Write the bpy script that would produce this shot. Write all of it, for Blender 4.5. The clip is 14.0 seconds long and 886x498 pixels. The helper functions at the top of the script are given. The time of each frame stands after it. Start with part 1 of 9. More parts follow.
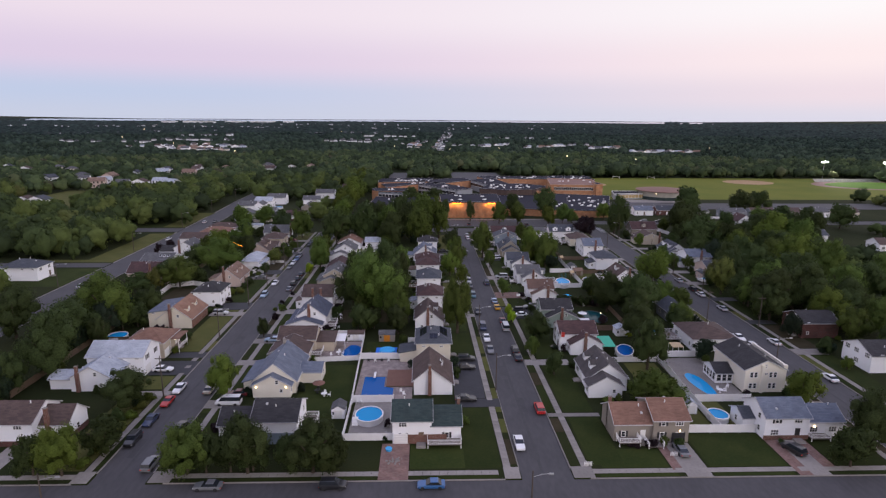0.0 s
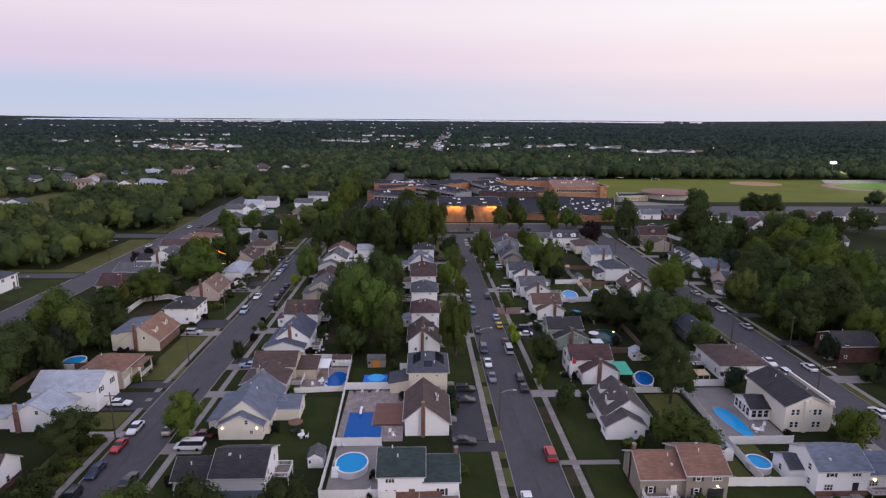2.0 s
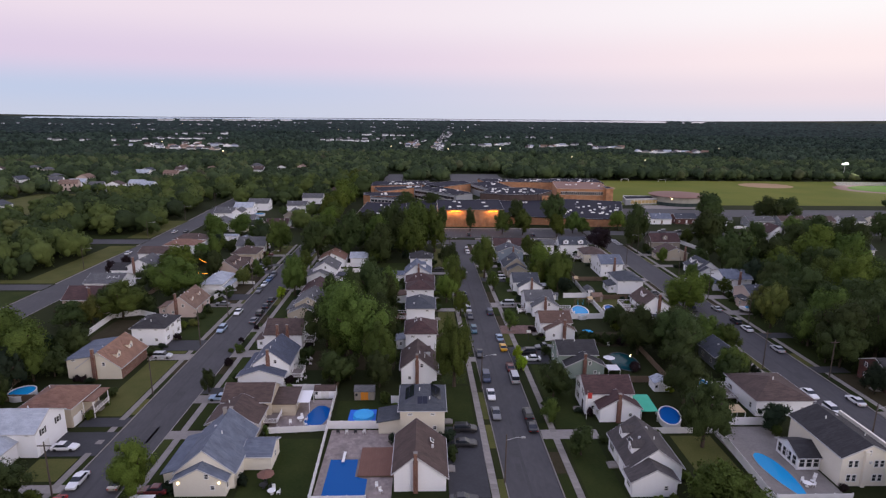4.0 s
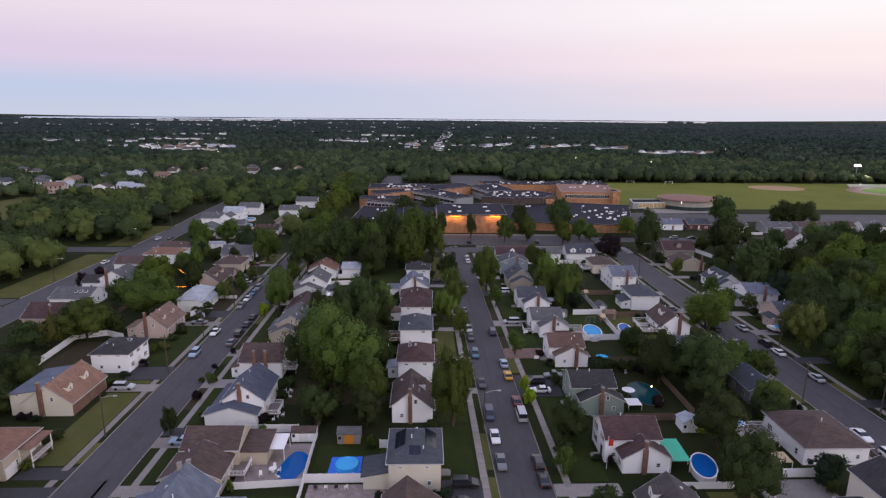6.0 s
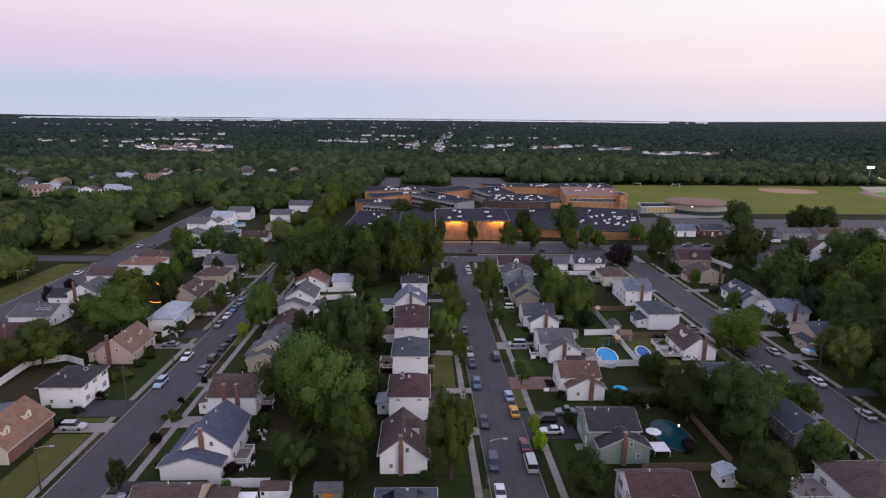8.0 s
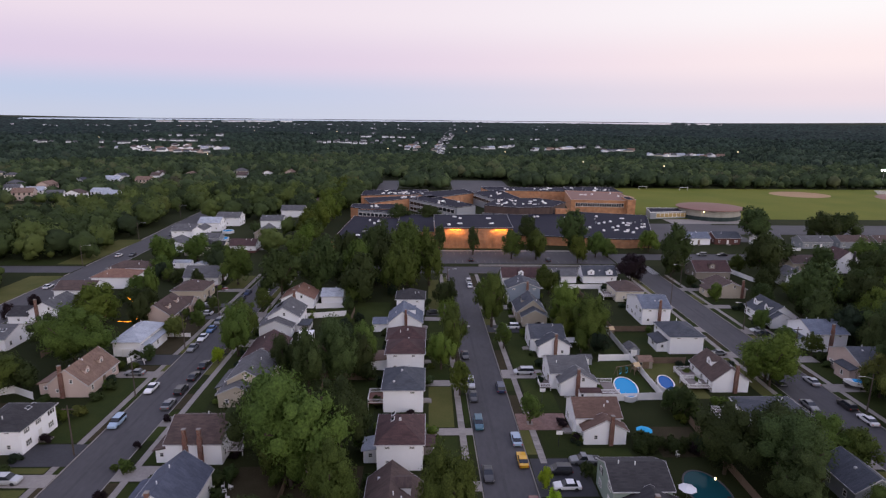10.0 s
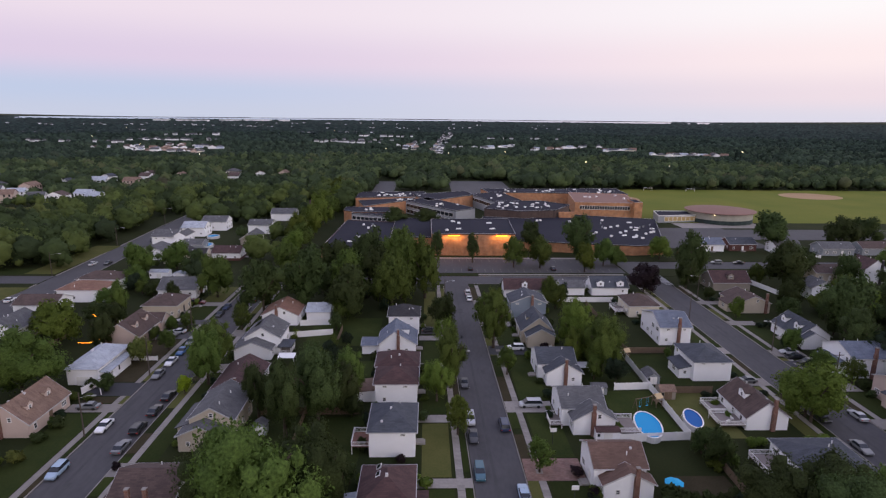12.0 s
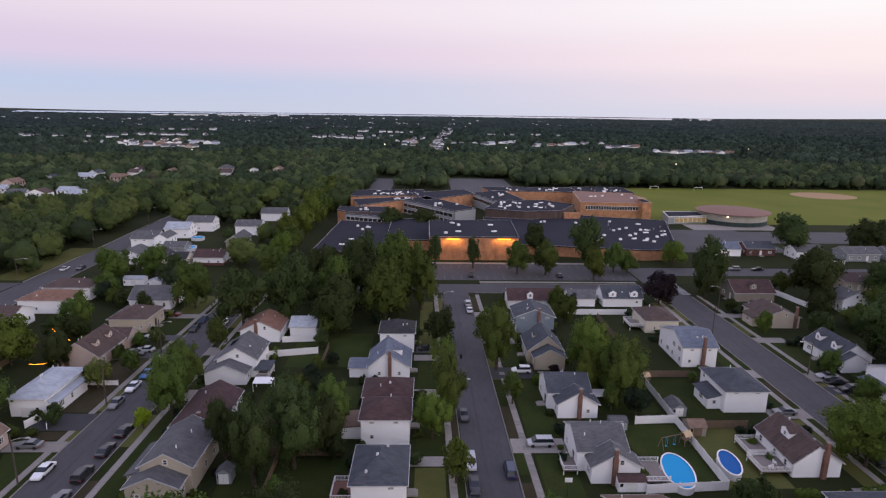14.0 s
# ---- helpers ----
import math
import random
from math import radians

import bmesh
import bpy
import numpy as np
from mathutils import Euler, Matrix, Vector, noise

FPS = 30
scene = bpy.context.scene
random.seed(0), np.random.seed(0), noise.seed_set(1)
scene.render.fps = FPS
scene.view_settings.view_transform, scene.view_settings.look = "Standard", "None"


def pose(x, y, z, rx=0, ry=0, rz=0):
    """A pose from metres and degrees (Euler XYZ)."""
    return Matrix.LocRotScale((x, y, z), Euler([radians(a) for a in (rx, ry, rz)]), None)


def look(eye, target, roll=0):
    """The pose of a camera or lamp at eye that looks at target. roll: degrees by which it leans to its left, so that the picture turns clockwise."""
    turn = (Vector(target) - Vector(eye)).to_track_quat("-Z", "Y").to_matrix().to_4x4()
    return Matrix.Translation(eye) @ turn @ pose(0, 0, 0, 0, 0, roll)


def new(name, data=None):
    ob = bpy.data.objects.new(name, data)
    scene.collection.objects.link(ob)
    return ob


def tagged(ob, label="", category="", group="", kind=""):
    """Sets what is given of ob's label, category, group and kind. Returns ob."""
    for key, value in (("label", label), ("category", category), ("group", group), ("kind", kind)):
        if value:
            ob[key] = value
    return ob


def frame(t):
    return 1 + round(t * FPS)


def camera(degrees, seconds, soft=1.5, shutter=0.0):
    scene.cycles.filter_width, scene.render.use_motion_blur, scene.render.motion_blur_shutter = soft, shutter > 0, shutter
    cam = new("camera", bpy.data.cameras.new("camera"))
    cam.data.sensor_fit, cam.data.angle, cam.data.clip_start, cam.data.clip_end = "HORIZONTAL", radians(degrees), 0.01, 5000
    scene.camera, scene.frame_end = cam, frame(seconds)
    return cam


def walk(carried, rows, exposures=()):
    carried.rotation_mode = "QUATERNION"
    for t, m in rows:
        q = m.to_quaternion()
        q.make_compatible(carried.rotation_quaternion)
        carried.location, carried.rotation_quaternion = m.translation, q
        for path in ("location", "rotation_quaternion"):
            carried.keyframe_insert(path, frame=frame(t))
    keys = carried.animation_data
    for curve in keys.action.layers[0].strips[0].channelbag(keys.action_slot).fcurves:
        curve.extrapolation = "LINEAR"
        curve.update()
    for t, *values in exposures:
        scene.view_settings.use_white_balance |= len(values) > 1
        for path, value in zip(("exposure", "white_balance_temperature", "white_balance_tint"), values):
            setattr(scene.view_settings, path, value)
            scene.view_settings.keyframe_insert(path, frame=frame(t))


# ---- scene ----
cam = camera(75.0, 14.0, 1.25)
PATH = [
    (0, (-3.93, -2.29, 61.54), (-0.93, 95.15, 39.28), 0.39),
    (0.5, (-3.63, 2.14, 61.51), (-0.58, 99.60, 39.33), 0.28),
    (1, (-3.32, 6.57, 61.48), (-0.16, 104.03, 39.28), 0.29),
    (1.5, (-3.02, 11.00, 61.46), (0.13, 108.44, 39.18), 0.34),
    (2, (-2.70, 15.42, 61.44), (0.47, 112.84, 39.08), 0.41),
    (2.5, (-2.39, 19.84, 61.42), (0.75, 117.25, 39.03), 0.46),
    (3, (-2.08, 24.25, 61.40), (1.04, 121.64, 38.91), 0.48),
    (5.5, (-0.50, 46.21, 61.36), (2.51, 143.62, 38.93), 0.53),
    (6, (-0.18, 50.59, 61.35), (2.78, 147.98, 38.88), 0.52),
    (6.5, (0.13, 54.95, 61.34), (3.05, 152.36, 38.90), 0.54),
    (7, (0.44, 59.32, 61.33), (3.31, 156.72, 38.87), 0.54),
    (7.5, (0.75, 63.67, 61.32), (3.61, 161.07, 38.85), 0.60),
    (8, (1.05, 68.02, 61.30), (3.88, 165.43, 38.86), 0.55),
    (10.5, (2.51, 89.66, 61.17), (5.20, 187.13, 38.97), 0.57),
    (11, (2.79, 93.97, 61.13), (5.59, 191.44, 38.96), 0.58),
    (11.5, (3.06, 98.27, 61.08), (5.93, 195.73, 38.86), 0.58),
    (12, (3.33, 102.56, 61.02), (6.19, 199.98, 38.62), 0.60),
    (12.5, (3.58, 106.85, 60.96), (6.45, 204.24, 38.46), 0.71),
    (13, (3.83, 111.13, 60.89), (6.69, 208.34, 37.60), 0.75),
    (13.5, (4.07, 115.40, 60.81), (7.00, 212.64, 37.67), 0.81),
    (14, (4.31, 119.66, 60.73), (7.22, 216.91, 37.61), 0.79),
]
walk(cam, [(t, look(eye, target, roll)) for t, eye, target, roll in PATH])

# ---------------------------------------------------------------- dusk sky and the glow of the sun that has just set
world = bpy.data.worlds.new("dusk")
scene.world = world
world.use_nodes = True
wn, wl = world.node_tree.nodes, world.node_tree.links
wn.clear()
w_out, w_bg = wn.new("ShaderNodeOutputWorld"), wn.new("ShaderNodeBackground")
w_co, w_sep = wn.new("ShaderNodeTexCoord"), wn.new("ShaderNodeSeparateXYZ")
wl.new(w_co.outputs["Generated"], w_sep.inputs[0])


def sky_ramp(stops):
    ramp = wn.new("ShaderNodeValToRGB")
    ramp.color_ramp.interpolation = "EASE"
    while len(ramp.color_ramp.elements) < len(stops):
        ramp.color_ramp.elements.new(0.5)
    for e, (at, col) in zip(ramp.color_ramp.elements, stops):
        e.position, e.color = at, (*col, 1)
    wl.new(w_sep.outputs["Z"], ramp.inputs[0])
    return ramp


# the side away from the sunset: earth shadow, pink belt, pale vault
w_cool = sky_ramp([(0.0, (0.58, 0.62, 0.77)), (0.035, (0.54, 0.61, 0.80)), (0.085, (0.73, 0.62, 0.79)), (0.16, (0.86, 0.74, 0.84)),
                   (0.32, (0.77, 0.74, 0.88)), (1.0, (0.56, 0.61, 0.98))])
# towards the sunset
w_warm = sky_ramp([(0.0, (0.74, 0.71, 0.82)), (0.035, (0.88, 0.74, 0.80)), (0.085, (1.0, 0.85, 0.86)), (0.16, (1.0, 0.96, 0.97)),
                   (0.32, (0.95, 0.90, 0.96)), (1.0, (0.59, 0.61, 0.98))])
# how near the sunset, which lies to the right and behind
w_dir = wn.new("ShaderNodeVectorMath")
w_dir.operation = "DOT_PRODUCT"
wl.new(w_co.outputs["Generated"], w_dir.inputs[0])
w_dir.inputs[1].default_value = (0.8, -0.6, 0.0)


def sky_span(lo, hi):
    r = wn.new("ShaderNodeMapRange")
    r.interpolation_type = "SMOOTHSTEP"
    r.inputs["From Min"].default_value, r.inputs["From Max"].default_value = lo, hi
    wl.new(w_dir.outputs["Value"], r.inputs["Value"])
    return r


w_side, w_glow = sky_span(-0.98, 0.12), sky_span(0.05, 1.0)
w_mix = wn.new("ShaderNodeMix")
w_mix.data_type = "RGBA"
wl.new(w_side.outputs[0], w_mix.inputs["Factor"])
wl.new(w_cool.outputs[0], w_mix.inputs["A"])
wl.new(w_warm.outputs[0], w_mix.inputs["B"])
w_gain = wn.new("ShaderNodeMath")
w_gain.operation = "MULTIPLY_ADD"
wl.new(w_glow.outputs[0], w_gain.inputs[0])
w_gain.inputs[1].default_value, w_gain.inputs[2].default_value = 0.35, 1.0
wl.new(w_mix.outputs["Result"], w_bg.inputs["Color"])
wl.new(w_gain.outputs[0], w_bg.inputs["Strength"])
wl.new(w_bg.outputs[0], w_out.inputs["Surface"])

glow = new("sun", bpy.data.lights.new("sun", "SUN"))
glow.data.energy, glow.data.angle, glow.data.color = 0.80, radians(36), (1.0, 0.84, 0.77)
glow.matrix_world = look((0, 0, 22), (-72, 68, 0))
scene.view_settings.exposure = 0.0

# ---------------------------------------------------------------- materials
def surface(name, a, b, grain=6.0, stain=0.25, rough=0.8, bump=0.2, metal=0.0, vary=0.0, stain_mix=0.5, stretch=(1, 1, 1), coat=0.0):
    """Two colours mixed by fine grain and by broad stains, with relief; vary: how far copies differ in brightness."""
    m = bpy.data.materials.new(name)
    m.use_nodes = True
    n, l = m.node_tree.nodes, m.node_tree.links
    p = n["Principled BSDF"]
    co, mp = n.new("ShaderNodeTexCoord"), n.new("ShaderNodeMapping")
    mp.inputs["Scale"].default_value = stretch
    l.new(co.outputs["Object"], mp.inputs[0])
    fine, broad = n.new("ShaderNodeTexNoise"), n.new("ShaderNodeTexNoise")
    fine.inputs["Scale"].default_value, fine.inputs["Detail"].default_value = grain, 5
    broad.inputs["Scale"].default_value, broad.inputs["Detail"].default_value = stain, 4
    l.new(mp.outputs[0], fine.inputs["Vector"])
    l.new(co.outputs["Object"], broad.inputs["Vector"])
    add = n.new("ShaderNodeMath")
    add.operation = "MULTIPLY_ADD"
    l.new(broad.outputs[0], add.inputs[0])
    add.inputs[1].default_value = stain_mix * 2
    sub = n.new("ShaderNodeMath")
    sub.operation = "MULTIPLY_ADD"
    l.new(fine.outputs[0], sub.inputs[0])
    sub.inputs[1].default_value, sub.inputs[2].default_value = (1 - stain_mix) * 2, -0.5
    l.new(sub.outputs[0], add.inputs[2])
    mix = n.new("ShaderNodeMix")
    mix.data_type = "RGBA"
    mix.clamp_factor = True
    l.new(add.outputs[0], mix.inputs["Factor"])
    mix.inputs["A"].default_value, mix.inputs["B"].default_value = (*a, 1), (*b, 1)
    last = mix.outputs["Result"]
    if vary:
        info, hsv, rng = n.new("ShaderNodeObjectInfo"), n.new("ShaderNodeHueSaturation"), n.new("ShaderNodeMapRange")
        rng.inputs["To Min"].default_value, rng.inputs["To Max"].default_value = 1 - vary, 1 + vary
        l.new(info.outputs["Random"], rng.inputs["Value"])
        l.new(rng.outputs[0], hsv.inputs["Value"])
        l.new(last, hsv.inputs["Color"])
        last = hsv.outputs[0]
    l.new(last, p.inputs["Base Color"])
    p.inputs["Roughness"].default_value, p.inputs["Metallic"].default_value = rough, metal
    p.inputs["Coat Weight"].default_value = coat
    p.inputs["Specular IOR Level"].default_value = 0.5 if rough < 0.9 else 0.1
    if bump:
        bp = n.new("ShaderNodeBump")
        bp.inputs["Strength"].default_value, bp.inputs["Distance"].default_value = bump, 0.05
        l.new(fine.outputs[0], bp.inputs["Height"])
        l.new(bp.outputs[0], p.inputs["Normal"])
    return m


def lapped(m, step=0.2, strength=0.5):
    """Adds the relief of horizontal siding boards to a wall material."""
    n, l = m.node_tree.nodes, m.node_tree.links
    co, wave, bp = n.new("ShaderNodeTexCoord"), n.new("ShaderNodeTexWave"), n.new("ShaderNodeBump")
    wave.wave_type, wave.bands_direction, wave.wave_profile = "BANDS", "Z", "SAW"
    wave.inputs["Scale"].default_value = 0.314 / step
    l.new(co.outputs["Object"], wave.inputs["Vector"])
    bp.inputs["Strength"].default_value, bp.inputs["Distance"].default_value = strength, 0.03
    l.new(wave.outputs["Fac"], bp.inputs["Height"])
    l.new(bp.outputs[0], n["Principled BSDF"].inputs["Normal"])
    return m


def bricked(name, c1, c2, mortar, scale=1.0, w=0.22, h=0.075, vertical=True, rough=0.85, mix=0.0, blotch=0.28):
    """Courses of bricks, shingles or pavers of the given size."""
    m = bpy.data.materials.new(name)
    m.use_nodes = True
    n, l = m.node_tree.nodes, m.node_tree.links
    p, br, co = n["Principled BSDF"], n.new("ShaderNodeTexBrick"), n.new("ShaderNodeTexCoord")
    br.inputs["Color1"].default_value, br.inputs["Color2"].default_value, br.inputs["Mortar"].default_value = (*c1, 1), (*c2, 1), (*mortar, 1)
    br.inputs["Scale"].default_value, br.inputs["Brick Width"].default_value, br.inputs["Row Height"].default_value = scale, w, h
    br.inputs["Mortar Size"].default_value, br.inputs["Bias"].default_value = 0.008, mix
    if vertical:
        sep, com, add = n.new("ShaderNodeSeparateXYZ"), n.new("ShaderNodeCombineXYZ"), n.new("ShaderNodeMath")
        l.new(co.outputs["Object"], sep.inputs[0])
        l.new(sep.outputs["X"], add.inputs[0])
        l.new(sep.outputs["Y"], add.inputs[1])
        l.new(add.outputs[0], com.inputs["X"])
        l.new(sep.outputs["Z"], com.inputs["Y"])
        l.new(com.outputs[0], br.inputs["Vector"])
    else:
        l.new(co.outputs["Object"], br.inputs["Vector"])
    noi, hsv, rng = n.new("ShaderNodeTexNoise"), n.new("ShaderNodeHueSaturation"), n.new("ShaderNodeMapRange")
    noi.inputs["Scale"].default_value, noi.inputs["Detail"].default_value = 0.5, 5
    l.new(co.outputs["Object"], noi.inputs["Vector"])
    l.new(noi.outputs[0], rng.inputs["Value"])
    rng.inputs["From Min"].default_value, rng.inputs["From Max"].default_value = 0.3, 0.7
    rng.inputs["To Min"].default_value, rng.inputs["To Max"].default_value = 1 - blotch, 1 + blotch
    l.new(rng.outputs[0], hsv.inputs["Value"])
    l.new(br.outputs["Color"], hsv.inputs["Color"])
    l.new(hsv.outputs[0], p.inputs["Base Color"])
    bp = n.new("ShaderNodeBump")
    bp.inputs["Strength"].default_value, bp.inputs["Distance"].default_value = 0.4, 0.02
    bp.invert = True
    l.new(br.outputs["Fac"], bp.inputs["Height"])
    l.new(bp.outputs[0], p.inputs["Normal"])
    p.inputs["Roughness"].default_value = rough
    p.inputs["Specular IOR Level"].default_value = 0.45
    return m


def shingled(name, a, b):
    return bricked(name, a, b, tuple(0.55 * v for v in a), 1.0, 0.9, 0.28, False, 0.88, 0.0, 0.15)


def let_through(m, colour, share=0.42):
    """Lets some of the light pass through the leaves."""
    n, l = m.node_tree.nodes, m.node_tree.links
    tr, mx = n.new("ShaderNodeBsdfTranslucent"), n.new("ShaderNodeMixShader")
    l.new(colour, tr.inputs["Color"])
    mx.inputs[0].default_value = share
    l.new(n["Principled BSDF"].outputs[0], mx.inputs[1])
    l.new(tr.outputs[0], mx.inputs[2])
    l.new(mx.outputs[0], n["Material Output"].inputs["Surface"])


def foliage(name, dark, light, vary=0.25, gloss=0.15, fine=22.0):
    m = bpy.data.materials.new(name)
    m.use_nodes = True
    n, l = m.node_tree.nodes, m.node_tree.links
    p, co, noi, mix = n["Principled BSDF"], n.new("ShaderNodeTexCoord"), n.new("ShaderNodeTexNoise"), n.new("ShaderNodeMix")
    geo, info = n.new("ShaderNodeNewGeometry"), n.new("ShaderNodeObjectInfo")
    noi.inputs["Scale"].default_value, noi.inputs["Detail"].default_value = 0.6, 4
    l.new(co.outputs["Object"], noi.inputs["Vector"])
    add = n.new("ShaderNodeMath")
    add.operation = "MULTIPLY_ADD"
    l.new(geo.outputs["Random Per Island"], add.inputs[0])
    add.inputs[1].default_value = 0.18
    shift = n.new("ShaderNodeMath")
    shift.operation = "MULTIPLY_ADD"
    l.new(noi.outputs[0], shift.inputs[0])
    shift.inputs[1].default_value, shift.inputs[2].default_value = 1.3, -0.35
    l.new(shift.outputs[0], add.inputs[2])
    mix.data_type = "RGBA"
    mix.clamp_factor = True
    l.new(add.outputs[0], mix.inputs["Factor"])
    mix.inputs["A"].default_value, mix.inputs["B"].default_value = (*dark, 1), (*light, 1)
    last = mix.outputs["Result"]
    # light and dark between the single sprays of leaves
    leafy, span, dim = n.new("ShaderNodeTexNoise"), n.new("ShaderNodeMapRange"), n.new("ShaderNodeHueSaturation")
    leafy.inputs["Scale"].default_value, leafy.inputs["Detail"].default_value = fine, 3
    l.new(co.outputs["Object"], leafy.inputs["Vector"])
    span.inputs["From Min"].default_value, span.inputs["From Max"].default_value = 0.34, 0.66
    span.inputs["To Min"].default_value, span.inputs["To Max"].default_value = 0.62, 1.42
    l.new(leafy.outputs[0], span.inputs["Value"])
    l.new(span.outputs[0], dim.inputs["Value"])
    l.new(last, dim.inputs["Color"])
    last = dim.outputs[0]
    hsv, rng, hue = n.new("ShaderNodeHueSaturation"), n.new("ShaderNodeMapRange"), n.new("ShaderNodeMapRange")
    rng.inputs["To Min"].default_value, rng.inputs["To Max"].default_value = 1 - vary, 1 + vary
    hue.inputs["To Min"].default_value, hue.inputs["To Max"].default_value = 0.485, 0.515
    l.new(info.outputs["Random"], rng.inputs["Value"])
    l.new(info.outputs["Random"], hue.inputs["Value"])
    l.new(rng.outputs[0], hsv.inputs["Value"])
    l.new(hue.outputs[0], hsv.inputs["Hue"])
    l.new(last, hsv.inputs["Color"])
    l.new(hsv.outputs[0], p.inputs["Base Color"])
    p.inputs["Roughness"].default_value = 0.7
    p.inputs["Specular IOR Level"].default_value = gloss
    let_through(m, hsv.outputs[0])
    return m


def wood_foliage(name, bright, haze=0.0):
    """Leaves of many trees in one mesh; each tree's own number picks its tint. The blue-green haze of distance is mixed
    into the leaf colour.
    """
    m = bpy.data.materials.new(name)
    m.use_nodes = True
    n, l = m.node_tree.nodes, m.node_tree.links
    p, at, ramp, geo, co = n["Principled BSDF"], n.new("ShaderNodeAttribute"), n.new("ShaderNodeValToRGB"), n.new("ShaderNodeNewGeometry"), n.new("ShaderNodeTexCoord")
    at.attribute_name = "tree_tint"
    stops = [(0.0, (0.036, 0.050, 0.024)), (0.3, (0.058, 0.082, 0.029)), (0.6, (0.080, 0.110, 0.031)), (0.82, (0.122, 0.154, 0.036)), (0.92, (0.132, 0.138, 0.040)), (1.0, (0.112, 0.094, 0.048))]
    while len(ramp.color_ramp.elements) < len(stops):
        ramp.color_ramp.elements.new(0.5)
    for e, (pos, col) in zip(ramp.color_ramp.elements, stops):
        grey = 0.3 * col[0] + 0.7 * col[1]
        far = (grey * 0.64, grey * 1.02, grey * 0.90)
        e.position, e.color = pos, (*[bright * (c * (1 - haze) + f * haze) for c, f in zip(col, far)], 1)
    l.new(at.outputs["Fac"], ramp.inputs[0])
    noi, span, dim, isle = n.new("ShaderNodeTexNoise"), n.new("ShaderNodeMapRange"), n.new("ShaderNodeHueSaturation"), n.new("ShaderNodeMath")
    noi.inputs["Scale"].default_value, noi.inputs["Detail"].default_value = 0.35, 3
    l.new(co.outputs["Object"], noi.inputs["Vector"])
    span.inputs["From Min"].default_value, span.inputs["From Max"].default_value = 0.3, 0.7
    span.inputs["To Min"].default_value, span.inputs["To Max"].default_value = 0.72, 1.12
    l.new(noi.outputs[0], span.inputs["Value"])
    isle.operation = "MULTIPLY_ADD"
    l.new(geo.outputs["Random Per Island"], isle.inputs[0])
    isle.inputs[1].default_value = 0.16
    l.new(span.outputs[0], isle.inputs[2])
    l.new(isle.outputs[0], dim.inputs["Value"])
    l.new(ramp.outputs[0], dim.inputs["Color"])
    l.new(dim.outputs[0], p.inputs["Base Color"])
    p.inputs["Roughness"].default_value, p.inputs["Specular IOR Level"].default_value = 0.75, 0.05
    let_through(m, dim.outputs[0], 0.35)
    return m


def plain(name, col, rough=0.5, metal=0.0, coat=0.0):
    return surface(name, tuple(0.93 * v for v in col), tuple(min(1.0, 1.06 * v) for v in col), 9, 0.6, rough, 0.05, metal, coat=coat)


def lit(name, col, power):
    m = bpy.data.materials.new(name)
    m.use_nodes = True
    p = m.node_tree.nodes["Principled BSDF"]
    p.inputs["Base Color"].default_value = (*col, 1)
    p.inputs["Emission Color"].default_value, p.inputs["Emission Strength"].default_value = (*col, 1), power
    return m


M = {}
M["grass"] = surface("grass", (0.0105, 0.0175, 0.005), (0.032, 0.036, 0.012), 2.5, 0.045, 0.95, 0.6, stain_mix=0.62)
M["lawn"] = surface("lawn", (0.0125, 0.0240, 0.0050), (0.0420, 0.0500, 0.0130), 2.0, 0.13, 0.95, 0.6, vary=0.25, stain_mix=0.68)
M["dry_lawn"] = surface("dry_lawn", (0.052, 0.066, 0.017), (0.125, 0.115, 0.040), 3.0, 0.14, 0.95, 0.6, stain_mix=0.6)
M["dirt"] = surface("dirt", (0.0270, 0.0255, 0.0120), (0.0638, 0.0495, 0.0300), 3.0, 0.3, 0.95, 0.6)
M["field"] = surface("field", (0.090, 0.124, 0.019), (0.182, 0.176, 0.036), 1.2, 0.02, 0.95, 0.4, stain_mix=0.65)
M["turf"] = surface("turf", (0.07, 0.15, 0.02), (0.13, 0.23, 0.035), 1.2, 0.03, 0.95, 0.4)
M["infield"] = surface("infield", (0.31, 0.20, 0.115), (0.42, 0.29, 0.175), 1.0, 0.06, 0.95, 0.3)
M["asphalt"] = surface("asphalt", (0.043, 0.0415, 0.045), (0.079, 0.075, 0.080), 1.4, 0.10, 0.85, 0.3, stretch=(1, 0.35, 1))
M["new_asphalt"] = surface("new_asphalt", (0.022, 0.022, 0.026), (0.042, 0.042, 0.048), 2.0, 0.3, 0.8, 0.3)
M["patch"] = surface("patch", (0.040, 0.039, 0.042), (0.065, 0.062, 0.066), 2.0, 0.3, 0.85, 0.2)
M["slate"] = surface("slate", (0.040, 0.042, 0.044), (0.085, 0.085, 0.086), 2.0, 0.3, 0.8, 0.3)
M["concrete"] = surface("concrete", (0.195, 0.176, 0.163), (0.305, 0.282, 0.258), 2.0, 0.35, 0.9, 0.25, vary=0.14)
M["road_paint"] = surface("road_paint", (0.30, 0.30, 0.31), (0.52, 0.52, 0.53), 3.0, 0.6, 0.8, 0.1)
M["pavers"] = bricked("pavers", (0.176, 0.096, 0.08), (0.24, 0.152, 0.128), (0.16, 0.12, 0.10), 1.0, 0.4, 0.2, False)
M["patio"] = bricked("patio", (0.225, 0.185, 0.17), (0.29, 0.24, 0.225), (0.18, 0.15, 0.14), 1.0, 0.6, 0.6, False)
M["deck"] = surface("deck", (0.136, 0.064, 0.044), (0.2, 0.096, 0.068), 1.0, 0.6, 0.75, 0.3, stretch=(8, 0.6, 1))
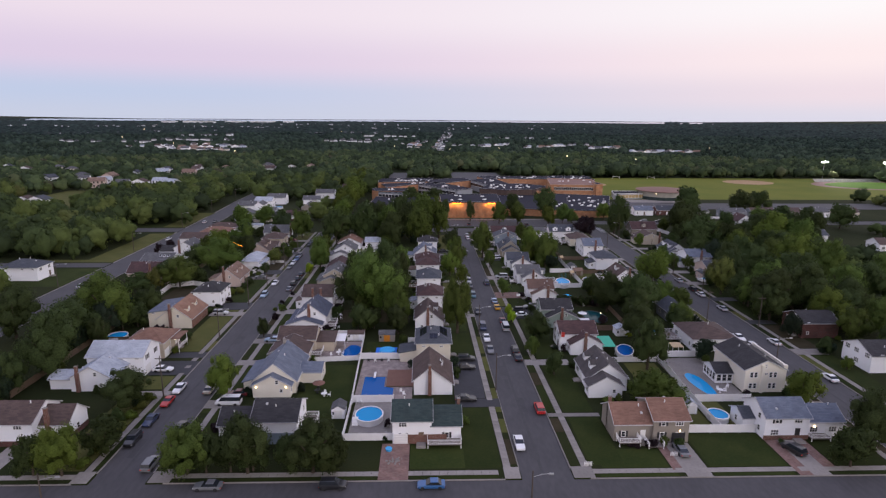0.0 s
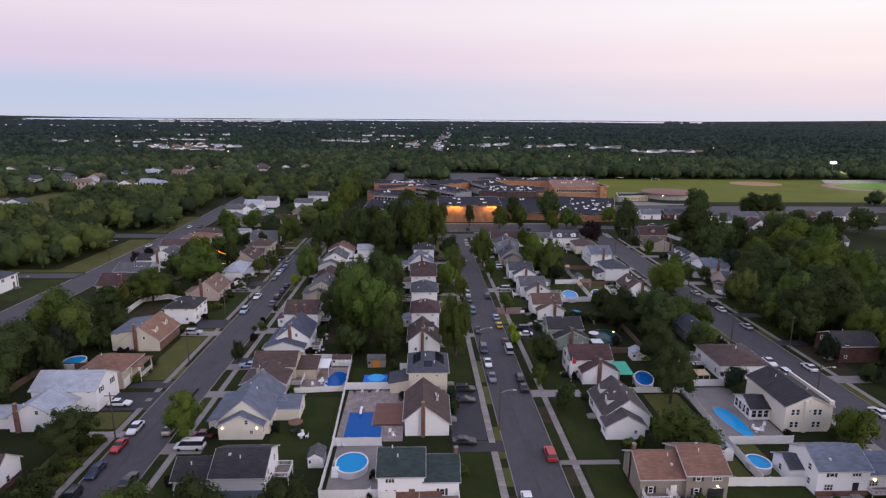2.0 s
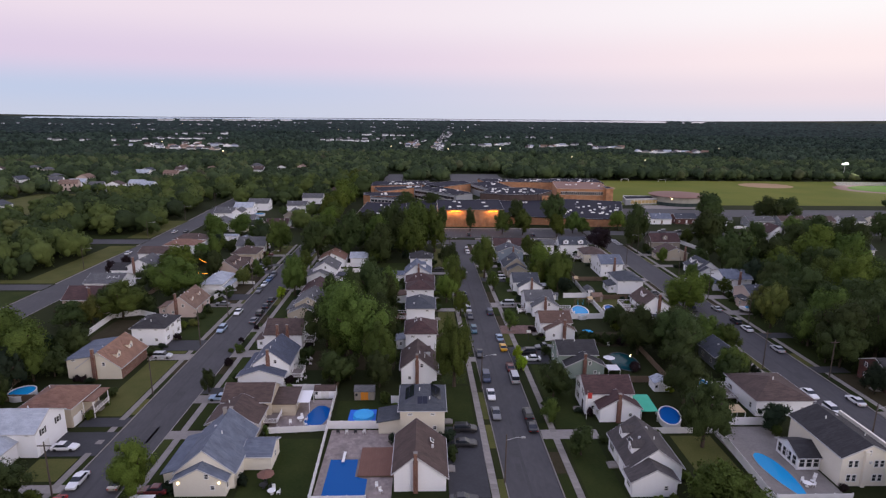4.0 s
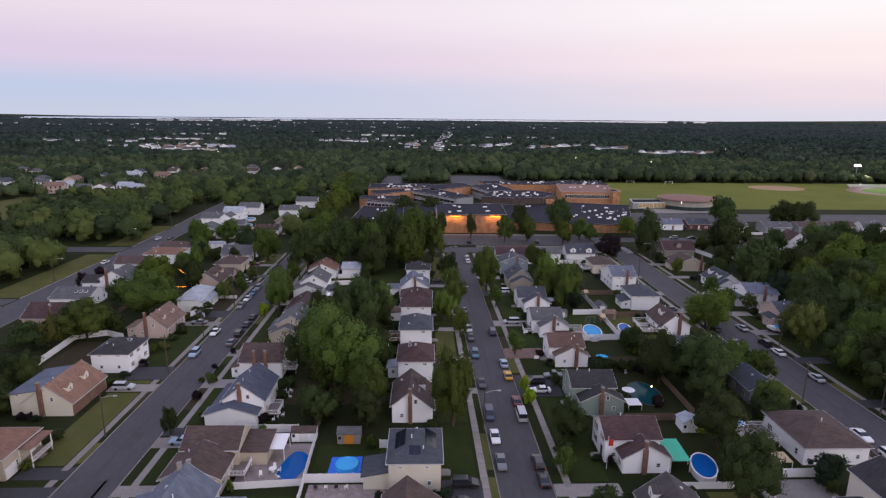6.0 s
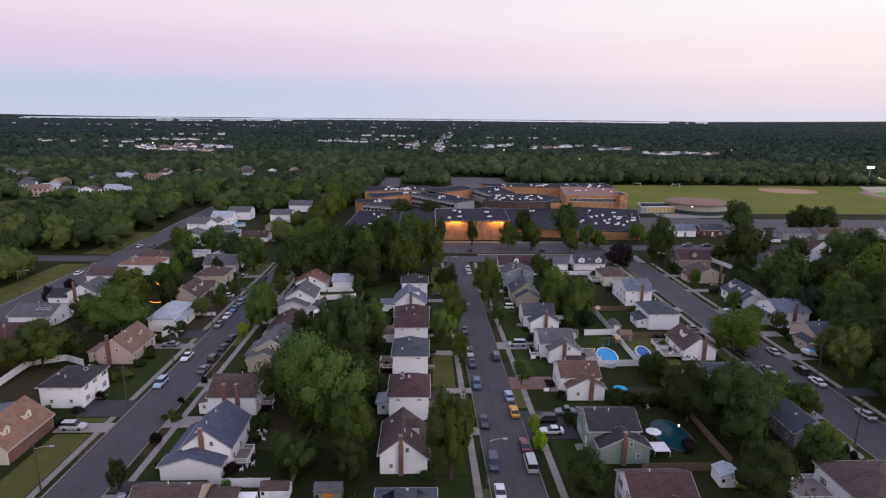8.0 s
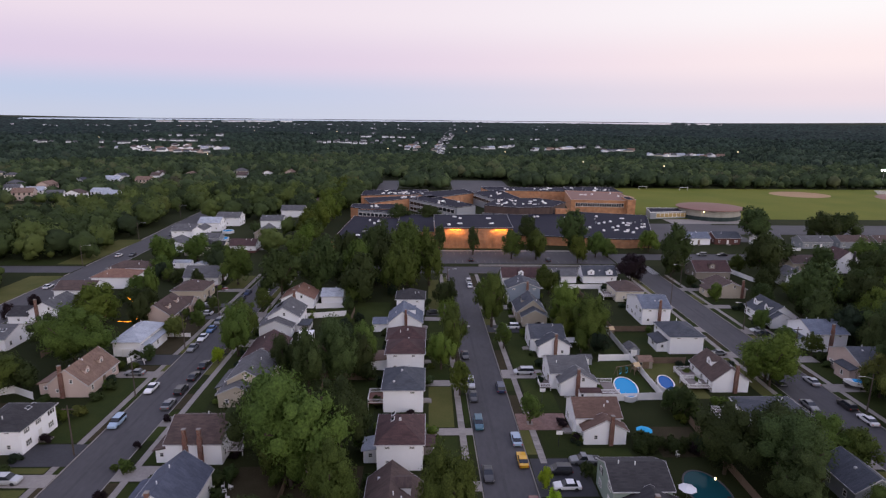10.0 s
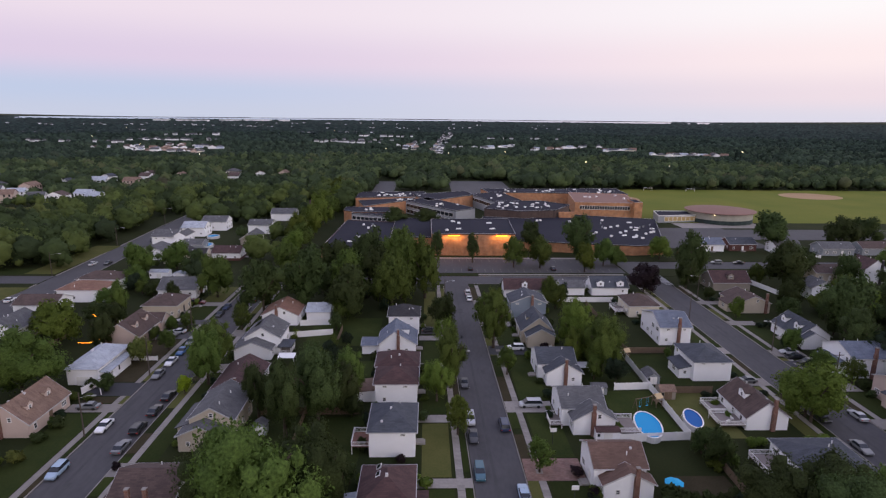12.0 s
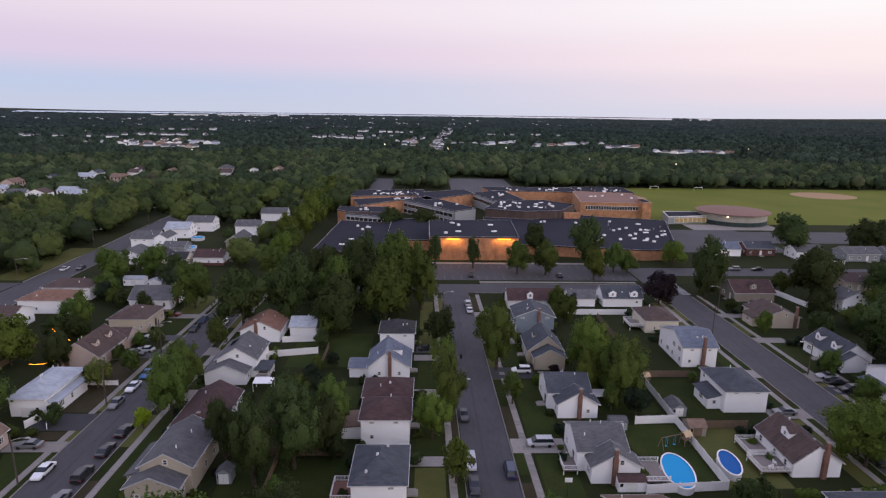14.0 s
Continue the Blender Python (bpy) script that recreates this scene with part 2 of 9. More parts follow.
M["deck_grey"] = surface("deck_grey", (0.15, 0.125, 0.115), (0.21, 0.18, 0.165), 1.0, 0.6, 0.75, 0.3, stretch=(8, 0.6, 1))
M["white_wall"] = lapped(surface("white_wall", (0.8453, 0.8453, 0.8774), (0.9202, 0.9202, 0.9523), 5, 0.5, 0.6, 0, vary=0.05))
M["cream_wall"] = lapped(surface("cream_wall", (0.64, 0.585, 0.485), (0.72, 0.665, 0.56), 5, 0.5, 0.6, 0))
M["ivory_wall"] = lapped(surface("ivory_wall", (0.76, 0.71, 0.62), (0.83, 0.78, 0.69), 5, 0.5, 0.6, 0))
M["tan_wall"] = lapped(surface("tan_wall", (0.235, 0.205, 0.175), (0.30, 0.265, 0.23), 5, 0.5, 0.65, 0))
M["pink_wall"] = lapped(surface("pink_wall", (0.484, 0.3784, 0.3344), (0.5808, 0.4576, 0.4048), 5, 0.5, 0.65, 0))
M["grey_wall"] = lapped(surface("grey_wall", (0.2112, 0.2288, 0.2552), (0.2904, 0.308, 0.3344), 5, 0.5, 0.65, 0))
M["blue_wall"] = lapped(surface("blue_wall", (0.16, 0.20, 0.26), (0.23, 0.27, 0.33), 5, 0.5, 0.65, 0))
M["sage_wall"] = lapped(surface("sage_wall", (0.2288, 0.2904, 0.2552), (0.2992, 0.3608, 0.3168), 5, 0.5, 0.65, 0))
M["beige_wall"] = lapped(surface("beige_wall", (0.44, 0.3784, 0.2992), (0.5456, 0.4752, 0.3784), 5, 0.5, 0.65, 0))
M["red_wall"] = bricked("red_wall", (0.085, 0.028, 0.025), (0.125, 0.042, 0.036), (0.10, 0.08, 0.07))
M["brick"] = bricked("brick", (0.124, 0.0465, 0.031), (0.1798, 0.0744, 0.0527), (0.25, 0.2, 0.17))
M["school_brick"] = bricked("school_brick", (0.36, 0.162, 0.076), (0.45, 0.212, 0.104), (0.36, 0.22, 0.14))
M["trim"] = plain("trim", (0.78, 0.77, 0.76), 0.45)
M["fascia"] = surface("fascia", (0.40, 0.39, 0.40), (0.58, 0.57, 0.58), 2.0, 0.5, 0.6, 0.1)
M["vinyl"] = plain("vinyl", (0.80, 0.79, 0.80), 0.4)
M["wood"] = surface("wood", (0.11, 0.075, 0.05), (0.18, 0.125, 0.085), 2.0, 0.4, 0.8, 0.4, stretch=(6, 6, 0.6))
M["roof_green"] = shingled("roof_green", (0.020, 0.036, 0.036), (0.034, 0.052, 0.050))
M["roof_brown"] = shingled("roof_brown", (0.0629, 0.04144, 0.037), (0.0925, 0.06216, 0.05328))
M["roof_red"] = shingled("roof_red", (0.1643, 0.0870, 0.0604), (0.2176, 0.1199, 0.0852))
M["roof_umber"] = shingled("roof_umber", (0.055, 0.048, 0.048), (0.078, 0.068, 0.067))
M["roof_terracotta"] = shingled("roof_terracotta", (0.205, 0.115, 0.078), (0.265, 0.152, 0.106))
M["roof_dark"] = shingled("roof_dark", (0.02368, 0.0222, 0.02516), (0.03848, 0.037, 0.03996))
M["roof_maroon"] = shingled("roof_maroon", (0.0518, 0.02664, 0.02664), (0.0777, 0.04144, 0.03996))
M["roof_grey"] = shingled("roof_grey", (0.0777, 0.0777, 0.08288), (0.111, 0.111, 0.1169))
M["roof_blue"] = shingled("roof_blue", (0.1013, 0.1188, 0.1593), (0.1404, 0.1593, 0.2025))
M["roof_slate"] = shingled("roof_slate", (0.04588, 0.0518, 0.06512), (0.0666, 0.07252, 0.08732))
M["roof_navy"] = shingled("roof_navy", (0.058, 0.068, 0.100), (0.080, 0.092, 0.130))
M["roof_white"] = shingled("roof_white", (0.33, 0.36, 0.41), (0.39, 0.42, 0.47))
M["roof_russet"] = shingled("roof_russet", (0.098, 0.056, 0.042), (0.132, 0.080, 0.061))
M["roof_tan"] = shingled("roof_tan", (0.1587, 0.1010, 0.0750), (0.2116, 0.1395, 0.1058))
M["flat_roof"] = surface("flat_roof", (0.017, 0.018, 0.027), (0.036, 0.036, 0.050), 0.8, 0.06, 0.92, 0.2)
M["gym_wall"] = surface("gym_wall", (0.26, 0.25, 0.215), (0.40, 0.385, 0.34), 1.6, 0.3, 0.85, 0.3)
M["gym_roof"] = surface("gym_roof", (0.17, 0.088, 0.068), (0.23, 0.125, 0.098), 0.8, 0.06, 0.8, 0.2)
M["glass"] = plain("glass", (0.020, 0.024, 0.030), 0.08)
M["solar"] = plain("solar", (0.012, 0.014, 0.026), 0.15, 0.2)
M["metal"] = plain("metal", (0.42, 0.42, 0.43), 0.4, 0.8)
M["dark_metal"] = plain("dark_metal", (0.05, 0.05, 0.055), 0.5, 0.5)
M["rubber"] = plain("rubber", (0.018, 0.018, 0.02), 0.8)
M["pole_wood"] = surface("pole_wood", (0.05, 0.038, 0.031), (0.085, 0.064, 0.052), 3, 0.6, 0.85, 0.3, stretch=(5, 5, 0.4))
M["bark"] = surface("bark", (0.045, 0.034, 0.026), (0.095, 0.075, 0.058), 4, 0.8, 0.9, 0.8, stretch=(3, 3, 0.6))
M["leaf_dark"] = foliage("leaf_dark", (0.0404, 0.0594, 0.0205), (0.0835, 0.1111, 0.0356), gloss=0.1)
M["leaf"] = foliage("leaf", (0.0613, 0.0937, 0.0216), (0.1381, 0.1845, 0.041), gloss=0.1)
M["leaf_light"] = foliage("leaf_light", (0.0783, 0.1142, 0.0201), (0.166, 0.2079, 0.0402), gloss=0.1)
M["leaf_yellow"] = foliage("leaf_yellow", (0.0743, 0.0945, 0.0227), (0.2160, 0.2228, 0.0539))
M["leaf_lime"] = foliage("leaf_lime", (0.1620, 0.2295, 0.0142), (0.4320, 0.5670, 0.0425))
M["leaf_red"] = foliage("leaf_red", (0.0189, 0.0121, 0.0142), (0.0486, 0.0297, 0.0340))
# the farther the wood, the more distance haze its leaf colour holds
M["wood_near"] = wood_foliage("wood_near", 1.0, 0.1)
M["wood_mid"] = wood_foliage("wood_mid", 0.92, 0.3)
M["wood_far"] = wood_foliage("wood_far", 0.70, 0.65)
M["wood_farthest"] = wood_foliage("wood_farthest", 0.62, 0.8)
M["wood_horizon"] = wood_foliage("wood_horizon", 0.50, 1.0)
M["needle"] = foliage("needle", (0.0162, 0.0297, 0.0170), (0.0486, 0.0702, 0.0369))
M["warm_lamp"] = lit("warm_lamp", (1.0, 0.72, 0.38), 9)
M["white_lamp"] = lit("white_lamp", (1.0, 0.97, 0.9), 40)
M["lit_pane"] = lit("lit_pane", (0.30, 0.21, 0.09), 0.22)
M["amber"] = lit("amber", (1.0, 0.28, 0.015), 5)
M["pool_wall"] = plain("pool_wall", (0.58, 0.58, 0.60), 0.45)
M["tarp_blue"] = surface("tarp_blue", (0.012, 0.12, 0.58), (0.025, 0.19, 0.72), 2, 0.5, 0.45, 0.4)
M["tarp_sky"] = surface("tarp_sky", (0.03, 0.34, 0.72), (0.06, 0.44, 0.82), 2, 0.5, 0.45, 0.4)
M["cloth_green"] = surface("cloth_green", (0.04, 0.40, 0.25), (0.07, 0.50, 0.33), 3, 0.5, 0.7, 0.3)
M["cloth_beige"] = surface("cloth_beige", (0.42, 0.31, 0.18), (0.52, 0.40, 0.25), 3, 0.5, 0.8, 0.3)
M["cloth_cyan"] = surface("cloth_cyan", (0.01, 0.34, 0.62), (0.02, 0.44, 0.74), 3, 0.5, 0.7, 0.3)
M["orange_door"] = plain("orange_door", (0.62, 0.22, 0.02), 0.5)
M["red_paint"] = plain("red_paint", (0.42, 0.03, 0.025), 0.5)

m_w = bpy.data.materials.new("water")
m_w.use_nodes = True
p_w = m_w.node_tree.nodes["Principled BSDF"]
p_w.inputs["Base Color"].default_value = (0.008, 0.095, 0.33, 1)
p_w.inputs["Roughness"].default_value, p_w.inputs["IOR"].default_value = 0.06, 1.33
p_w.inputs["Specular IOR Level"].default_value = 0.12
M["water"] = m_w
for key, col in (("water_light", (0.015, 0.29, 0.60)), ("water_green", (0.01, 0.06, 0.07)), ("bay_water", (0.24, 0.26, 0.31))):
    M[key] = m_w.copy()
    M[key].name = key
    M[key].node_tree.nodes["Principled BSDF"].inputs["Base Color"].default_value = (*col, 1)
for key in ("water", "water_light", "water_green"):
    n, l = M[key].node_tree.nodes, M[key].node_tree.links
    noi, bp = n.new("ShaderNodeTexNoise"), n.new("ShaderNodeBump")
    noi.inputs["Scale"].default_value = 2.5
    bp.inputs["Strength"].default_value, bp.inputs["Distance"].default_value = 0.15, 0.04
    l.new(noi.outputs[0], bp.inputs["Height"])
    l.new(bp.outputs[0], n["Principled BSDF"].inputs["Normal"])

# car paint takes its colour from the object
m_p = bpy.data.materials.new("car_paint")
m_p.use_nodes = True
n_p, l_p = m_p.node_tree.nodes, m_p.node_tree.links
i_p = n_p.new("ShaderNodeObjectInfo")
l_p.new(i_p.outputs["Color"], n_p["Principled BSDF"].inputs["Base Color"])
n_p["Principled BSDF"].inputs["Roughness"].default_value = 0.35
n_p["Principled BSDF"].inputs["Coat Weight"].default_value = 0.6
M["car_paint"] = m_p

# ---------------------------------------------------------------- building helpers
class Solid:
    """Collects corners and faces of one mesh."""

    def __init__(self):
        self.v, self.f = [], []

    def add(self, verts, faces):
        k = len(self.v)
        self.v += [tuple(p) for p in verts]
        self.f += [tuple(i + k for i in f) for f in faces]
        return self

    def box(self, x0, x1, y0, y1, z0, z1, inset=0.0):
        """A box; inset: how far the top draws in on all sides."""
        i = inset
        return self.add([(x0, y0, z0), (x1, y0, z0), (x1, y1, z0), (x0, y1, z0), (x0 + i, y0 + i, z1), (x1 - i, y0 + i, z1), (x1 - i, y1 - i, z1), (x0 + i, y1 - i, z1)],
                        [(0, 3, 2, 1), (4, 5, 6, 7), (0, 1, 5, 4), (1, 2, 6, 5), (2, 3, 7, 6), (3, 0, 4, 7)])

    def slab(self, quad, thick):
        """A plate under four corners given anticlockwise from above."""
        low = [(x, y, z - thick) for x, y, z in quad]
        return self.add([*quad, *low], [(0, 1, 2, 3), (7, 6, 5, 4), (0, 4, 5, 1), (1, 5, 6, 2), (2, 6, 7, 3), (3, 7, 4, 0)])

    def prism(self, ring, z0, z1):
        n = len(ring)
        return self.add([(x, y, z0) for x, y in ring] + [(x, y, z1) for x, y in ring],
                        [tuple(range(n))[::-1], tuple(range(n, 2 * n)), *[(i, (i + 1) % n, n + (i + 1) % n, n + i) for i in range(n)]])

    def tube(self, x, y, z0, z1, r0, r1, n=8):
        a = [2 * math.pi * i / n for i in range(n)]
        return self.add([(x + r0 * math.cos(t), y + r0 * math.sin(t), z0) for t in a] + [(x + r1 * math.cos(t), y + r1 * math.sin(t), z1) for t in a],
                        [tuple(range(n))[::-1], tuple(range(n, 2 * n)), *[(i, (i + 1) % n, n + (i + 1) % n, n + i) for i in range(n)]])

    def bar(self, a, b, r, n=6):
        """A round bar from a to b."""
        a, b = Vector(a), Vector(b)
        q = (b - a).to_track_quat("Z", "Y")
        ring = [q @ Vector((r * math.cos(2 * math.pi * i / n), r * math.sin(2 * math.pi * i / n), 0)) for i in range(n)]
        return self.add([a + p for p in ring] + [b + p for p in ring], [tuple(range(n))[::-1], tuple(range(n, 2 * n)), *[(i, (i + 1) % n, n + (i + 1) % n, n + i) for i in range(n)]])

    def mesh(self, name, mat, smooth=False):
        me = bpy.data.meshes.new(name)
        me.from_pydata(self.v, [], self.f)
        if mat:
            me.materials.append(mat)
        if smooth:
            me.polygons.foreach_set("use_smooth", [True] * len(me.polygons))
        me.update()
        return me


def part(name, solid, mat, parent=None, label="", loc=(0, 0, 0), turn=0.0, smooth=False):
    """One mesh object, under a thing or a part if parent is given. solid: a Solid or a mesh made before."""
    data = solid.mesh(name, mat, smooth) if isinstance(solid, Solid) else solid
    ob = new(name, data)
    ob.location, ob.rotation_euler = loc, (0, 0, turn)
    if parent is not None:
        ob.parent = parent
    if label:
        tagged(ob, label)
    return ob


def thing(name, label, category, x, y, z=0.0, turn=0.0, group=""):
    ob = new(name)
    ob.empty_display_size = 0.5
    ob.location, ob.rotation_euler = (x, y, z), (0, 0, turn)
    return tagged(ob, label, category, group)


def laid(name, label, x0, x1, y0, y1, mat, z=0.012, thick=0.03, category=""):
    """A flat piece of the setting laid on the ground."""
    ob = part(name, Solid().box(0, x1 - x0, 0, y1 - y0, -thick, 0), M[mat], None, label, (x0, y0, z))
    return tagged(ob, label, category or name.replace("_", " "), "", "structure")


def mid_x(y):
    """How far the middle street leans off north at y."""
    return -0.0145 * (min(max(y, 70), 330) - 90)

# ---------------------------------------------------------------- ground: one sheet with sunken roadways, rising to the far horizon
NEAR_Y, FAR_KERB = 76.4, 86.6
KERB_N0, KERB_N1 = 310.0, 321.0
WEST_ST, MID_ST, EAST_ST = (-61.7, -52.0), (12.9, 22.1), (84.8, 95.8)
MAIN_RD = (-137.2, -124.6)


def lean(x, y):
    """The middle street leans; its neighbours far to the sides do not."""
    return mid_x(y) * max(0.0, 1 - abs(x - 17.5) / 52) if 60 < y < 345 else 0.0


def main_x(y):
    """Sideways drift of the main road in the west."""
    return -0.00018 * max(0.0, y - 230) ** 2 if y < 420 else -0.00018 * 190**2 - 0.02 * (y - 420)


def in_road(x, y):
    if MAIN_RD[0] < x < MAIN_RD[1] and -60 < y < 640:
        return True
    if -124 < x < 400 and (NEAR_Y < y < FAR_KERB):
        return True
    if -52 < x < 96 and KERB_N0 < y < KERB_N1:
        return True
    if 95.7 < x < 400 and 333 < y < 345:
        return True
    if 84.8 < x < 95.8 and KERB_N0 < y < 345:
        return True
    return any(a < x < b and FAR_KERB - 1 < y < KERB_N0 + 1 for a, b in (WEST_ST, MID_ST, EAST_ST))


def far_rise(x, y):
    r = math.hypot(x, y)
    return 31.0 * (max(0.0, r - 1500) / 3450) ** 2


xs = [-4200, -3400, -2700, -2100, -1600, -1200, -900, -650, -480, -360, -280, -220, -180, -155]
for a, b in (MAIN_RD, WEST_ST, MID_ST, EAST_ST):
    xs += [a - 0.02, a + 0.02, b - 0.02, b + 0.02]
xs += [-115, -104, -93, -82, -72, -44, -36, -28, -20, -12, -4, 4, 30, 38, 46, 54, 62, 70, 78, 104, 115, 128, 145, 165, 190, 225, 270, 330]
xs += [399.98, 400.02, 480, 620, 820, 1100, 1450, 1900, 2400, 3000, 3700, 4300]
ys = [-300, -150, -60, 0, 40, 64]
for a in (NEAR_Y, FAR_KERB, KERB_N0, KERB_N1, 333.0, 345.0):
    ys += [a - 0.02, a + 0.02]
ys += [96 + 12 * i for i in range(18)] + [350, 365, 385, 410, 440, 480, 530, 590, 639.98, 640.02, 720, 820, 950, 1100, 1300, 1550, 1850, 2200, 2600, 3050, 3500, 3950, 4350, 4700]
xs, ys = sorted(xs), sorted(ys)
ground_solid = Solid()
gv = []
for y in ys:
    for x in xs:
        gx = x + lean(x, y) + (main_x(y) if -150 < x < -110 else 0.0)
        gv.append((gx, y, -0.16 if in_road(x, y) else far_rise(x, y)))
nx = len(xs)
ground_solid.add(gv, [(j * nx + i, j * nx + i + 1, (j + 1) * nx + i + 1, (j + 1) * nx + i) for j in range(len(ys) - 1) for i in range(nx - 1)])
tagged(part("ground", ground_solid, M["grass"]), "wide flat ground of mown and dry grass", "ground", "", "structure")


def strip(name, label, x0, x1, y0, y1, mat, shift, step=8.0, z=-0.15, thick=0.25, along="y", category="road"):
    """A long paved strip that follows a street's line."""
    s = Solid()
    n = max(1, round((y1 - y0) / step)) if along == "y" else 1
    for i in range(n):
        a, b = y0 + (y1 - y0) * i / n, y0 + (y1 - y0) * (i + 1) / n
        s.slab([(x0 + shift(a), a, z), (x1 + shift(a), a, z), (x1 + shift(b), b, z), (x0 + shift(b), b, z)], thick)
    return tagged(part(name, s, M[mat]), label, category, "", "structure")


def straight(y):
    return 0.0


def mid_lean(y):
    return mid_x(y)


strip("road_south", "grey asphalt residential cross street", -124.6, 400, NEAR_Y, FAR_KERB, "asphalt", straight)
strip("road_west", "grey asphalt residential street with worn patches", *WEST_ST, FAR_KERB, KERB_N0, "asphalt", straight)
strip("road_middle", "grey asphalt residential street lined with parked cars", *MID_ST, FAR_KERB, KERB_N0, "asphalt", mid_lean)
strip("road_east", "grey asphalt residential street", *EAST_ST, FAR_KERB, KERB_N0, "asphalt", straight)
strip("road_north", "grey asphalt street in front of the school", -52, 95.8, KERB_N0, KERB_N1, "asphalt", straight)
strip("road_corner", "grey asphalt bend beside the school", 84.8, 95.8, KERB_N1, 345, "asphalt", straight)
strip("road_northeast", "grey asphalt street past the school field", 95.8, 400, 333, 345, "asphalt", straight)
strip("main_road", "wide grey asphalt main road past the woods", *MAIN_RD, -60, 640, "asphalt", main_x, 10)
# side road into the woods
laid("side_road", "narrow asphalt side road into the woods", -215, -137.4, 233.0, 240.0, "asphalt", 0.03, 0.1, "road")
laid("side_road", "asphalt side road leading west", -420, -138.5, 309.0, 319.0, "asphalt", 0.03, 0.1, "road")

# darker seams and patches in the asphalt
rng = random.Random(5)
for st, shift in ((WEST_ST, straight), (MID_ST, mid_lean), (EAST_ST, straight)):
    c = (st[0] + st[1]) / 2
    strip("seam", "dark worn seam along the roadway", c - 0.9, c - 0.35, FAR_KERB + 2, KERB_N0 - 4, "patch", shift, 8, -0.144, 0.01)
    for k in range(11):
        a = rng.uniform(92, 292)
        w, x = rng.uniform(0.8, 2.2), rng.uniform(st[0] + 1, st[1] - 3)
        strip("patch", "dark asphalt repair patch in the road", x, x + w, a, a + rng.uniform(2, 7), "patch", shift, 8, -0.141, 0.01)

# kerbs, verges with pavement beyond, cut by driveways
def kerb(x0, x1, y0, y1, shift):
    strip("kerb", "pale concrete kerb along the roadway", x0, x1, y0, y1, "concrete", shift, 8, 0.015, 0.2, category="kerb")


for (a, b), shift in ((WEST_ST, straight), (MID_ST, mid_lean), (EAST_ST, straight)):
    kerb(a - 0.16, a + 0.03, FAR_KERB + 3, KERB_N0 - 3, shift)
    kerb(b - 0.03, b + 0.16, FAR_KERB + 3, KERB_N0 - 3, shift)
for y, x0, x1 in ((FAR_KERB, -124, -64.5), (FAR_KERB, -49, 10), (FAR_KERB, 25, 82), (FAR_KERB, 98.5, 300), (KERB_N0, -49, 5.5), (KERB_N0, 21, 82),
                  (KERB_N1, -49, 8), (KERB_N1, 24, 82)):
    lo, hi = (y - 0.16, y + 0.03) if y == KERB_N0 else (y - 0.03, y + 0.16)
    tagged(part("kerb", Solid().box(x0, x1, lo, hi, -0.2, 0.015), M["concrete"]), "pale concrete kerb along the roadway", "kerb", "", "structure")
for y0, y1 in ((-60, 232), (241, 308), (320, 640)):
    strip("kerb", "pale concrete kerb along the main road", MAIN_RD[0] - 0.3, MAIN_RD[0] + 0.03, y0, y1, "concrete", main_x, 10, 0.02, 0.2, category="kerb")
strip("kerb", "pale concrete kerb along the main road", MAIN_RD[1] - 0.03, MAIN_RD[1] + 0.3, 90, 640, "concrete", main_x, 10, 0.02, 0.2, category="kerb")


# ladder crossing at the corner of the north street
for i in range(12):
    laid("zebra_stripe", "worn white crossing stripe on the asphalt", 93.4, 96.6, 309.0 + i * 1.1, 309.5 + i * 1.1, "road_paint", 0.012, 0.03)
# ---------------------------------------------------------------- houses
PANES, FOOT = {}, []
SHUTTER = Solid().box(-0.2, 0.2, -0.05, 0.01, 0.02, 1.24).mesh("shutter", M["dark_metal"])
VENT_PIPE = Solid().tube(0, 0, -0.5, 0.55, 0.10, 0.10, 7).mesh("vent_pipe", M["trim"])
VENT_BOX = Solid().box(-0.24, 0.24, -0.24, 0.24, -0.3, 0.2, 0.05).mesh("roof_vent", M["fascia"])


def window_mesh(w, h):
    key = (round(w, 1), round(h, 1))
    if key not in PANES:
        f, t = Solid(), 0.12
        out, inn = [(-w / 2, 0), (w / 2, 0), (w / 2, h), (-w / 2, h)], [(-w / 2 + t, t), (w / 2 - t, t), (w / 2 - t, h - t), (-w / 2 + t, h - t)]
        f.add([(x, -0.06, z) for x, z in out + inn] + [(x, 0.02, z) for x, z in out + inn],
              [q for i in range(4) for j in [(i + 1) % 4] for q in ((i, j, 4 + j, 4 + i), (8 + j, 8 + i, 12 + i, 12 + j), (i, 8 + i, 8 + j, j), (4 + i, 4 + j, 12 + j, 12 + i))])
        g = Solid().box(-w / 2 + t, w / 2 - t, -0.02, 0.015, t, h - t)
        f.box(-w / 2 + t, w / 2 - t, -0.05, 0.0, h * 0.5 - 0.035, h * 0.5 + 0.035)
        for i in range(1, 3 if w > 1.4 else 1):
            u = -w / 2 + w * i / 3
            f.box(u - 0.05, u + 0.05, -0.055, 0.0, t, h - t)
        PANES[key] = f.mesh("window", M["trim"]), g.mesh("pane", M["glass"])
    return PANES[key]


def window(parent, x, y, z, side, w=1.0, h=1.3, pane_mat=None):
    """A framed sash window on the wall's face; side: the way it looks, in quarter turns from south."""
    fr, gl = window_mesh(w, h)
    ob = part("window", fr, None, parent, "", (x, y, z), side * math.pi / 2)
    pn = part("pane", gl, None, ob)
    return ob


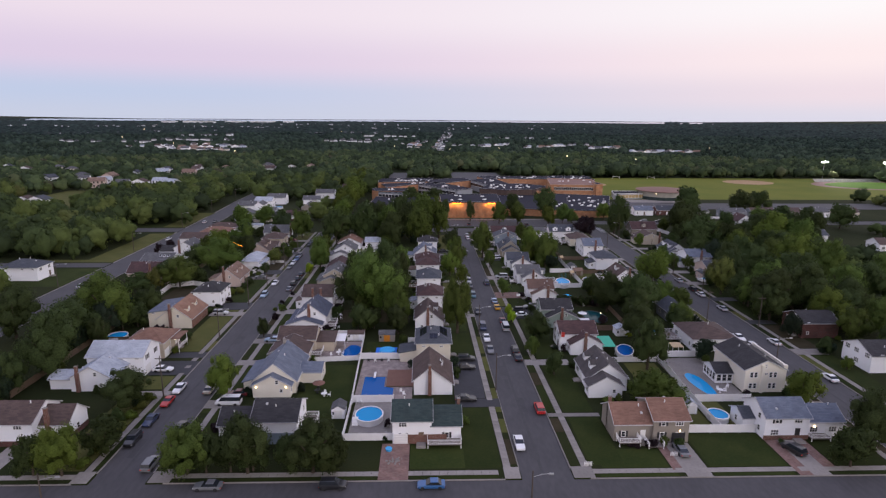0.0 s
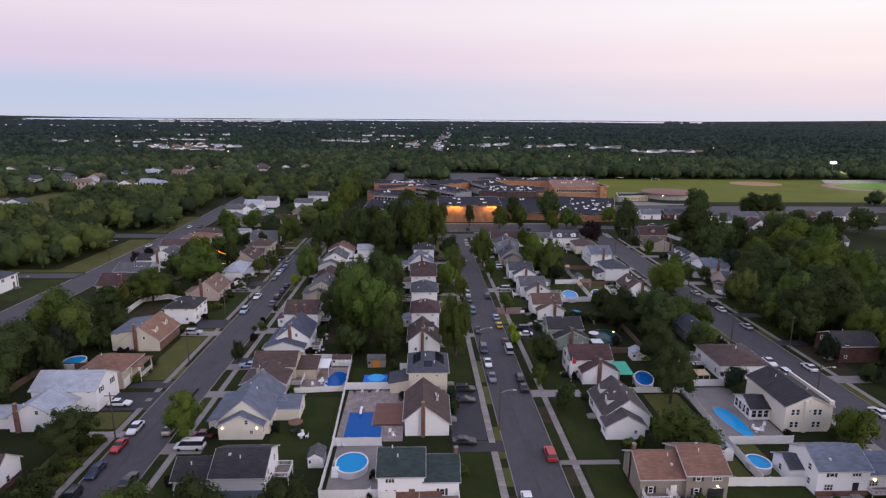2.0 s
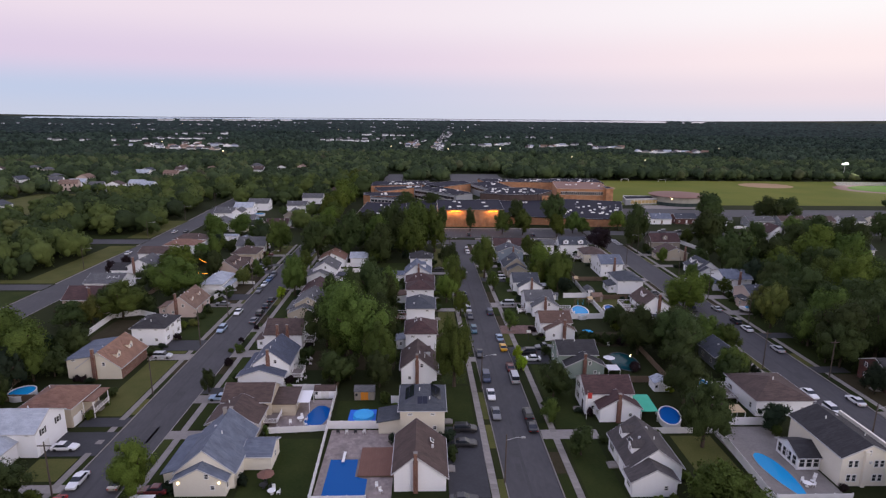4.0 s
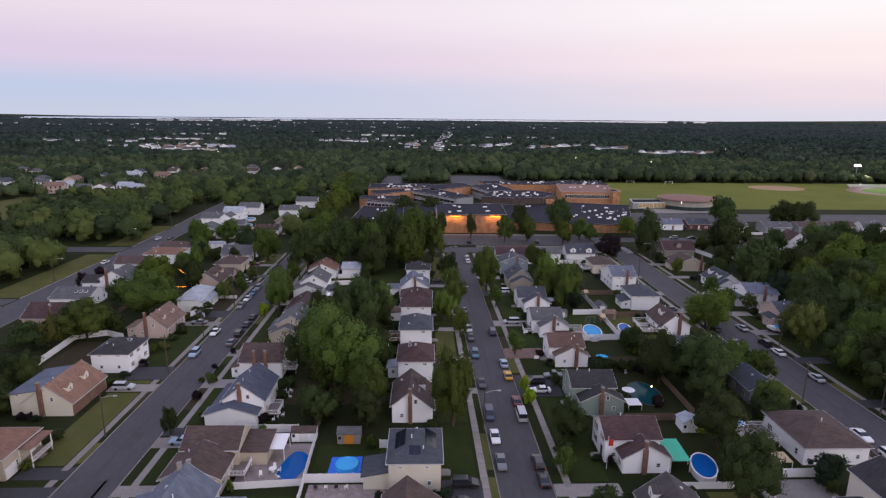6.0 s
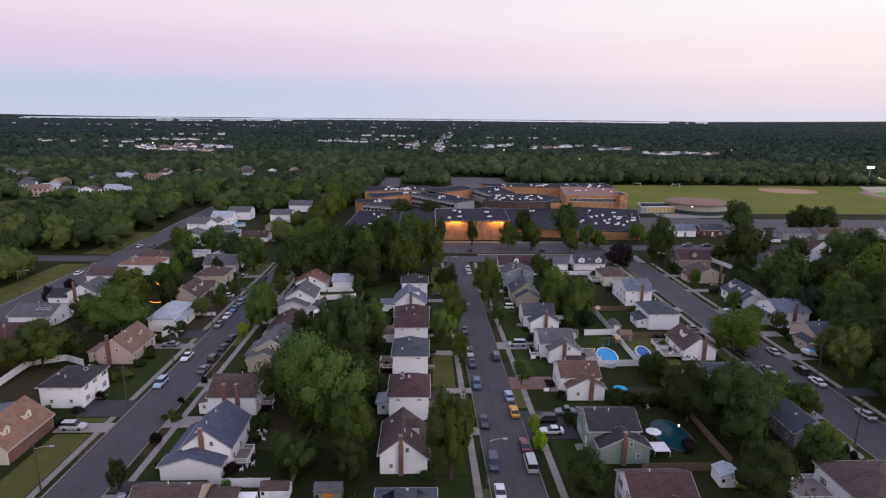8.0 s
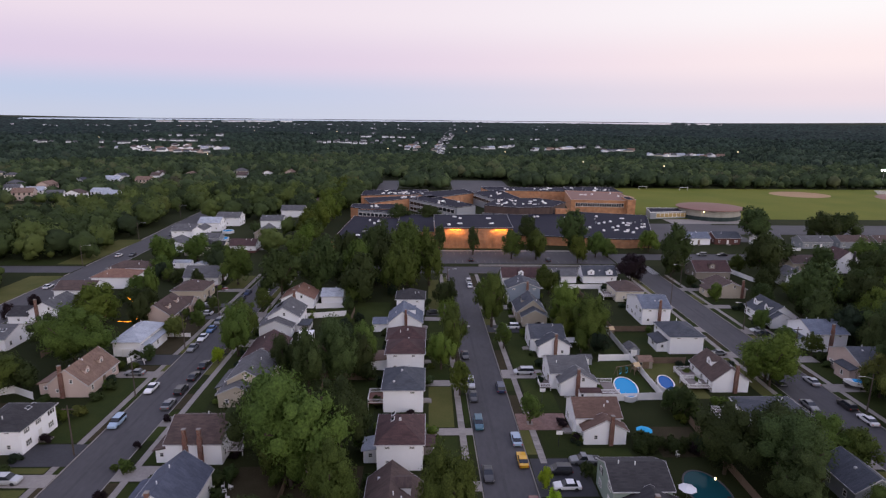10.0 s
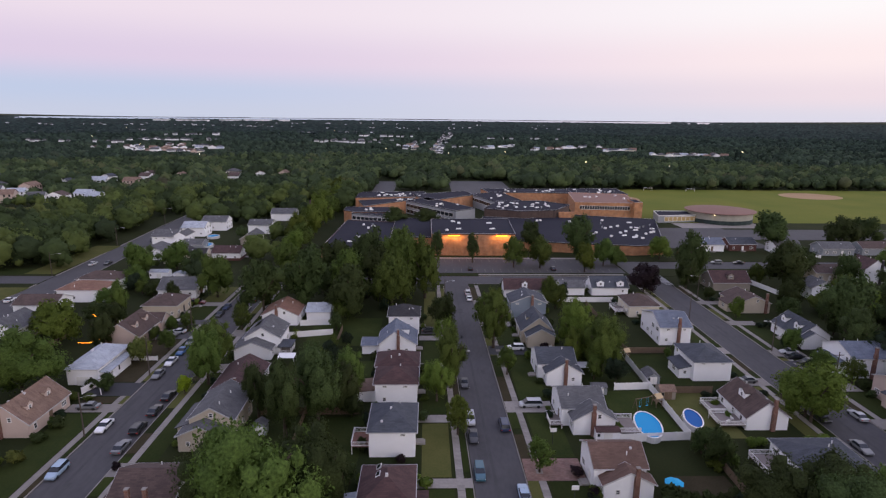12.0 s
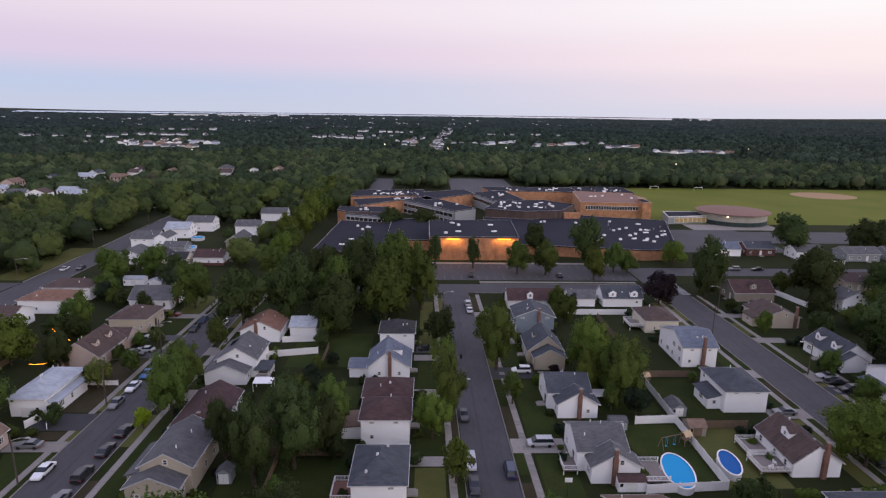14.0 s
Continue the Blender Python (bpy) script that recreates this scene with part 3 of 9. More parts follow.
def roof_solid(kind, x0, x1, y0, y1, ze, rise, over=0.4, ridge=0.5, t=0.16, zr=None):
    """A roof as a Solid: 'gy' ridge along y, 'gx' ridge along x, 'hip', 'shed_*' or 'flat'. zr: eave height of the far side of a lopsided gable."""
    s = Solid()
    o = over
    if kind == "gy":
        xr, zt = x0 + (x1 - x0) * ridge, ze + rise
        zr = ze if zr is None else zr
        kl, kr = rise / (xr - x0), (zt - zr) / (x1 - xr)
        a, b = y0 - o * 0.7, y1 + o * 0.7
        s.slab([(x0 - o, a, ze - o * kl + t), (xr, a, zt + t), (xr, b, zt + t), (x0 - o, b, ze - o * kl + t)], t)
        s.slab([(xr, a, zt + t), (x1 + o, a, zr - o * kr + t), (x1 + o, b, zr - o * kr + t), (xr, b, zt + t)], t)
    elif kind == "gx":
        yr, zt = y0 + (y1 - y0) * ridge, ze + rise
        zr = ze if zr is None else zr
        kl, kr = rise / (yr - y0), (zt - zr) / (y1 - yr)
        a, b = x0 - o * 0.7, x1 + o * 0.7
        s.slab([(a, y0 - o, ze - o * kl + t), (b, y0 - o, ze - o * kl + t), (b, yr, zt + t), (a, yr, zt + t)], t)
        s.slab([(a, yr, zt + t), (b, yr, zt + t), (b, y1 + o, zr - o * kr + t), (a, y1 + o, zr - o * kr + t)], t)
    elif kind == "hip":
        a, b, c, d = x0 - o, x1 + o, y0 - o, y1 + o
        w, l = b - a, d - c
        if l >= w:
            q = min(w * 0.5, l * 0.5 - 0.05)
            r1, r2 = ((a + b) / 2, c + q, ze + rise), ((a + b) / 2, d - q, ze + rise)
            fs = [(4, 5, 8), (5, 6, 9, 8), (6, 7, 9), (7, 4, 8, 9)]
        else:
            q = l * 0.5
            r1, r2 = (a + q, (c + d) / 2, ze + rise), (b - q, (c + d) / 2, ze + rise)
            fs = [(4, 5, 9, 8), (5, 6, 9), (6, 7, 8, 9), (7, 4, 8)]
        s.add([(a, c, ze - 0.12), (b, c, ze - 0.12), (b, d, ze - 0.12), (a, d, ze - 0.12), (a, c, ze + 0.02), (b, c, ze + 0.02), (b, d, ze + 0.02), (a, d, ze + 0.02), r1, r2],
              [(3, 2, 1, 0), (0, 1, 5, 4), (1, 2, 6, 5), (2, 3, 7, 6), (3, 0, 4, 7), *fs])
    elif kind == "flat":
        s.box(x0 - o, x1 + o, y0 - o, y1 + o, ze - 0.02, ze + 0.16)
    else:
        dz = {"shed_s": (0, 0, 1, 1), "shed_n": (1, 1, 0, 0), "shed_e": (1, 0, 0, 1), "shed_w": (0, 1, 1, 0)}[kind]
        c = [(x0 - o, y0 - o), (x1 + o, y0 - o), (x1 + o, y1 + o), (x0 - o, y1 + o)]
        s.slab([(x, y, ze + rise * k + t) for (x, y), k in zip(c, dz)], t)
    return s


def wall_solid(kind, x0, x1, y0, y1, ze, rise, ridge=0.5, zr=None, z0=-0.1):
    s = Solid()
    if kind == "gy":
        xr = x0 + (x1 - x0) * ridge
        zr = ze if zr is None else zr
        ring = [(x0, z0), (x1, z0), (x1, zr), (xr, ze + rise), (x0, ze)]
        s.add([(x, y0, z) for x, z in ring] + [(x, y1, z) for x, z in ring],
              [(0, 1, 2, 3, 4), (9, 8, 7, 6, 5), (0, 5, 6, 1), (1, 6, 7, 2), (2, 7, 8, 3), (3, 8, 9, 4), (4, 9, 5, 0)])
    elif kind == "gx":
        yr = y0 + (y1 - y0) * ridge
        zr = ze if zr is None else zr
        ring = [(y0, z0), (y1, z0), (y1, zr), (yr, ze + rise), (y0, ze)]
        s.add([(x0, y, z) for y, z in ring] + [(x1, y, z) for y, z in ring],
              [(4, 3, 2, 1, 0), (5, 6, 7, 8, 9), (0, 1, 6, 5), (1, 2, 7, 6), (2, 3, 8, 7), (3, 4, 9, 8), (4, 0, 5, 9)])
    elif kind.startswith("shed"):
        dz = {"shed_s": (0, 0, 1, 1), "shed_n": (1, 1, 0, 0), "shed_e": (1, 0, 0, 1), "shed_w": (0, 1, 1, 0)}[kind]
        c = [(x0, y0), (x1, y0), (x1, y1), (x0, y1)]
        s.add([(x, y, z0) for x, y in c] + [(x, y, ze + rise * k) for (x, y), k in zip(c, dz)],
              [(0, 3, 2, 1), (4, 5, 6, 7), (0, 1, 5, 4), (1, 2, 6, 5), (2, 3, 7, 6), (3, 0, 4, 7)])
    else:
        s.box(x0, x1, y0, y1, z0, ze)
    return s


def trim_solid(kind, x0, x1, y0, y1, ze, rise, ridge=0.5, zr=None, over=0.4):
    """White fascia boards along eaves and rakes."""
    s, o, h = Solid(), over, 0.2
    if kind in ("gy", "gx"):
        u0, u1, v0, v1 = (x0, x1, y0, y1) if kind == "gy" else (y0, y1, x0, x1)
        ur, zt = u0 + (u1 - u0) * ridge, ze + rise
        zr = ze if zr is None else zr
        kl, kr = rise / (ur - u0), (zt - zr) / (u1 - ur)

        def put(u, v, z):
            return (u, v, z) if kind == "gy" else (v, u, z)

        for v, d in ((v0 - o * 0.7, -0.05), (v1 + o * 0.7, 0.05)):
            for ua, za, ub, zb in ((u0 - o, ze - o * kl, ur, zt), (ur, zt, u1 + o, zr - o * kr)):
                lo, hi = min(v, v + d), max(v, v + d)
                c = [put(ua, lo, za - 0.06), put(ub, lo, zb - 0.06), put(ub, lo, zb + 0.17), put(ua, lo, za + 0.17), put(ua, hi, za - 0.06), put(ub, hi, zb - 0.06), put(ub, hi, zb + 0.17), put(ua, hi, za + 0.17)]
                s.add(c, [(0, 1, 2, 3), (7, 6, 5, 4), (0, 4, 5, 1), (1, 5, 6, 2), (2, 6, 7, 3), (3, 7, 4, 0)])
        for u, z, d in ((u0 - o, ze - o * kl, -0.1), (u1 + o, zr - o * kr, 0.1)):
            lo, hi = min(u, u + d), max(u, u + d)
            a, b = put(lo, v0 - o * 0.7, z - 0.04), put(hi, v1 + o * 0.7, z + 0.12)
            s.box(min(a[0], b[0]), max(a[0], b[0]), min(a[1], b[1]), max(a[1], b[1]), z - 0.04, z + 0.12)
    elif kind in ("hip", "flat"):
        a, b, c, d, t = x0 - o, x1 + o, y0 - o, y1 + o, 0.09
        z0, z1 = (ze - 0.14, ze + 0.0) if kind == "hip" else (ze - 0.04, ze + 0.14)
        s.box(a - t, b + t, c - t, c, z0, z1).box(a - t, b + t, d, d + t, z0, z1).box(a - t, a, c, d, z0, z1).box(b, b + t, c, d, z0, z1)
    return s


def house(label, blocks, wall="white_wall", roof="roof_brown", face="e", chimney=(), dormers=(), door=True, skylights=(), solar=(), base="", group="houses", windows=True, win_gap=3.3):
    """A dwelling. blocks: dicts of x, y (pairs), eave, rise, kind, ridge, far eave zr, and own wall or roof. Places are in the world."""
    X, Y = sum(blocks[0]["x"]) / 2, sum(blocks[0]["y"]) / 2
    h = thing("house", label, "house", X, Y, 0, 0, group)
    FOOT.extend((*b["x"], *b["y"]) for b in blocks)
    rnd = random.Random(int(abs(X * 13 + Y * 7)))
    for b in blocks:
        x0, x1, y0, y1 = b["x"][0] - X, b["x"][1] - X, b["y"][0] - Y, b["y"][1] - Y
        k, ze, rise, ridge, zr = b.get("kind", "gy"), b["eave"], b.get("rise", 2.5), b.get("ridge", 0.5), b.get("zr")
        wm, rm = b.get("wall", wall), b.get("roof", roof)
        part("wall", wall_solid(k, x0, x1, y0, y1, ze, rise, ridge, zr), M[wm], h)
        over = b.get("over", 0.4)
        part("roof", roof_solid(k, x0, x1, y0, y1, ze, rise, over, ridge, zr=zr), M[rm], h)
        for _ in range(rnd.randrange(1, 4) if x1 - x0 > 6 and y1 - y0 > 6 else 0):
            # pipes and vents that stand out of the roof
            u, v = rnd.uniform(0.2, 0.8), rnd.uniform(0.15, 0.85)
            px, py = x0 + (x1 - x0) * u, y0 + (y1 - y0) * v
            if k == "gy":
                pz = ze + rise * (u / ridge if u < ridge else (1 - u) / (1 - ridge))
            elif k == "gx":
                pz = ze + rise * (v / ridge if v < ridge else (1 - v) / (1 - ridge))
            elif k == "hip":
                pz = ze + rise * min(1.0, 2 * min(px - x0, x1 - px, py - y0, y1 - py) / min(x1 - x0, y1 - y0))
            else:
                continue
            pipe = rnd.random() < 0.6
            part("vent_pipe" if pipe else "roof_vent", VENT_PIPE if pipe else VENT_BOX, None, h, "", (px, py, pz + 0.14))
        if k in ("gy", "gx", "hip", "flat"):
            part("trim", trim_solid(k, x0, x1, y0, y1, ze, rise, ridge, zr, over), M["fascia"], h)
        if base or b.get("base"):
            part("brick_base", Solid().box(x0 - 0.06, x1 + 0.06, y0 - 0.06, y1 + 0.06, -0.05, b.get("base_h", 1.1)), M[base or b["base"]], h)
        if not windows or b.get("blind"):
            continue
        # windows on every free wall
        floors = max(1, int((ze + 0.5) // 2.5))
        for side, (ax, ay, bx, by) in enumerate(((x0, y0, x1, y0), (x1, y0, x1, y1), (x1, y1, x0, y1), (x0, y1, x0, y0))):
            ln = math.hypot(bx - ax, by - ay)
            if side == 2 and rnd.random() < 0.7:
                continue
            cnt = max(1, int(ln / win_gap)) if side != 2 else max(1, int(ln / 5))
            tops = [0.95 + 2.55 * f for f in range(floors)]
            if side in (0, 2) and k == "gy" and rise > 2.0:
                tops.append(ze + 0.25)
            for fi, z in enumerate(tops):
                gable = fi >= floors
                m = 1 if gable else cnt
                for i in range(m):
                    t = (i + 0.5) / m if m > 1 or not gable else (ridge if side == 0 else 1 - ridge) + (0.13 if chimney else 0)
                    t += rnd.uniform(-0.03, 0.03)
                    wx, wy = ax + (bx - ax) * t, ay + (by - ay) * t
                    wz = z
                    if any(c["x"][0] - X - 0.6 < wx < c["x"][1] - X + 0.6 and c["y"][0] - Y - 0.6 < wy < c["y"][1] - Y + 0.6 and wz < c["eave"] + 1.2 for c in blocks if c is not b):
                        continue
                    if any(abs(cx - X - wx) < 1.0 and abs(cy - Y - wy) < 1.2 for cx, cy, *_ in chimney):
                        continue
                    if rnd.random() < 0.12:
                        continue
                    front = side == {"s": 0, "e": 1, "n": 2, "w": 3}[face]
                    if gable:
                        w, hh = 0.8, 1.0
                    elif side == 0 and not front:
                        # end walls: few and small, the upper ones close under the eaves
                        if fi == 0 and rnd.random() < 0.55:
                            continue
                        w, hh = (1.0, 0.55) if fi else (0.8, 0.9)
                        wz = z + (0.75 if fi else 0.2)
                    else:
                        w, hh = (1.6, 1.25) if rnd.random() < (0.5 if front else 0.2) else (0.9, 1.25)
                    if fi == 0 and (face == "s" and side == 0 or face == "e" and side == 1 or face == "w" and side == 3) and i == cnt // 2 and door and b is blocks[0]:
                        d = part("door", Solid().box(-0.5, 0.5, -0.06, 0.02, 0.0, 2.05).box(-0.35, 0.35, -0.085, -0.06, 1.2, 1.8), M[rnd.choice(["trim", "trim", "wood", "dark_metal"])], h, "", (wx, wy, 0.35), side * math.pi / 2)
                        st = Solid().box(-0.9, 0.9, -1.5, -0.02, -0.05, 0.33).box(-0.9, 0.9, -1.85, -1.5, -0.05, 0.17)
                        part("step", st, M["concrete"], h, "", (wx, wy, 0), side * math.pi / 2)
                        continue
                    ob = window(h, wx, wy, wz, side, w, hh)
                    if front and w < 1.5 and fi < floors and Y < 190:
                        for sx in (-1, 1):
                            part("shutter", SHUTTER, None, ob, "", (sx * (w / 2 + 0.24), 0, 0))
    for cx, cy, top, *cm in chimney:
        c = Solid().box(-0.40, 0.40, -0.32, 0.30, -0.05, top - 1.6).box(-0.29, 0.29, -0.30, 0.28, top - 1.6, top)
        ch = part("chimney", c, M[cm[0] if cm else "brick"], h, "", (cx - X, cy - Y, 0))
        part("chimney_cap", Solid().box(-0.35, 0.35, -0.36, 0.34, top, top + 0.1), M["concrete"], ch)
    for dx, dy, z, side, wd, dep in dormers:
        # side: the way it looks; local frame looks south
        dw = part("dormer", wall_solid("gy", -wd / 2, wd / 2, 0, dep, 1.65, 0.7, z0=0), M[wall], h, "", (dx - X, dy - Y, z), side * math.pi / 2)
        part("dormer_roof", roof_solid("gy", -wd / 2, wd / 2, 0, dep, 1.65, 0.7, 0.18, t=0.08), M[roof], dw)
        window(dw, 0, 0, 0.55, 0, 0.8, 0.95)
    for sx, sy, sz, pitch, axis in skylights:
        ob = part("skylight", Solid().box(-0.4, 0.4, -0.6, 0.6, 0, 0.1), M["trim"], h, "", (sx - X, sy - Y, sz))
        ob.rotation_euler = (radians(pitch), 0, 0) if axis == "x" else (0, radians(pitch), 0)
        gl = part("pane", Solid().box(-0.32, 0.32, -0.52, 0.52, 0.1, 0.115), M["glass"], ob)
    for sx, sy, sz, w, l, pitch, axis in solar:
        nxp, nyp = max(1, round(w / 1.0)), max(1, round(l / 1.65))
        cell = Solid().box(-w / nxp / 2 + 0.03, w / nxp / 2 - 0.03, -l / nyp / 2 + 0.03, l / nyp / 2 - 0.03, 0, 0.05).mesh("solar_panel", M["solar"])
        tilt = Euler((radians(pitch), 0, 0) if axis == "x" else (0, radians(pitch), 0)).to_matrix()
        for i in range(nxp):
            for j in range(nyp):
                at = tilt @ Vector((-w / 2 + w * (i + 0.5) / nxp, -l / 2 + l * (j + 0.5) / nyp, 0)) + Vector((sx - X, sy - Y, sz))
                ob = part("solar_panel", cell, None, h, "dark blue solar panel", at)
                ob.rotation_euler = tilt.to_euler()
    return h


def porch(h, x0, x1, y0, y1, floor=0.9, roof_z=0.0, sides="swe", mat="vinyl", roof="roof_brown", deck_mat="deck_grey"):
    """A raised deck with railings, posts and, if roof_z is set, a flat roof, added to a house as a part."""
    X, Y = h.location.x, h.location.y
    d = part("deck", Solid().box(x0 - X, x1 - X, y0 - Y, y1 - Y, floor - 0.15, floor), M[deck_mat], h)
    leg = Solid().box(-0.07, 0.07, -0.07, 0.07, 0, roof_z or floor + 0.95).mesh("deck_post", M[mat])
    for px in (x0 + 0.1, x1 - 0.1):
        for py in (y0 + 0.1, y1 - 0.1):
            part("deck_post", leg, None, d, "", (px - X, py - Y, 0))
    rail = Solid()
    runs = {"s": (x0, y0, x1, y0), "n": (x0, y1, x1, y1), "w": (x0, y0, x0, y1), "e": (x1, y0, x1, y1)}
    for sd in sides:
        ax, ay, bx, by = (v - w for v, w in zip(runs[sd], (X, Y, X, Y)))
        n = max(2, int(math.hypot(bx - ax, by - ay) / 0.22))
        for z in (floor + 0.12, floor + 0.9):
            rail.box(min(ax, bx) - 0.03, max(ax, bx) + 0.03, min(ay, by) - 0.03, max(ay, by) + 0.03, z, z + 0.08)
        for i in range(n + 1):
            px, py = ax + (bx - ax) * i / n, ay + (by - ay) * i / n
            rail.box(px - 0.025, px + 0.025, py - 0.025, py + 0.025, floor + 0.12, floor + 0.9)
    part("railing", rail, M[mat], d)
    if roof_z:
        part("porch_roof", Solid().box(x0 - X - 0.25, x1 - X + 0.25, y0 - Y - 0.25, y1 - Y + 0.25, roof_z, roof_z + 0.16), M[roof], h)


def garage(h, x, y, side, w=2.6, mat="trim"):
    X, Y = h.location.x, h.location.y
    s = Solid()
    for i in range(4):
        s.box(-w / 2, w / 2, -0.07, 0.02, 0.02 + 0.53 * i, 0.52 + 0.53 * i)
    part("garage_door", s, M[mat], h, "white panelled garage door", (x - X, y - Y, 0), side * math.pi / 2)

# ---------------------------------------------------------------- parked cars
def hull(stations, n_side=1):
    """A closed body from cross sections: (y, half width low, half width high, z low, z mid, z high)."""
    s = Solid()
    v = []
    for y, wl, wh, zl, zm, zh in stations:
        v += [(-wl * 0.92, y, zl), (-wl, y, (zl + zm) / 2), (-wl, y, zm), (-wh, y, zh), (wh, y, zh), (wl, y, zm), (wl, y, (zl + zm) / 2), (wl * 0.92, y, zl)]
    f = []
    for i in range(len(stations) - 1):
        for j in range(8):
            a, b = i * 8 + j, i * 8 + (j + 1) % 8
            f.append((a, b, b + 8, a + 8))
    f += [tuple(range(8))[::-1], tuple(range(len(v) - 8, len(v)))]
    return s.add(v, f)


CARS = {}


def car_meshes(kind):
    if kind in CARS:
        return CARS[kind]
    # length, width, belt height, roof height, cabin: rear foot, rear top, front top, front foot (from the rear, in parts of the length)
    L, W, belt, top, c0, c1, c2, c3, hood = {
        "sedan": (4.75, 1.82, 0.92, 1.45, 0.12, 0.26, 0.52, 0.70, 0.90), "suv": (4.65, 1.88, 1.05, 1.72, 0.02, 0.07, 0.58, 0.74, 1.02),
        "van": (5.5, 2.0, 1.15, 2.1, 0.01, 0.03, 0.70, 0.84, 1.05), "minivan": (5.05, 1.95, 1.05, 1.78, 0.02, 0.08, 0.66, 0.84, 0.98),
        "coupe": (4.4, 1.8, 0.88, 1.32, 0.06, 0.28, 0.48, 0.66, 0.84), "pickup": (5.6, 1.95, 1.1, 1.82, 0.42, 0.47, 0.62, 0.74, 1.06)}[kind]
    w = W / 2
    ye, zl = -L / 2, 0.28

    def at(t):
        return ye + L * t

    rear = belt if kind != "pickup" else 1.0
    body = hull([(at(0), w * 0.90, w * 0.84, 0.42, rear * 0.74, rear * 0.9), (at(0.025), w * 0.97, w * 0.90, zl, rear * 0.78, rear), (at(0.2), w, w * 0.93, zl, belt * 0.75, rear),
                 (at(0.45), w, w * 0.94, zl, belt * 0.75, belt), (at(c3), w, w * 0.93, zl, belt * 0.75, belt), (at(0.86), w * 0.98, w * 0.88, zl, belt * 0.7, hood * 0.93),
                 (at(0.97), w * 0.92, w * 0.8, zl, belt * 0.62, hood * 0.84), (at(1.0), w * 0.8, w * 0.7, 0.36, 0.5, hood * 0.66)])
    wi, wt = w * 0.90, w * 0.76
    cabin = Solid().add([(-wi, at(c0), belt - 0.03), (wi, at(c0), belt - 0.03), (wi, at(c3), belt - 0.03), (-wi, at(c3), belt - 0.03),
                         (-wt, at(c1), top - 0.05), (wt, at(c1), top - 0.05), (wt, at(c2), top - 0.05), (-wt, at(c2), top - 0.05)],
                        [(0, 3, 2, 1), (4, 5, 6, 7), (0, 1, 5, 4), (1, 2, 6, 5), (2, 3, 7, 6), (3, 0, 4, 7)])
    roof = Solid().add([(-wt - 0.03, at(c1) - 0.05, top - 0.06), (wt + 0.03, at(c1) - 0.05, top - 0.06), (wt + 0.03, at(c2) + 0.05, top - 0.06), (-wt - 0.03, at(c2) + 0.05, top - 0.06),
                        (-wt * 0.86, at(c1) + 0.12, top), (wt * 0.86, at(c1) + 0.12, top), (wt * 0.86, at(c2) - 0.15, top), (-wt * 0.86, at(c2) - 0.15, top)],
                       [(0, 3, 2, 1), (4, 5, 6, 7), (0, 1, 5, 4), (1, 2, 6, 5), (2, 3, 7, 6), (3, 0, 4, 7)])
    tyre = Solid()
    n = 14
    for sol, r, h in ((tyre, 0.34, 0.11), ):
        ring = [(r * math.cos(2 * math.pi * i / n), r * math.sin(2 * math.pi * i / n)) for i in range(n)]
        sol.add([(-h, a, b) for a, b in ring] + [(h, a, b) for a, b in ring], [tuple(range(n))[::-1], tuple(range(n, 2 * n)), *[(i, (i + 1) % n, n + (i + 1) % n, n + i) for i in range(n)]])
    head = Solid().box(-0.17, 0.17, -0.08, 0.05, -0.07, 0.07, 0.02)
    CARS[kind] = dict(L=L, W=W, belt=belt, hood=hood, body=body.mesh("body", M["car_paint"], False), cabin=cabin.mesh("car_window", M["glass"]), roof=roof.mesh("car_roof", M["car_paint"]),
                      tyre=tyre.mesh("wheel", M["rubber"]), head=head.mesh("headlight", M["trim"]), tail=head.mesh("taillight", M["red_paint"]),
                      bed=Solid().box(-w * 0.78, w * 0.78, at(0.03), at(0.38), 0.95, 1.005).mesh("cargo_bed", M["dark_metal"]))
    return CARS[kind]


PAINT = {"white": (0.72, 0.72, 0.73), "silver": (0.42, 0.43, 0.45), "grey": (0.14, 0.145, 0.155), "black": (0.014, 0.014, 0.017), "navy": (0.018, 0.03, 0.075), "blue": (0.03, 0.11, 0.28),
         "red": (0.40, 0.014, 0.014), "maroon": (0.12, 0.014, 0.018), "yellow": (0.62, 0.33, 0.012), "pale blue": (0.30, 0.40, 0.52), "beige": (0.42, 0.38, 0.31), "teal": (0.03, 0.10, 0.14)}


def car(kind, colour, x, y, turn=0.0, z=-0.15, where="parked at the kerb"):
    """turn: degrees from facing north."""
    c = car_meshes(kind)
    word = {"suv": "sport utility car", "van": "panel van", "coupe": "coupe", "pickup": "pickup truck"}.get(kind, kind)
    ob = thing("car", f"{colour} {word} {where}", "car", x, y, z, radians(turn), "parked cars")
    b = part("body", c["body"], None, ob)
    b.color = (*PAINT[colour], 1)
    g = part("cabin_glass", c["cabin"], None, ob)
    r = part("car_roof", c["roof"], None, ob)
    r.color = b.color
    for sx in (-1, 1):
        for ty in (0.19, 0.81):
            part("wheel", c["tyre"], None, ob, "", (sx * (c["W"] / 2 - 0.1), -c["L"] / 2 + c["L"] * ty, 0.34))
        part("headlight", c["head"], None, ob, "", (sx * c["W"] * 0.34, c["L"] * 0.475, c["hood"] * 0.66))
        part("taillight", c["tail"], None, ob, "", (sx * c["W"] * 0.40, -c["L"] * 0.488, c["belt"] * 0.72))
    if kind == "pickup":
        part("cargo_bed", c["bed"], None, ob, "open dark cargo bed")
    return ob

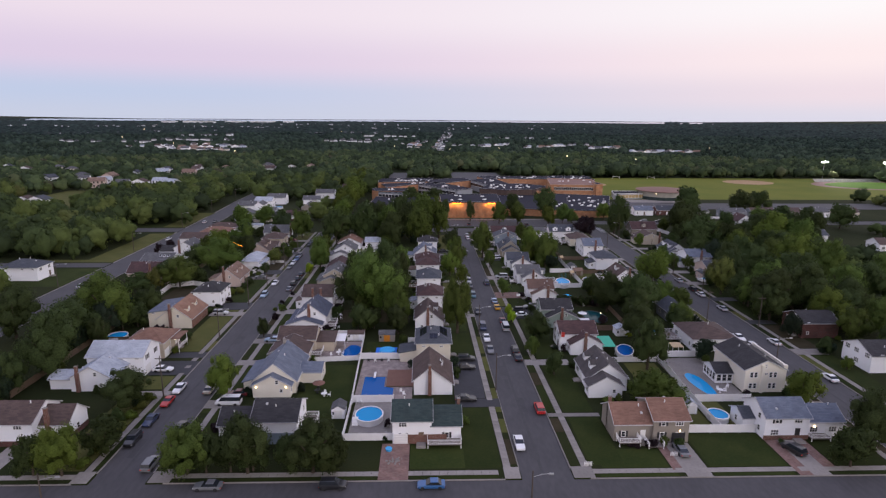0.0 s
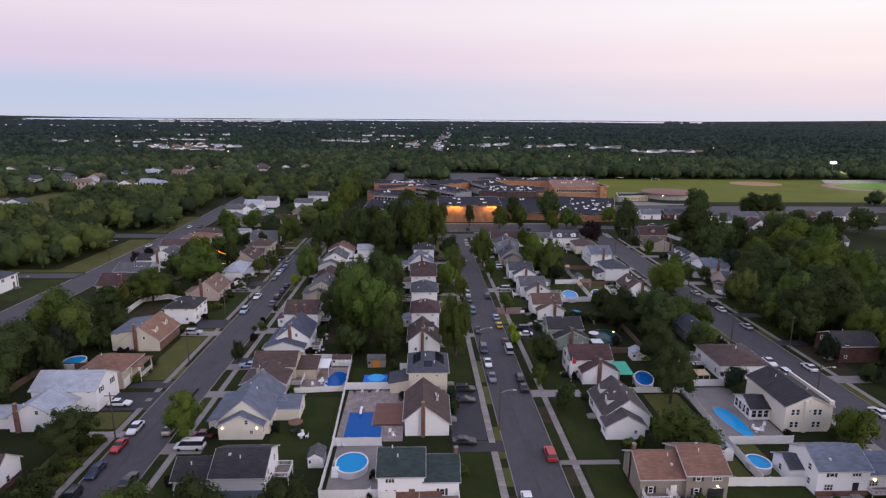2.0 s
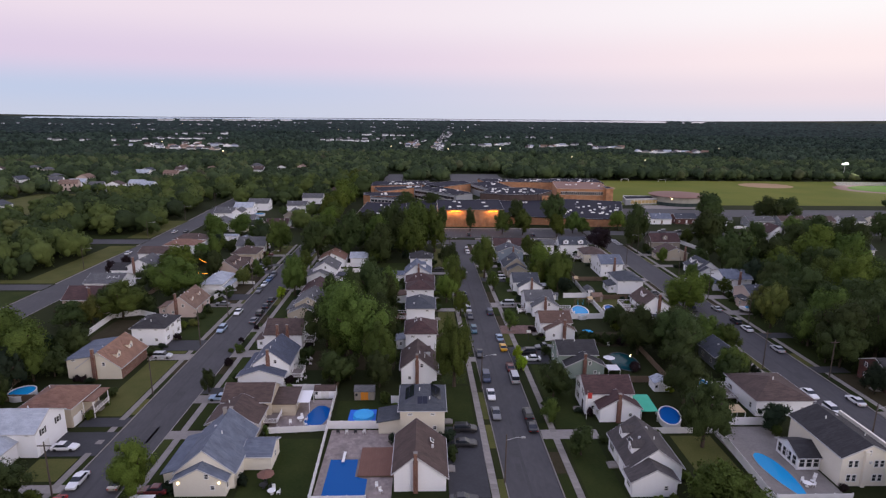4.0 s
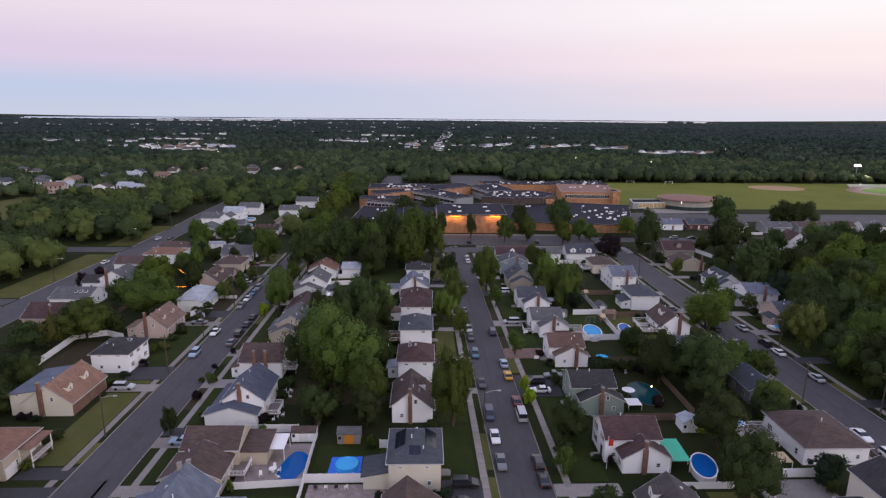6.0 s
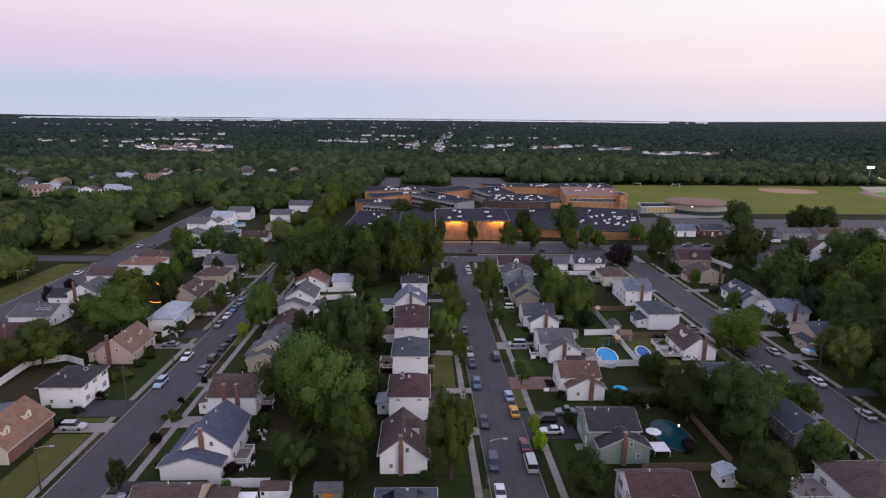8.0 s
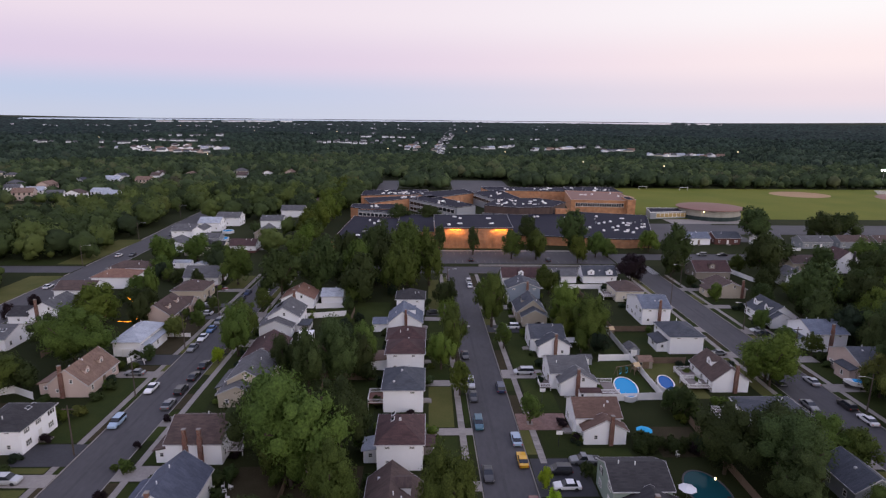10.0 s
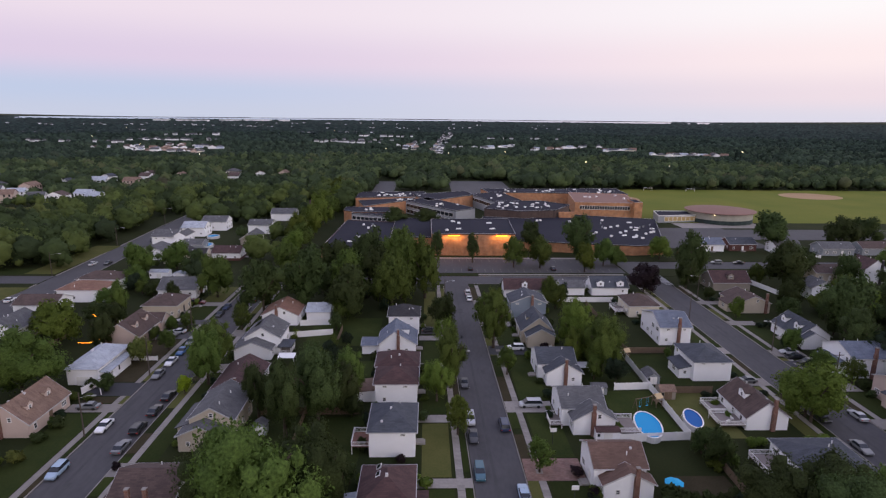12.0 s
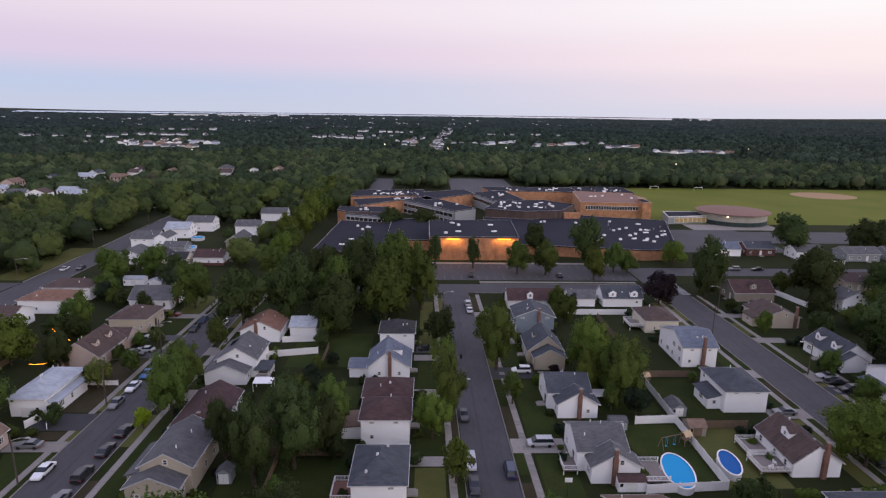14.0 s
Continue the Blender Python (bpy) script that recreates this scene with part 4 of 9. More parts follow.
# ---------------------------------------------------------------- trees
def ico(level):
    bm = bmesh.new()
    bmesh.ops.create_icosphere(bm, subdivisions=level, radius=1.0)
    v = np.array([p.co[:] for p in bm.verts])
    f = np.array([[q.index for q in p.verts] for p in bm.faces])
    bm.free()
    return v, f


ICO1, ICO2 = ico(1), ico(2)


def crown_arrays(seed, lobes, sprays, size, kind="round", core=ICO1, core_r=0.84, jitter=0.5, span=(0.14, 0.34), body=0.55):
    """Corners and triangles of a crown of half height and radius 1: lobes clad in small tilted leaf sprays."""
    r = np.random.RandomState(seed)
    cen, rad = [], []
    for i in range(lobes):
        if kind == "cone":
            z = -0.95 + 1.8 * (i / max(1, lobes - 1)) ** 1.1
            w = 0.85 * (1 - (z + 1) / 2) + 0.06
            a = r.uniform(0, 6.28)
            cen.append((0.5 * w * math.cos(a), 0.5 * w * math.sin(a), z))
            rad.append(0.55 * w + 0.08)
        else:
            d = r.normal(size=3)
            d /= np.linalg.norm(d)
            d = d * r.uniform(0.30, 0.80)
            d[2] = d[2] * 0.95 + 0.02
            if d[2] < 0:
                d[:2] *= 1.22
            q = r.uniform(*span) * (1.0 - 0.2 * max(0, d[2]))
            cen.append(tuple(d))
            rad.append(q)
    if kind != "cone":
        cen[0], rad[0] = (0, 0, 0), body
    cen, rad = np.array(cen), np.array(rad)
    V, F, N, k = [], [], [], 0
    for c, q in zip(cen, rad):
        bump = 1 + 0.13 * r.normal(size=(len(core[0]), 1)).clip(-1.4, 1.4)
        V.append(c + core[0] * q * core_r * bump)
        F.append(core[1] + k)
        away = V[-1] + np.array([0, 0, 0.25])
        N.append(0.28 * core[0] + 0.72 * away / np.linalg.norm(away, axis=1, keepdims=True))
        k += len(core[0])
    share = rad**2 / (rad**2).sum()
    pick = r.choice(len(rad), sprays, p=share)
    d = r.normal(size=(sprays, 3))
    d[:, 2] = d[:, 2] + 0.25
    d /= np.linalg.norm(d, axis=1, keepdims=True)
    p = cen[pick] + d * (rad[pick] * r.uniform(0.80, 1.30, sprays))[:, None]
    inside = np.zeros(sprays, bool)
    for c, q in zip(cen, rad):
        inside |= np.linalg.norm(p - c, axis=1) < 0.72 * q
    p, d = p[~inside], d[~inside]
    n = len(p)
    nor = d + jitter * r.normal(size=(n, 3))
    nor /= np.linalg.norm(nor, axis=1, keepdims=True)
    t = np.cross(nor, r.normal(size=(n, 3)))
    t /= np.linalg.norm(t, axis=1, keepdims=True)
    b = np.cross(nor, t)
    s = (size * r.uniform(0.6, 1.35, n))[:, None]
    leafs = np.stack([p - t * s - b * s * 0.5, p + t * s - b * s * 0.5, p + b * s - nor * s * 0.25], 1).reshape(-1, 3)
    i = np.arange(n)[:, None] * 3 + k
    V.append(leafs)
    away = p + np.array([0, 0, 0.25])
    soft = 0.18 * d + 0.34 * nor + 0.48 * away / np.linalg.norm(away, axis=1, keepdims=True)
    N.append(np.repeat(soft, 3, axis=0))
    F.append(np.hstack([i, i + 1, i + 2]))
    V = np.concatenate(V)
    V[:, :2] /= np.percentile(np.hypot(V[:, 0], V[:, 1]), 98.5)
    lo, hi = np.percentile(V[:, 2], 0.5), np.percentile(V[:, 2], 99.7)
    V[:, 2] = (V[:, 2] - lo) / (hi - lo) * 2 - 1
    return V, np.concatenate(F), np.concatenate(N)


def array_mesh(name, v, f, mat, normals=None, tint=None):
    me = bpy.data.meshes.new(name)
    me.vertices.add(len(v))
    me.vertices.foreach_set("co", np.asarray(v, np.float32).ravel())
    me.loops.add(len(f) * 3)
    me.loops.foreach_set("vertex_index", np.asarray(f, np.int32).ravel())
    me.polygons.add(len(f))
    me.polygons.foreach_set("loop_start", np.arange(0, len(f) * 3, 3, dtype=np.int32))
    me.update(calc_edges=True)
    me.materials.append(mat)
    if normals is not None:
        # leaves are shaded as the rounded mass that they belong to
        normals = normals / np.linalg.norm(normals, axis=1, keepdims=True)
        at = me.attributes.new("custom_normal", "FLOAT_VECTOR", "POINT")
        at.data.foreach_set("vector", np.asarray(normals, np.float32).ravel())
    if tint is not None:
        me.attributes.new("tree_tint", "FLOAT", "POINT").data.foreach_set("value", np.asarray(tint, np.float32))
    return me


CROWNS = {}


def crown_mesh(mat, kind, variant, fine=True):
    key = (mat, kind, variant, fine)
    if key not in CROWNS:
        small = kind == "bush"
        v, f, nor = crown_arrays(11 + variant * 7, 8 if small else (16 if kind == "cone" else ((46 if fine else 26) if kind == "round" else 44)), 700 if small else (({"airy": 4600}.get(kind, 8000)) if fine else 3400), 0.10 if small else (0.027 if fine else 0.052),
                                 "cone" if kind == "cone" else "round", core_r=0.45 if kind == "airy" else 0.76, jitter=0.75, span=(0.10, 0.24) if kind == "airy" else (0.16, 0.36))
        CROWNS[key] = array_mesh("crown", v, f, M[mat], nor)
    return CROWNS[key]


LEAF_WORDS = {"leaf": "green leafy", "leaf_dark": "dense dark green", "leaf_light": "light green", "leaf_yellow": "yellow-green flowering", "leaf_lime": "bright lime-green",
              "leaf_red": "dark purple-leaved", "needle": "dark evergreen"}
tree_count = [0]


def tree(x, y, high, r, mat="leaf", kind="round"):
    tree_count[0] += 1
    k = tree_count[0]
    rnd = random.Random(k)
    form = {"round": "tree with a broad uneven crown", "airy": "tree with a thin open crown", "cone": "conifer with a pointed crown", "bush": "shrub"}[kind]
    size = "large" if high > 14 else ("mid-sized" if high > 8 else "small")
    if kind == "bush":
        t = new("shrub", crown_mesh(mat, kind, k % 4, False))
        t.location, t.rotation_euler, t.scale = (x, y, high / 2 - 0.03), (0, 0, rnd.uniform(0, 6.28)), (r, r * rnd.uniform(0.85, 1.15), high / 2)
        return tagged(t, f"{size} {LEAF_WORDS[mat]} {form}", "shrub", "garden shrubs")
    t = thing("tree", f"{size} {LEAF_WORDS[mat]} {form}", "tree", x, y, 0, rnd.uniform(0, 6.28), "yard and street trees")
    low = {"cone": 0.03, "airy": 0.2}.get(kind, 0.13)
    half = high * (1 - low) / 2
    c = part("crown", crown_mesh(mat, kind, k % 4, high > 8.5 and y < 250), None, t, "", (0, 0, high - half), rnd.uniform(0, 6.28))
    c.scale = (r, r * rnd.uniform(0.9, 1.1), half)
    w = 0.05 + 0.022 * high
    s = Solid().tube(0, 0, -0.1, high * 0.45, w, w * 0.6, 8)
    if kind in ("round", "airy"):
        for a in range(5):
            q = a * 1.256 + rnd.uniform(-0.3, 0.3)
            s.bar((0, 0, high * rnd.uniform(0.25, 0.42)), (r * 0.6 * math.cos(q), r * 0.6 * math.sin(q), high * rnd.uniform(0.55, 0.75)), w * 0.35, 5)
    else:
        s.tube(0, 0, high * 0.45, high * 0.85, w * 0.6, w * 0.2, 6)
    part("trunk", s, M["bark"], t)
    return t


def woods(name, label, spots, mat, lobes, sprays, size, core, variants=6, category="woods", core_r=0.95, span=(0.24, 0.46), body=0.74):
    """Many far trees as one mesh. spots: (x, y, z, height, radius)."""
    tmpl = [crown_arrays(100 + i, lobes, sprays, size, "round", core, core_r, 0.32, span, body) for i in range(variants)]
    V, F, N, T, k = [], [], [], [], 0
    r = np.random.RandomState(3)
    for x, y, z, h, w in spots:
        v, f, q = tmpl[r.randint(variants)]
        a = r.uniform(0, 6.28)
        c, s = math.cos(a), math.sin(a)
        half = h * 0.46
        V.append(np.stack([x + w * (v[:, 0] * c - v[:, 1] * s), y + w * (v[:, 0] * s + v[:, 1] * c), z + h - half + v[:, 2] * half * 1.05], 1))
        N.append(np.stack([(q[:, 0] * c - q[:, 1] * s) / w, (q[:, 0] * s + q[:, 1] * c) / w, q[:, 2] / half], 1))
        F.append(f + k)
        T.append(np.full(len(v), min(1.0, max(0.0, r.rand() * 0.8 + 0.1 + 0.22 * noise.noise(Vector((x * 0.012, y * 0.012, 9.1)))))))
        k += len(v)
    ob = new(name, array_mesh(name, np.concatenate(V), np.concatenate(F), M[mat], np.concatenate(N), np.concatenate(T)))
    return tagged(ob, label, category, "", "stuff")

# ---------------------------------------------------------------- pavements, verges, drives and lawns
SLAB = Solid().box(-0.62, 0.62, -0.735, 0.735, -0.06, 0, 0.012).mesh("slab", M["concrete"])


def pavement(name, x, y0, y1, shift, single):
    """A pavement of concrete slabs along a street; single: each slab an object of its own."""
    base = strip(name, "concrete slab pavement beside a grass verge", x - 0.66, x + 0.66, y0, y1, "concrete", shift, 8, 0.006, 0.05, category="pavement")
    n = int((y1 - y0) / 1.5)
    if single:
        for i in range(n):
            y = y0 + 0.75 + i * 1.5
            part("slab", SLAB, None, base, "", (x + shift(y), y, 0.035 + 0.006 * ((i * 7) % 3)))
    else:
        s = Solid()
        for i in range(n):
            y = y0 + 0.75 + i * 1.5
            s.box(x + shift(y) - 0.62, x + shift(y) + 0.62, y - 0.735, y + 0.735, -0.03, 0.035 + 0.004 * ((i * 7) % 3))
        tagged(part("slabs", s, M["concrete"], base), "", "", "", "stuff")


pavement("pavement_a", 10.75, 90, 308, mid_lean, True)
pavement("pavement_b", 24.9, 90, 308, mid_lean, True)
pavement("pavement_c", -63.6, 90, 308, straight, False)
pavement("pavement_d", -49.3, 90, 308, straight, False)
pavement("pavement_e", 82.3, 90, 308, straight, False)
pavement("pavement_f", 98.4, 90, 308, straight, False)
for x0, x1 in ((-122, -65), (-48, 10), (26, 81), (100, 300)):
    s = Solid()
    n = int((x1 - x0) / 1.5)
    for i in range(n):
        s.box(x0 + i * 1.5 + 0.02, x0 + i * 1.5 + 1.48, 88.0, 89.3, -0.03, 0.035 + 0.004 * ((i * 5) % 3))
    tagged(part("pavement", s, M["concrete"]), "concrete slab pavement along the cross street", "pavement", "", "structure")
# corner ramps
for x0, x1 in ((-65, -62), (-51.8, -48), (10, 12.8), (22.2, 26), (81, 84.7), (96, 100)):
    laid("pavement", "concrete street corner", x0, x1, 86.8, 90.2, "concrete", 0.022, 0.05)


def verge(x0, x1, y0, y1, shift, mat):
    strip("verge", "narrow mown grass verge between kerb and pavement", x0, x1, y0, y1, mat, shift, 8, 0.014, 0.04, category="verge")


vg = random.Random(12)
for (a, b), (wa, wb), shift in ((WEST_ST, (-62.9, -49.9), straight), (MID_ST, (11.45, 24.2), mid_lean), (EAST_ST, (82.95, 97.7), straight)):
    y = 91.0
    while y < 304:
        l = vg.uniform(7, 15)
        for p, q in ((wa, a - 0.2), (b + 0.2, wb)):
            if vg.random() < 0.86:
                verge(p, q, y, min(306, y + l - vg.uniform(0.8, 3.2)), shift, vg.choice(["lawn", "lawn", "dry_lawn", "dirt"]))
        y += l
for x0, x1 in ((-46, -13.5), (-6, 9), (27, 41), (47.5, 62), (70, 80)):
    laid("verge", "mown grass verge along the cross street", x0, x1, 86.9, 87.9, "lawn", 0.016, 0.04)


def drive(x0, x1, y0, y1, mat="concrete"):
    words = {"concrete": "pale concrete driveway", "new_asphalt": "dark asphalt driveway", "asphalt": "grey asphalt driveway", "pavers": "reddish paver driveway"}
    drive.n += 1
    laid("driveway", words[mat], x0, x1, y0, y1, mat, 0.040 + 0.0011 * (drive.n % 9), 0.06)


drive.n = 0
# drives on the west street
for y0, y1, mat in ((129.5, 137.8, "new_asphalt"), (139.8, 143.4, "new_asphalt"), (172.4, 176.0, "concrete"), (178.4, 185.6, "new_asphalt"), (214.4, 217.8, "concrete"), (221.6, 228.0, "new_asphalt"),
                    (255.2, 260.6, "asphalt"), (266.6, 270.4, "asphalt"), (283.8, 287.4, "concrete"), (118.8, 121.0, "concrete")):
    drive(-72.4 if y0 not in (139.8,) else -71.0, -61.9, y0, y1, mat)
for y0, y1, mat in ((112.8, 116.4, "concrete"), (149.4, 153.0, "concrete"), (153.6, 156.6, "new_asphalt"), (174.0, 178.4, "concrete"), (192.0, 196.0, "concrete"), (233.4, 238.4, "concrete"), (257.0, 262.0, "concrete"), (135.0, 138.0, "concrete")):
    drive(-51.8, -44.4, y0, y1, mat)
# drives on the middle street
for y0, y1, x0, mat in ((112.4, 116.2, 2.6, "new_asphalt"), (116.4, 138.8, 2.6, "new_asphalt"), (170.6, 173.4, 1.6, "concrete"), (188.2, 190.8, 1.8, "concrete"), (209.6, 212.6, 1.6, "concrete"), (235.0, 238.6, 1.6, "concrete"), (254.0, 257.4, 1.4, "concrete"), (258.8, 262.4, 1.8, "asphalt")):
    drive(x0, 9.9 + mid_x(y0) if y0 == 116.4 else 12.8 + mid_x(y0), y0, y1, mat)
for y0, y1, x1, mat in ((134.0, 137.4, 33.0, "concrete"), (169.0, 180.0, 31.0, "new_asphalt"), (190.0, 196.6, 31.2, "pavers"), (213.6, 218.4, 30.6, "concrete"), (244.0, 250.0, 30.4, "new_asphalt"), (265.0, 269.0, 30.0, "concrete"), (108.0, 109.4, 33.0, "concrete"), (286.0, 290.0, 30.0, "concrete")):
    drive(22.3 + mid_x(y0), x1, y0, y1, mat)
drive(-12.3, -7.0, 86.7, 98.2, "pavers")
drive(42.4, 47.0, 86.7, 97.6, "concrete")
drive(40.6, 42.4, 88.8, 97.6, "pavers")
drive(62.6, 65.0, 86.7, 98.2, "pavers")
drive(65.0, 68.4, 86.7, 98.2, "concrete")
drive(68.4, 70.6, 89.2, 98.0, "pavers")
drive(-83.0, -79.5, 86.7, 98.4, "concrete")
# drives on the east street
for y0, y1 in ((110.0, 113.6), (157.0, 160.6), (176.0, 179.4), (199.0, 203.0), (225.6, 229.6), (244.4, 248.6), (266.0, 270.0)):
    drive(76.0, 84.6, y0, y1)
for y0, y1, mat in ((139.6, 143.6, "concrete"), (163.0, 166.6, "new_asphalt"), (186.0, 190.0, "new_asphalt"), (206.0, 210.0, "concrete"), (222.6, 226.6, "concrete"), (236.0, 239.6, "new_asphalt"), (242.6, 246.8, "concrete"), (266.0, 269.6, "concrete"), (286.0, 289.6, "concrete")):
    drive(96.0, 104.5, y0, y1, mat)


def lawn(x0, x1, y0, y1, mat="lawn"):
    words = {"lawn": "mown green lawn", "dry_lawn": "patchy yellowing lawn", "dirt": "bare earth yard", "patio": "stone-paved patio", "concrete": "pale concrete patio", "deck": "brown boarded deck"}
    lawn.n += 1
    laid("lawn" if "lawn" in mat else ("patio" if mat != "dirt" else "yard"), words[mat], x0, x1, y0, y1, mat, 0.012 + 0.0012 * (lawn.n % 11), 0.05)


lawn.n = 0
lawn(3.2, 9.7, 90.0, 112.0)
lawn(-6.8, 3.2, 90.0, 97.6)
for y0, y1, mat in ((139.2, 157.0, "lawn"), (158.0, 170.2, "lawn"), (174.0, 187.8, "lawn"), (191.2, 209.2, "dry_lawn"), (213.0, 234.0, "lawn"), (239.0, 253.0, "lawn"), (263.0, 300.0, "dry_lawn")):
    lawn(2.6, 9.6 + mid_x(y1), y0, y1, mat)
for y0, y1, mat in ((90.5, 107.6, "lawn"), (110, 133.6, "lawn"), (138, 168.6, "lawn"), (180.6, 189.6, "lawn"), (197, 213, "lawn"), (219, 243, "lawn"), (251, 264, "lawn")):
    lawn(26.0 + mid_x(y0), 32.4 + mid_x(y0), y0, y1, mat)
lawn(28, 40.2, 89.6, 95.6)
lawn(47.6, 62.2, 89.6, 100.6)
lawn(71, 80.8, 89.6, 97.6)
for y0, y1, mat in ((90.4, 118, "dry_lawn"), (122, 128.8, "dry_lawn"), (144, 171.8, "dry_lawn"), (176.4, 178.0, "dry_lawn"), (186.2, 213.8, "lawn"), (218.4, 221.2, "dirt"), (228.6, 254.6, "dirt"), (271, 283.4, "lawn"), (288, 305, "dry_lawn")):
    lawn(-71.4, -64.5, y0, y1, mat)
for y0, y1, mat in ((90.4, 112, "lawn"), (117, 134.4, "lawn"), (138.6, 148.8, "lawn"), (157.2, 173.4, "lawn"), (179, 191.6, "lawn"), (196.6, 232.6, "lawn"), (239, 256.4, "lawn"), (262.6, 300, "lawn")):
    lawn(-48.5, -45.0, y0, y1, mat)
for y0, y1, mat in ((114, 142, "lawn"), (146, 156.6, "dirt"), (161, 175.6, "dirt"), (180, 198.6, "dry_lawn"), (203.4, 225.2, "dry_lawn"), (230, 244, "lawn"), (249, 265.6, "lawn"), (270.4, 300, "dry_lawn")):
    lawn(78.6, 81.5, y0, y1, mat)
for y0, y1, mat in ((90, 139, "lawn"), (144, 162, "dirt"), (167, 185.6, "lawn"), (190.6, 205.6, "lawn"), (210.4, 222.2, "lawn"), (227, 235.6, "lawn"), (247.2, 265.6, "lawn"), (270, 285.6, "lawn")):
    lawn(99.2, 105.0, y0, y1, mat)
# grass verges along the main road
for x0, x1, y0, y1, m in ((-150.5, -137.9, 246.0, 304.0, "dry_lawn"), (-152.0, -140.2, 322.0, 372.0, "dry_lawn"), (-176.0, -152.0, 321.0, 330.0, "lawn"), (-170.0, -138.0, 241.5, 246.0, "dry_lawn"), (-170.0, -137.8, 205.0, 231.0, "lawn"), (-124.2, -119.0, 243.0, 272.0, "lawn")):
    lawn(x0, x1, y0, y1, m)

# back yards
lawn(-32.8, -20.8, 107.8, 134.8)
lawn(-20.0, -7.0, 116.4, 137.8, "patio")
lawn(-19.4, -10.5, 99.7, 115.6, "concrete")
lawn(-20.2, -7.2, 138.8, 150.0)
lawn(-33.0, -21.2, 138.4, 150.6, "patio")
lawn(-31.0, -9.0, 166.0, 178.0, "dirt")
lawn(-30.0, -9.0, 192.0, 212.0)
lawn(-31.0, -10.0, 226.0, 240.0)
lawn(-30.0, -10.0, 250.0, 272.0)
lawn(56.2, 69.0, 116.2, 138.0, "concrete")
lawn(56.0, 61.0, 101.6, 115.0, "dry_lawn")
lawn(47.0, 55.0, 103.0, 134.8, "dry_lawn")
lawn(43.0, 54.4, 203.2, 223.2)
lawn(55.4, 66.6, 203.0, 224.0, "dry_lawn")
lawn(55.6, 66.6, 226.0, 244.0)
lawn(41.0, 54.0, 228.0, 246.0)
lawn(-95.0, -83.0, 183.0, 202.0, "dirt")
lawn(46.2, 55.8, 180.2, 191.0, "dirt")
lawn(-300.0, -226.0, 390.0, 486.0, "dry_lawn")
lawn(31.6, 40.6, 173.6, 183.4)

# ---------------------------------------------------------------- the houses between the west and the middle street, facing the middle street
def B(x0, x1, y0, y1, eave, rise, kind="gy", **more):
    return dict(x=(x0, x1), y=(y0, y1), eave=eave, rise=rise, kind=kind, **more)


h = house("white split-level house with dark green roof on the corner lot", [
    B(-10.3, -2.8, 98.3, 106.3, 4.9, 2.3, "gx"), B(-2.8, 2.9, 98.6, 106.0, 3.7, 2.2, "gx", roof="roof_green")],
    "white_wall", "roof_green", "s", chimney=[(2.6, 102.6, 7.2)], base="")
part("brick_base", Solid().box(-3.3, 6.65, -4.1, -3.96, 0, 1.9), M["brick"], h, "dark red brick lower front")
porch(h, -3.6, 2.9, 96.3, 98.5, 0.9, 0, "sew")
garage(h, -8.7, 98.2, 0)
house("white gabled house with brown roof and brick chimney", [B(-6.6, 2.1, 118.3, 130.2, 3.6, 3.0, "gy", ridge=0.41, zr=2.7)], "white_wall", "roof_brown", "e",
      chimney=[(-3.0, 118.0, 7.4)], skylights=[(-0.2, 125.5, 5.1, 36, "y")])
h = house("cream two-storey house with slate hipped roof and solar panels", [
    B(-6.3, 2.4, 135.8, 146.2, 5.4, 2.6, "hip"), B(-10.6, -6.3, 136.4, 141.6, 2.5, 0.9, "shed_w", roof="roof_slate")], "cream_wall", "roof_slate", "e",
    solar=[(-4.6, 141.2, 6.55, 2.3, 5.2, -31, "y"), (0.75, 141.2, 6.55, 2.3, 5.2, 31, "y"), (-1.95, 137.6, 6.6, 2.0, 1.7, 31, "x")])
house("white gabled house with brown roof and tall brick chimney", [B(-7.0, 1.3, 158.1, 169.0, 3.9, 2.9, "gy", ridge=0.44, zr=3.1)], "white_wall", "roof_brown", "e",
      chimney=[(-3.3, 157.8, 7.6)], dormers=[(-0.2, 165.0, 4.3, 1, 3.0, 3.0)])
h = house("white two-storey house with maroon-brown hipped roof and skylights", [
    B(-6.6, 1.5, 176.6, 186.6, 5.3, 2.5, "hip"), B(-9.2, -6.6, 179, 183, 2.5, 0.5, "shed_w", roof="roof_white")], "white_wall", "roof_maroon", "e",
    skylights=[(-4.0, 182.0, 7.0, -30, "y"), (-4.0, 184.0, 7.0, -30, "y")])
porch(h, 1.5, 3.6, 180, 183.5, 0.7, 2.7, "e", roof="roof_maroon")
h = house("white two-storey house with slate-grey hipped roof", [B(-7.0, 1.4, 197.4, 207.8, 5.2, 2.6, "hip")], "white_wall", "roof_slate", "e")
porch(h, -10.4, -7.0, 198.4, 203.4, 1.6, 0, "swn", deck_mat="deck", mat="trim")
h = house("white two-storey house with stepped maroon-brown roof", [
    B(-7.6, 1.4, 216.6, 225.2, 5.2, 2.2, "hip"), B(-8.0, 1.5, 225.2, 233.0, 5.4, 2.3, "hip"), B(-11.6, -7.6, 218.5, 224.0, 2.4, 0.5, "shed_w", roof="roof_tan")],
    "white_wall", "roof_maroon", "e")
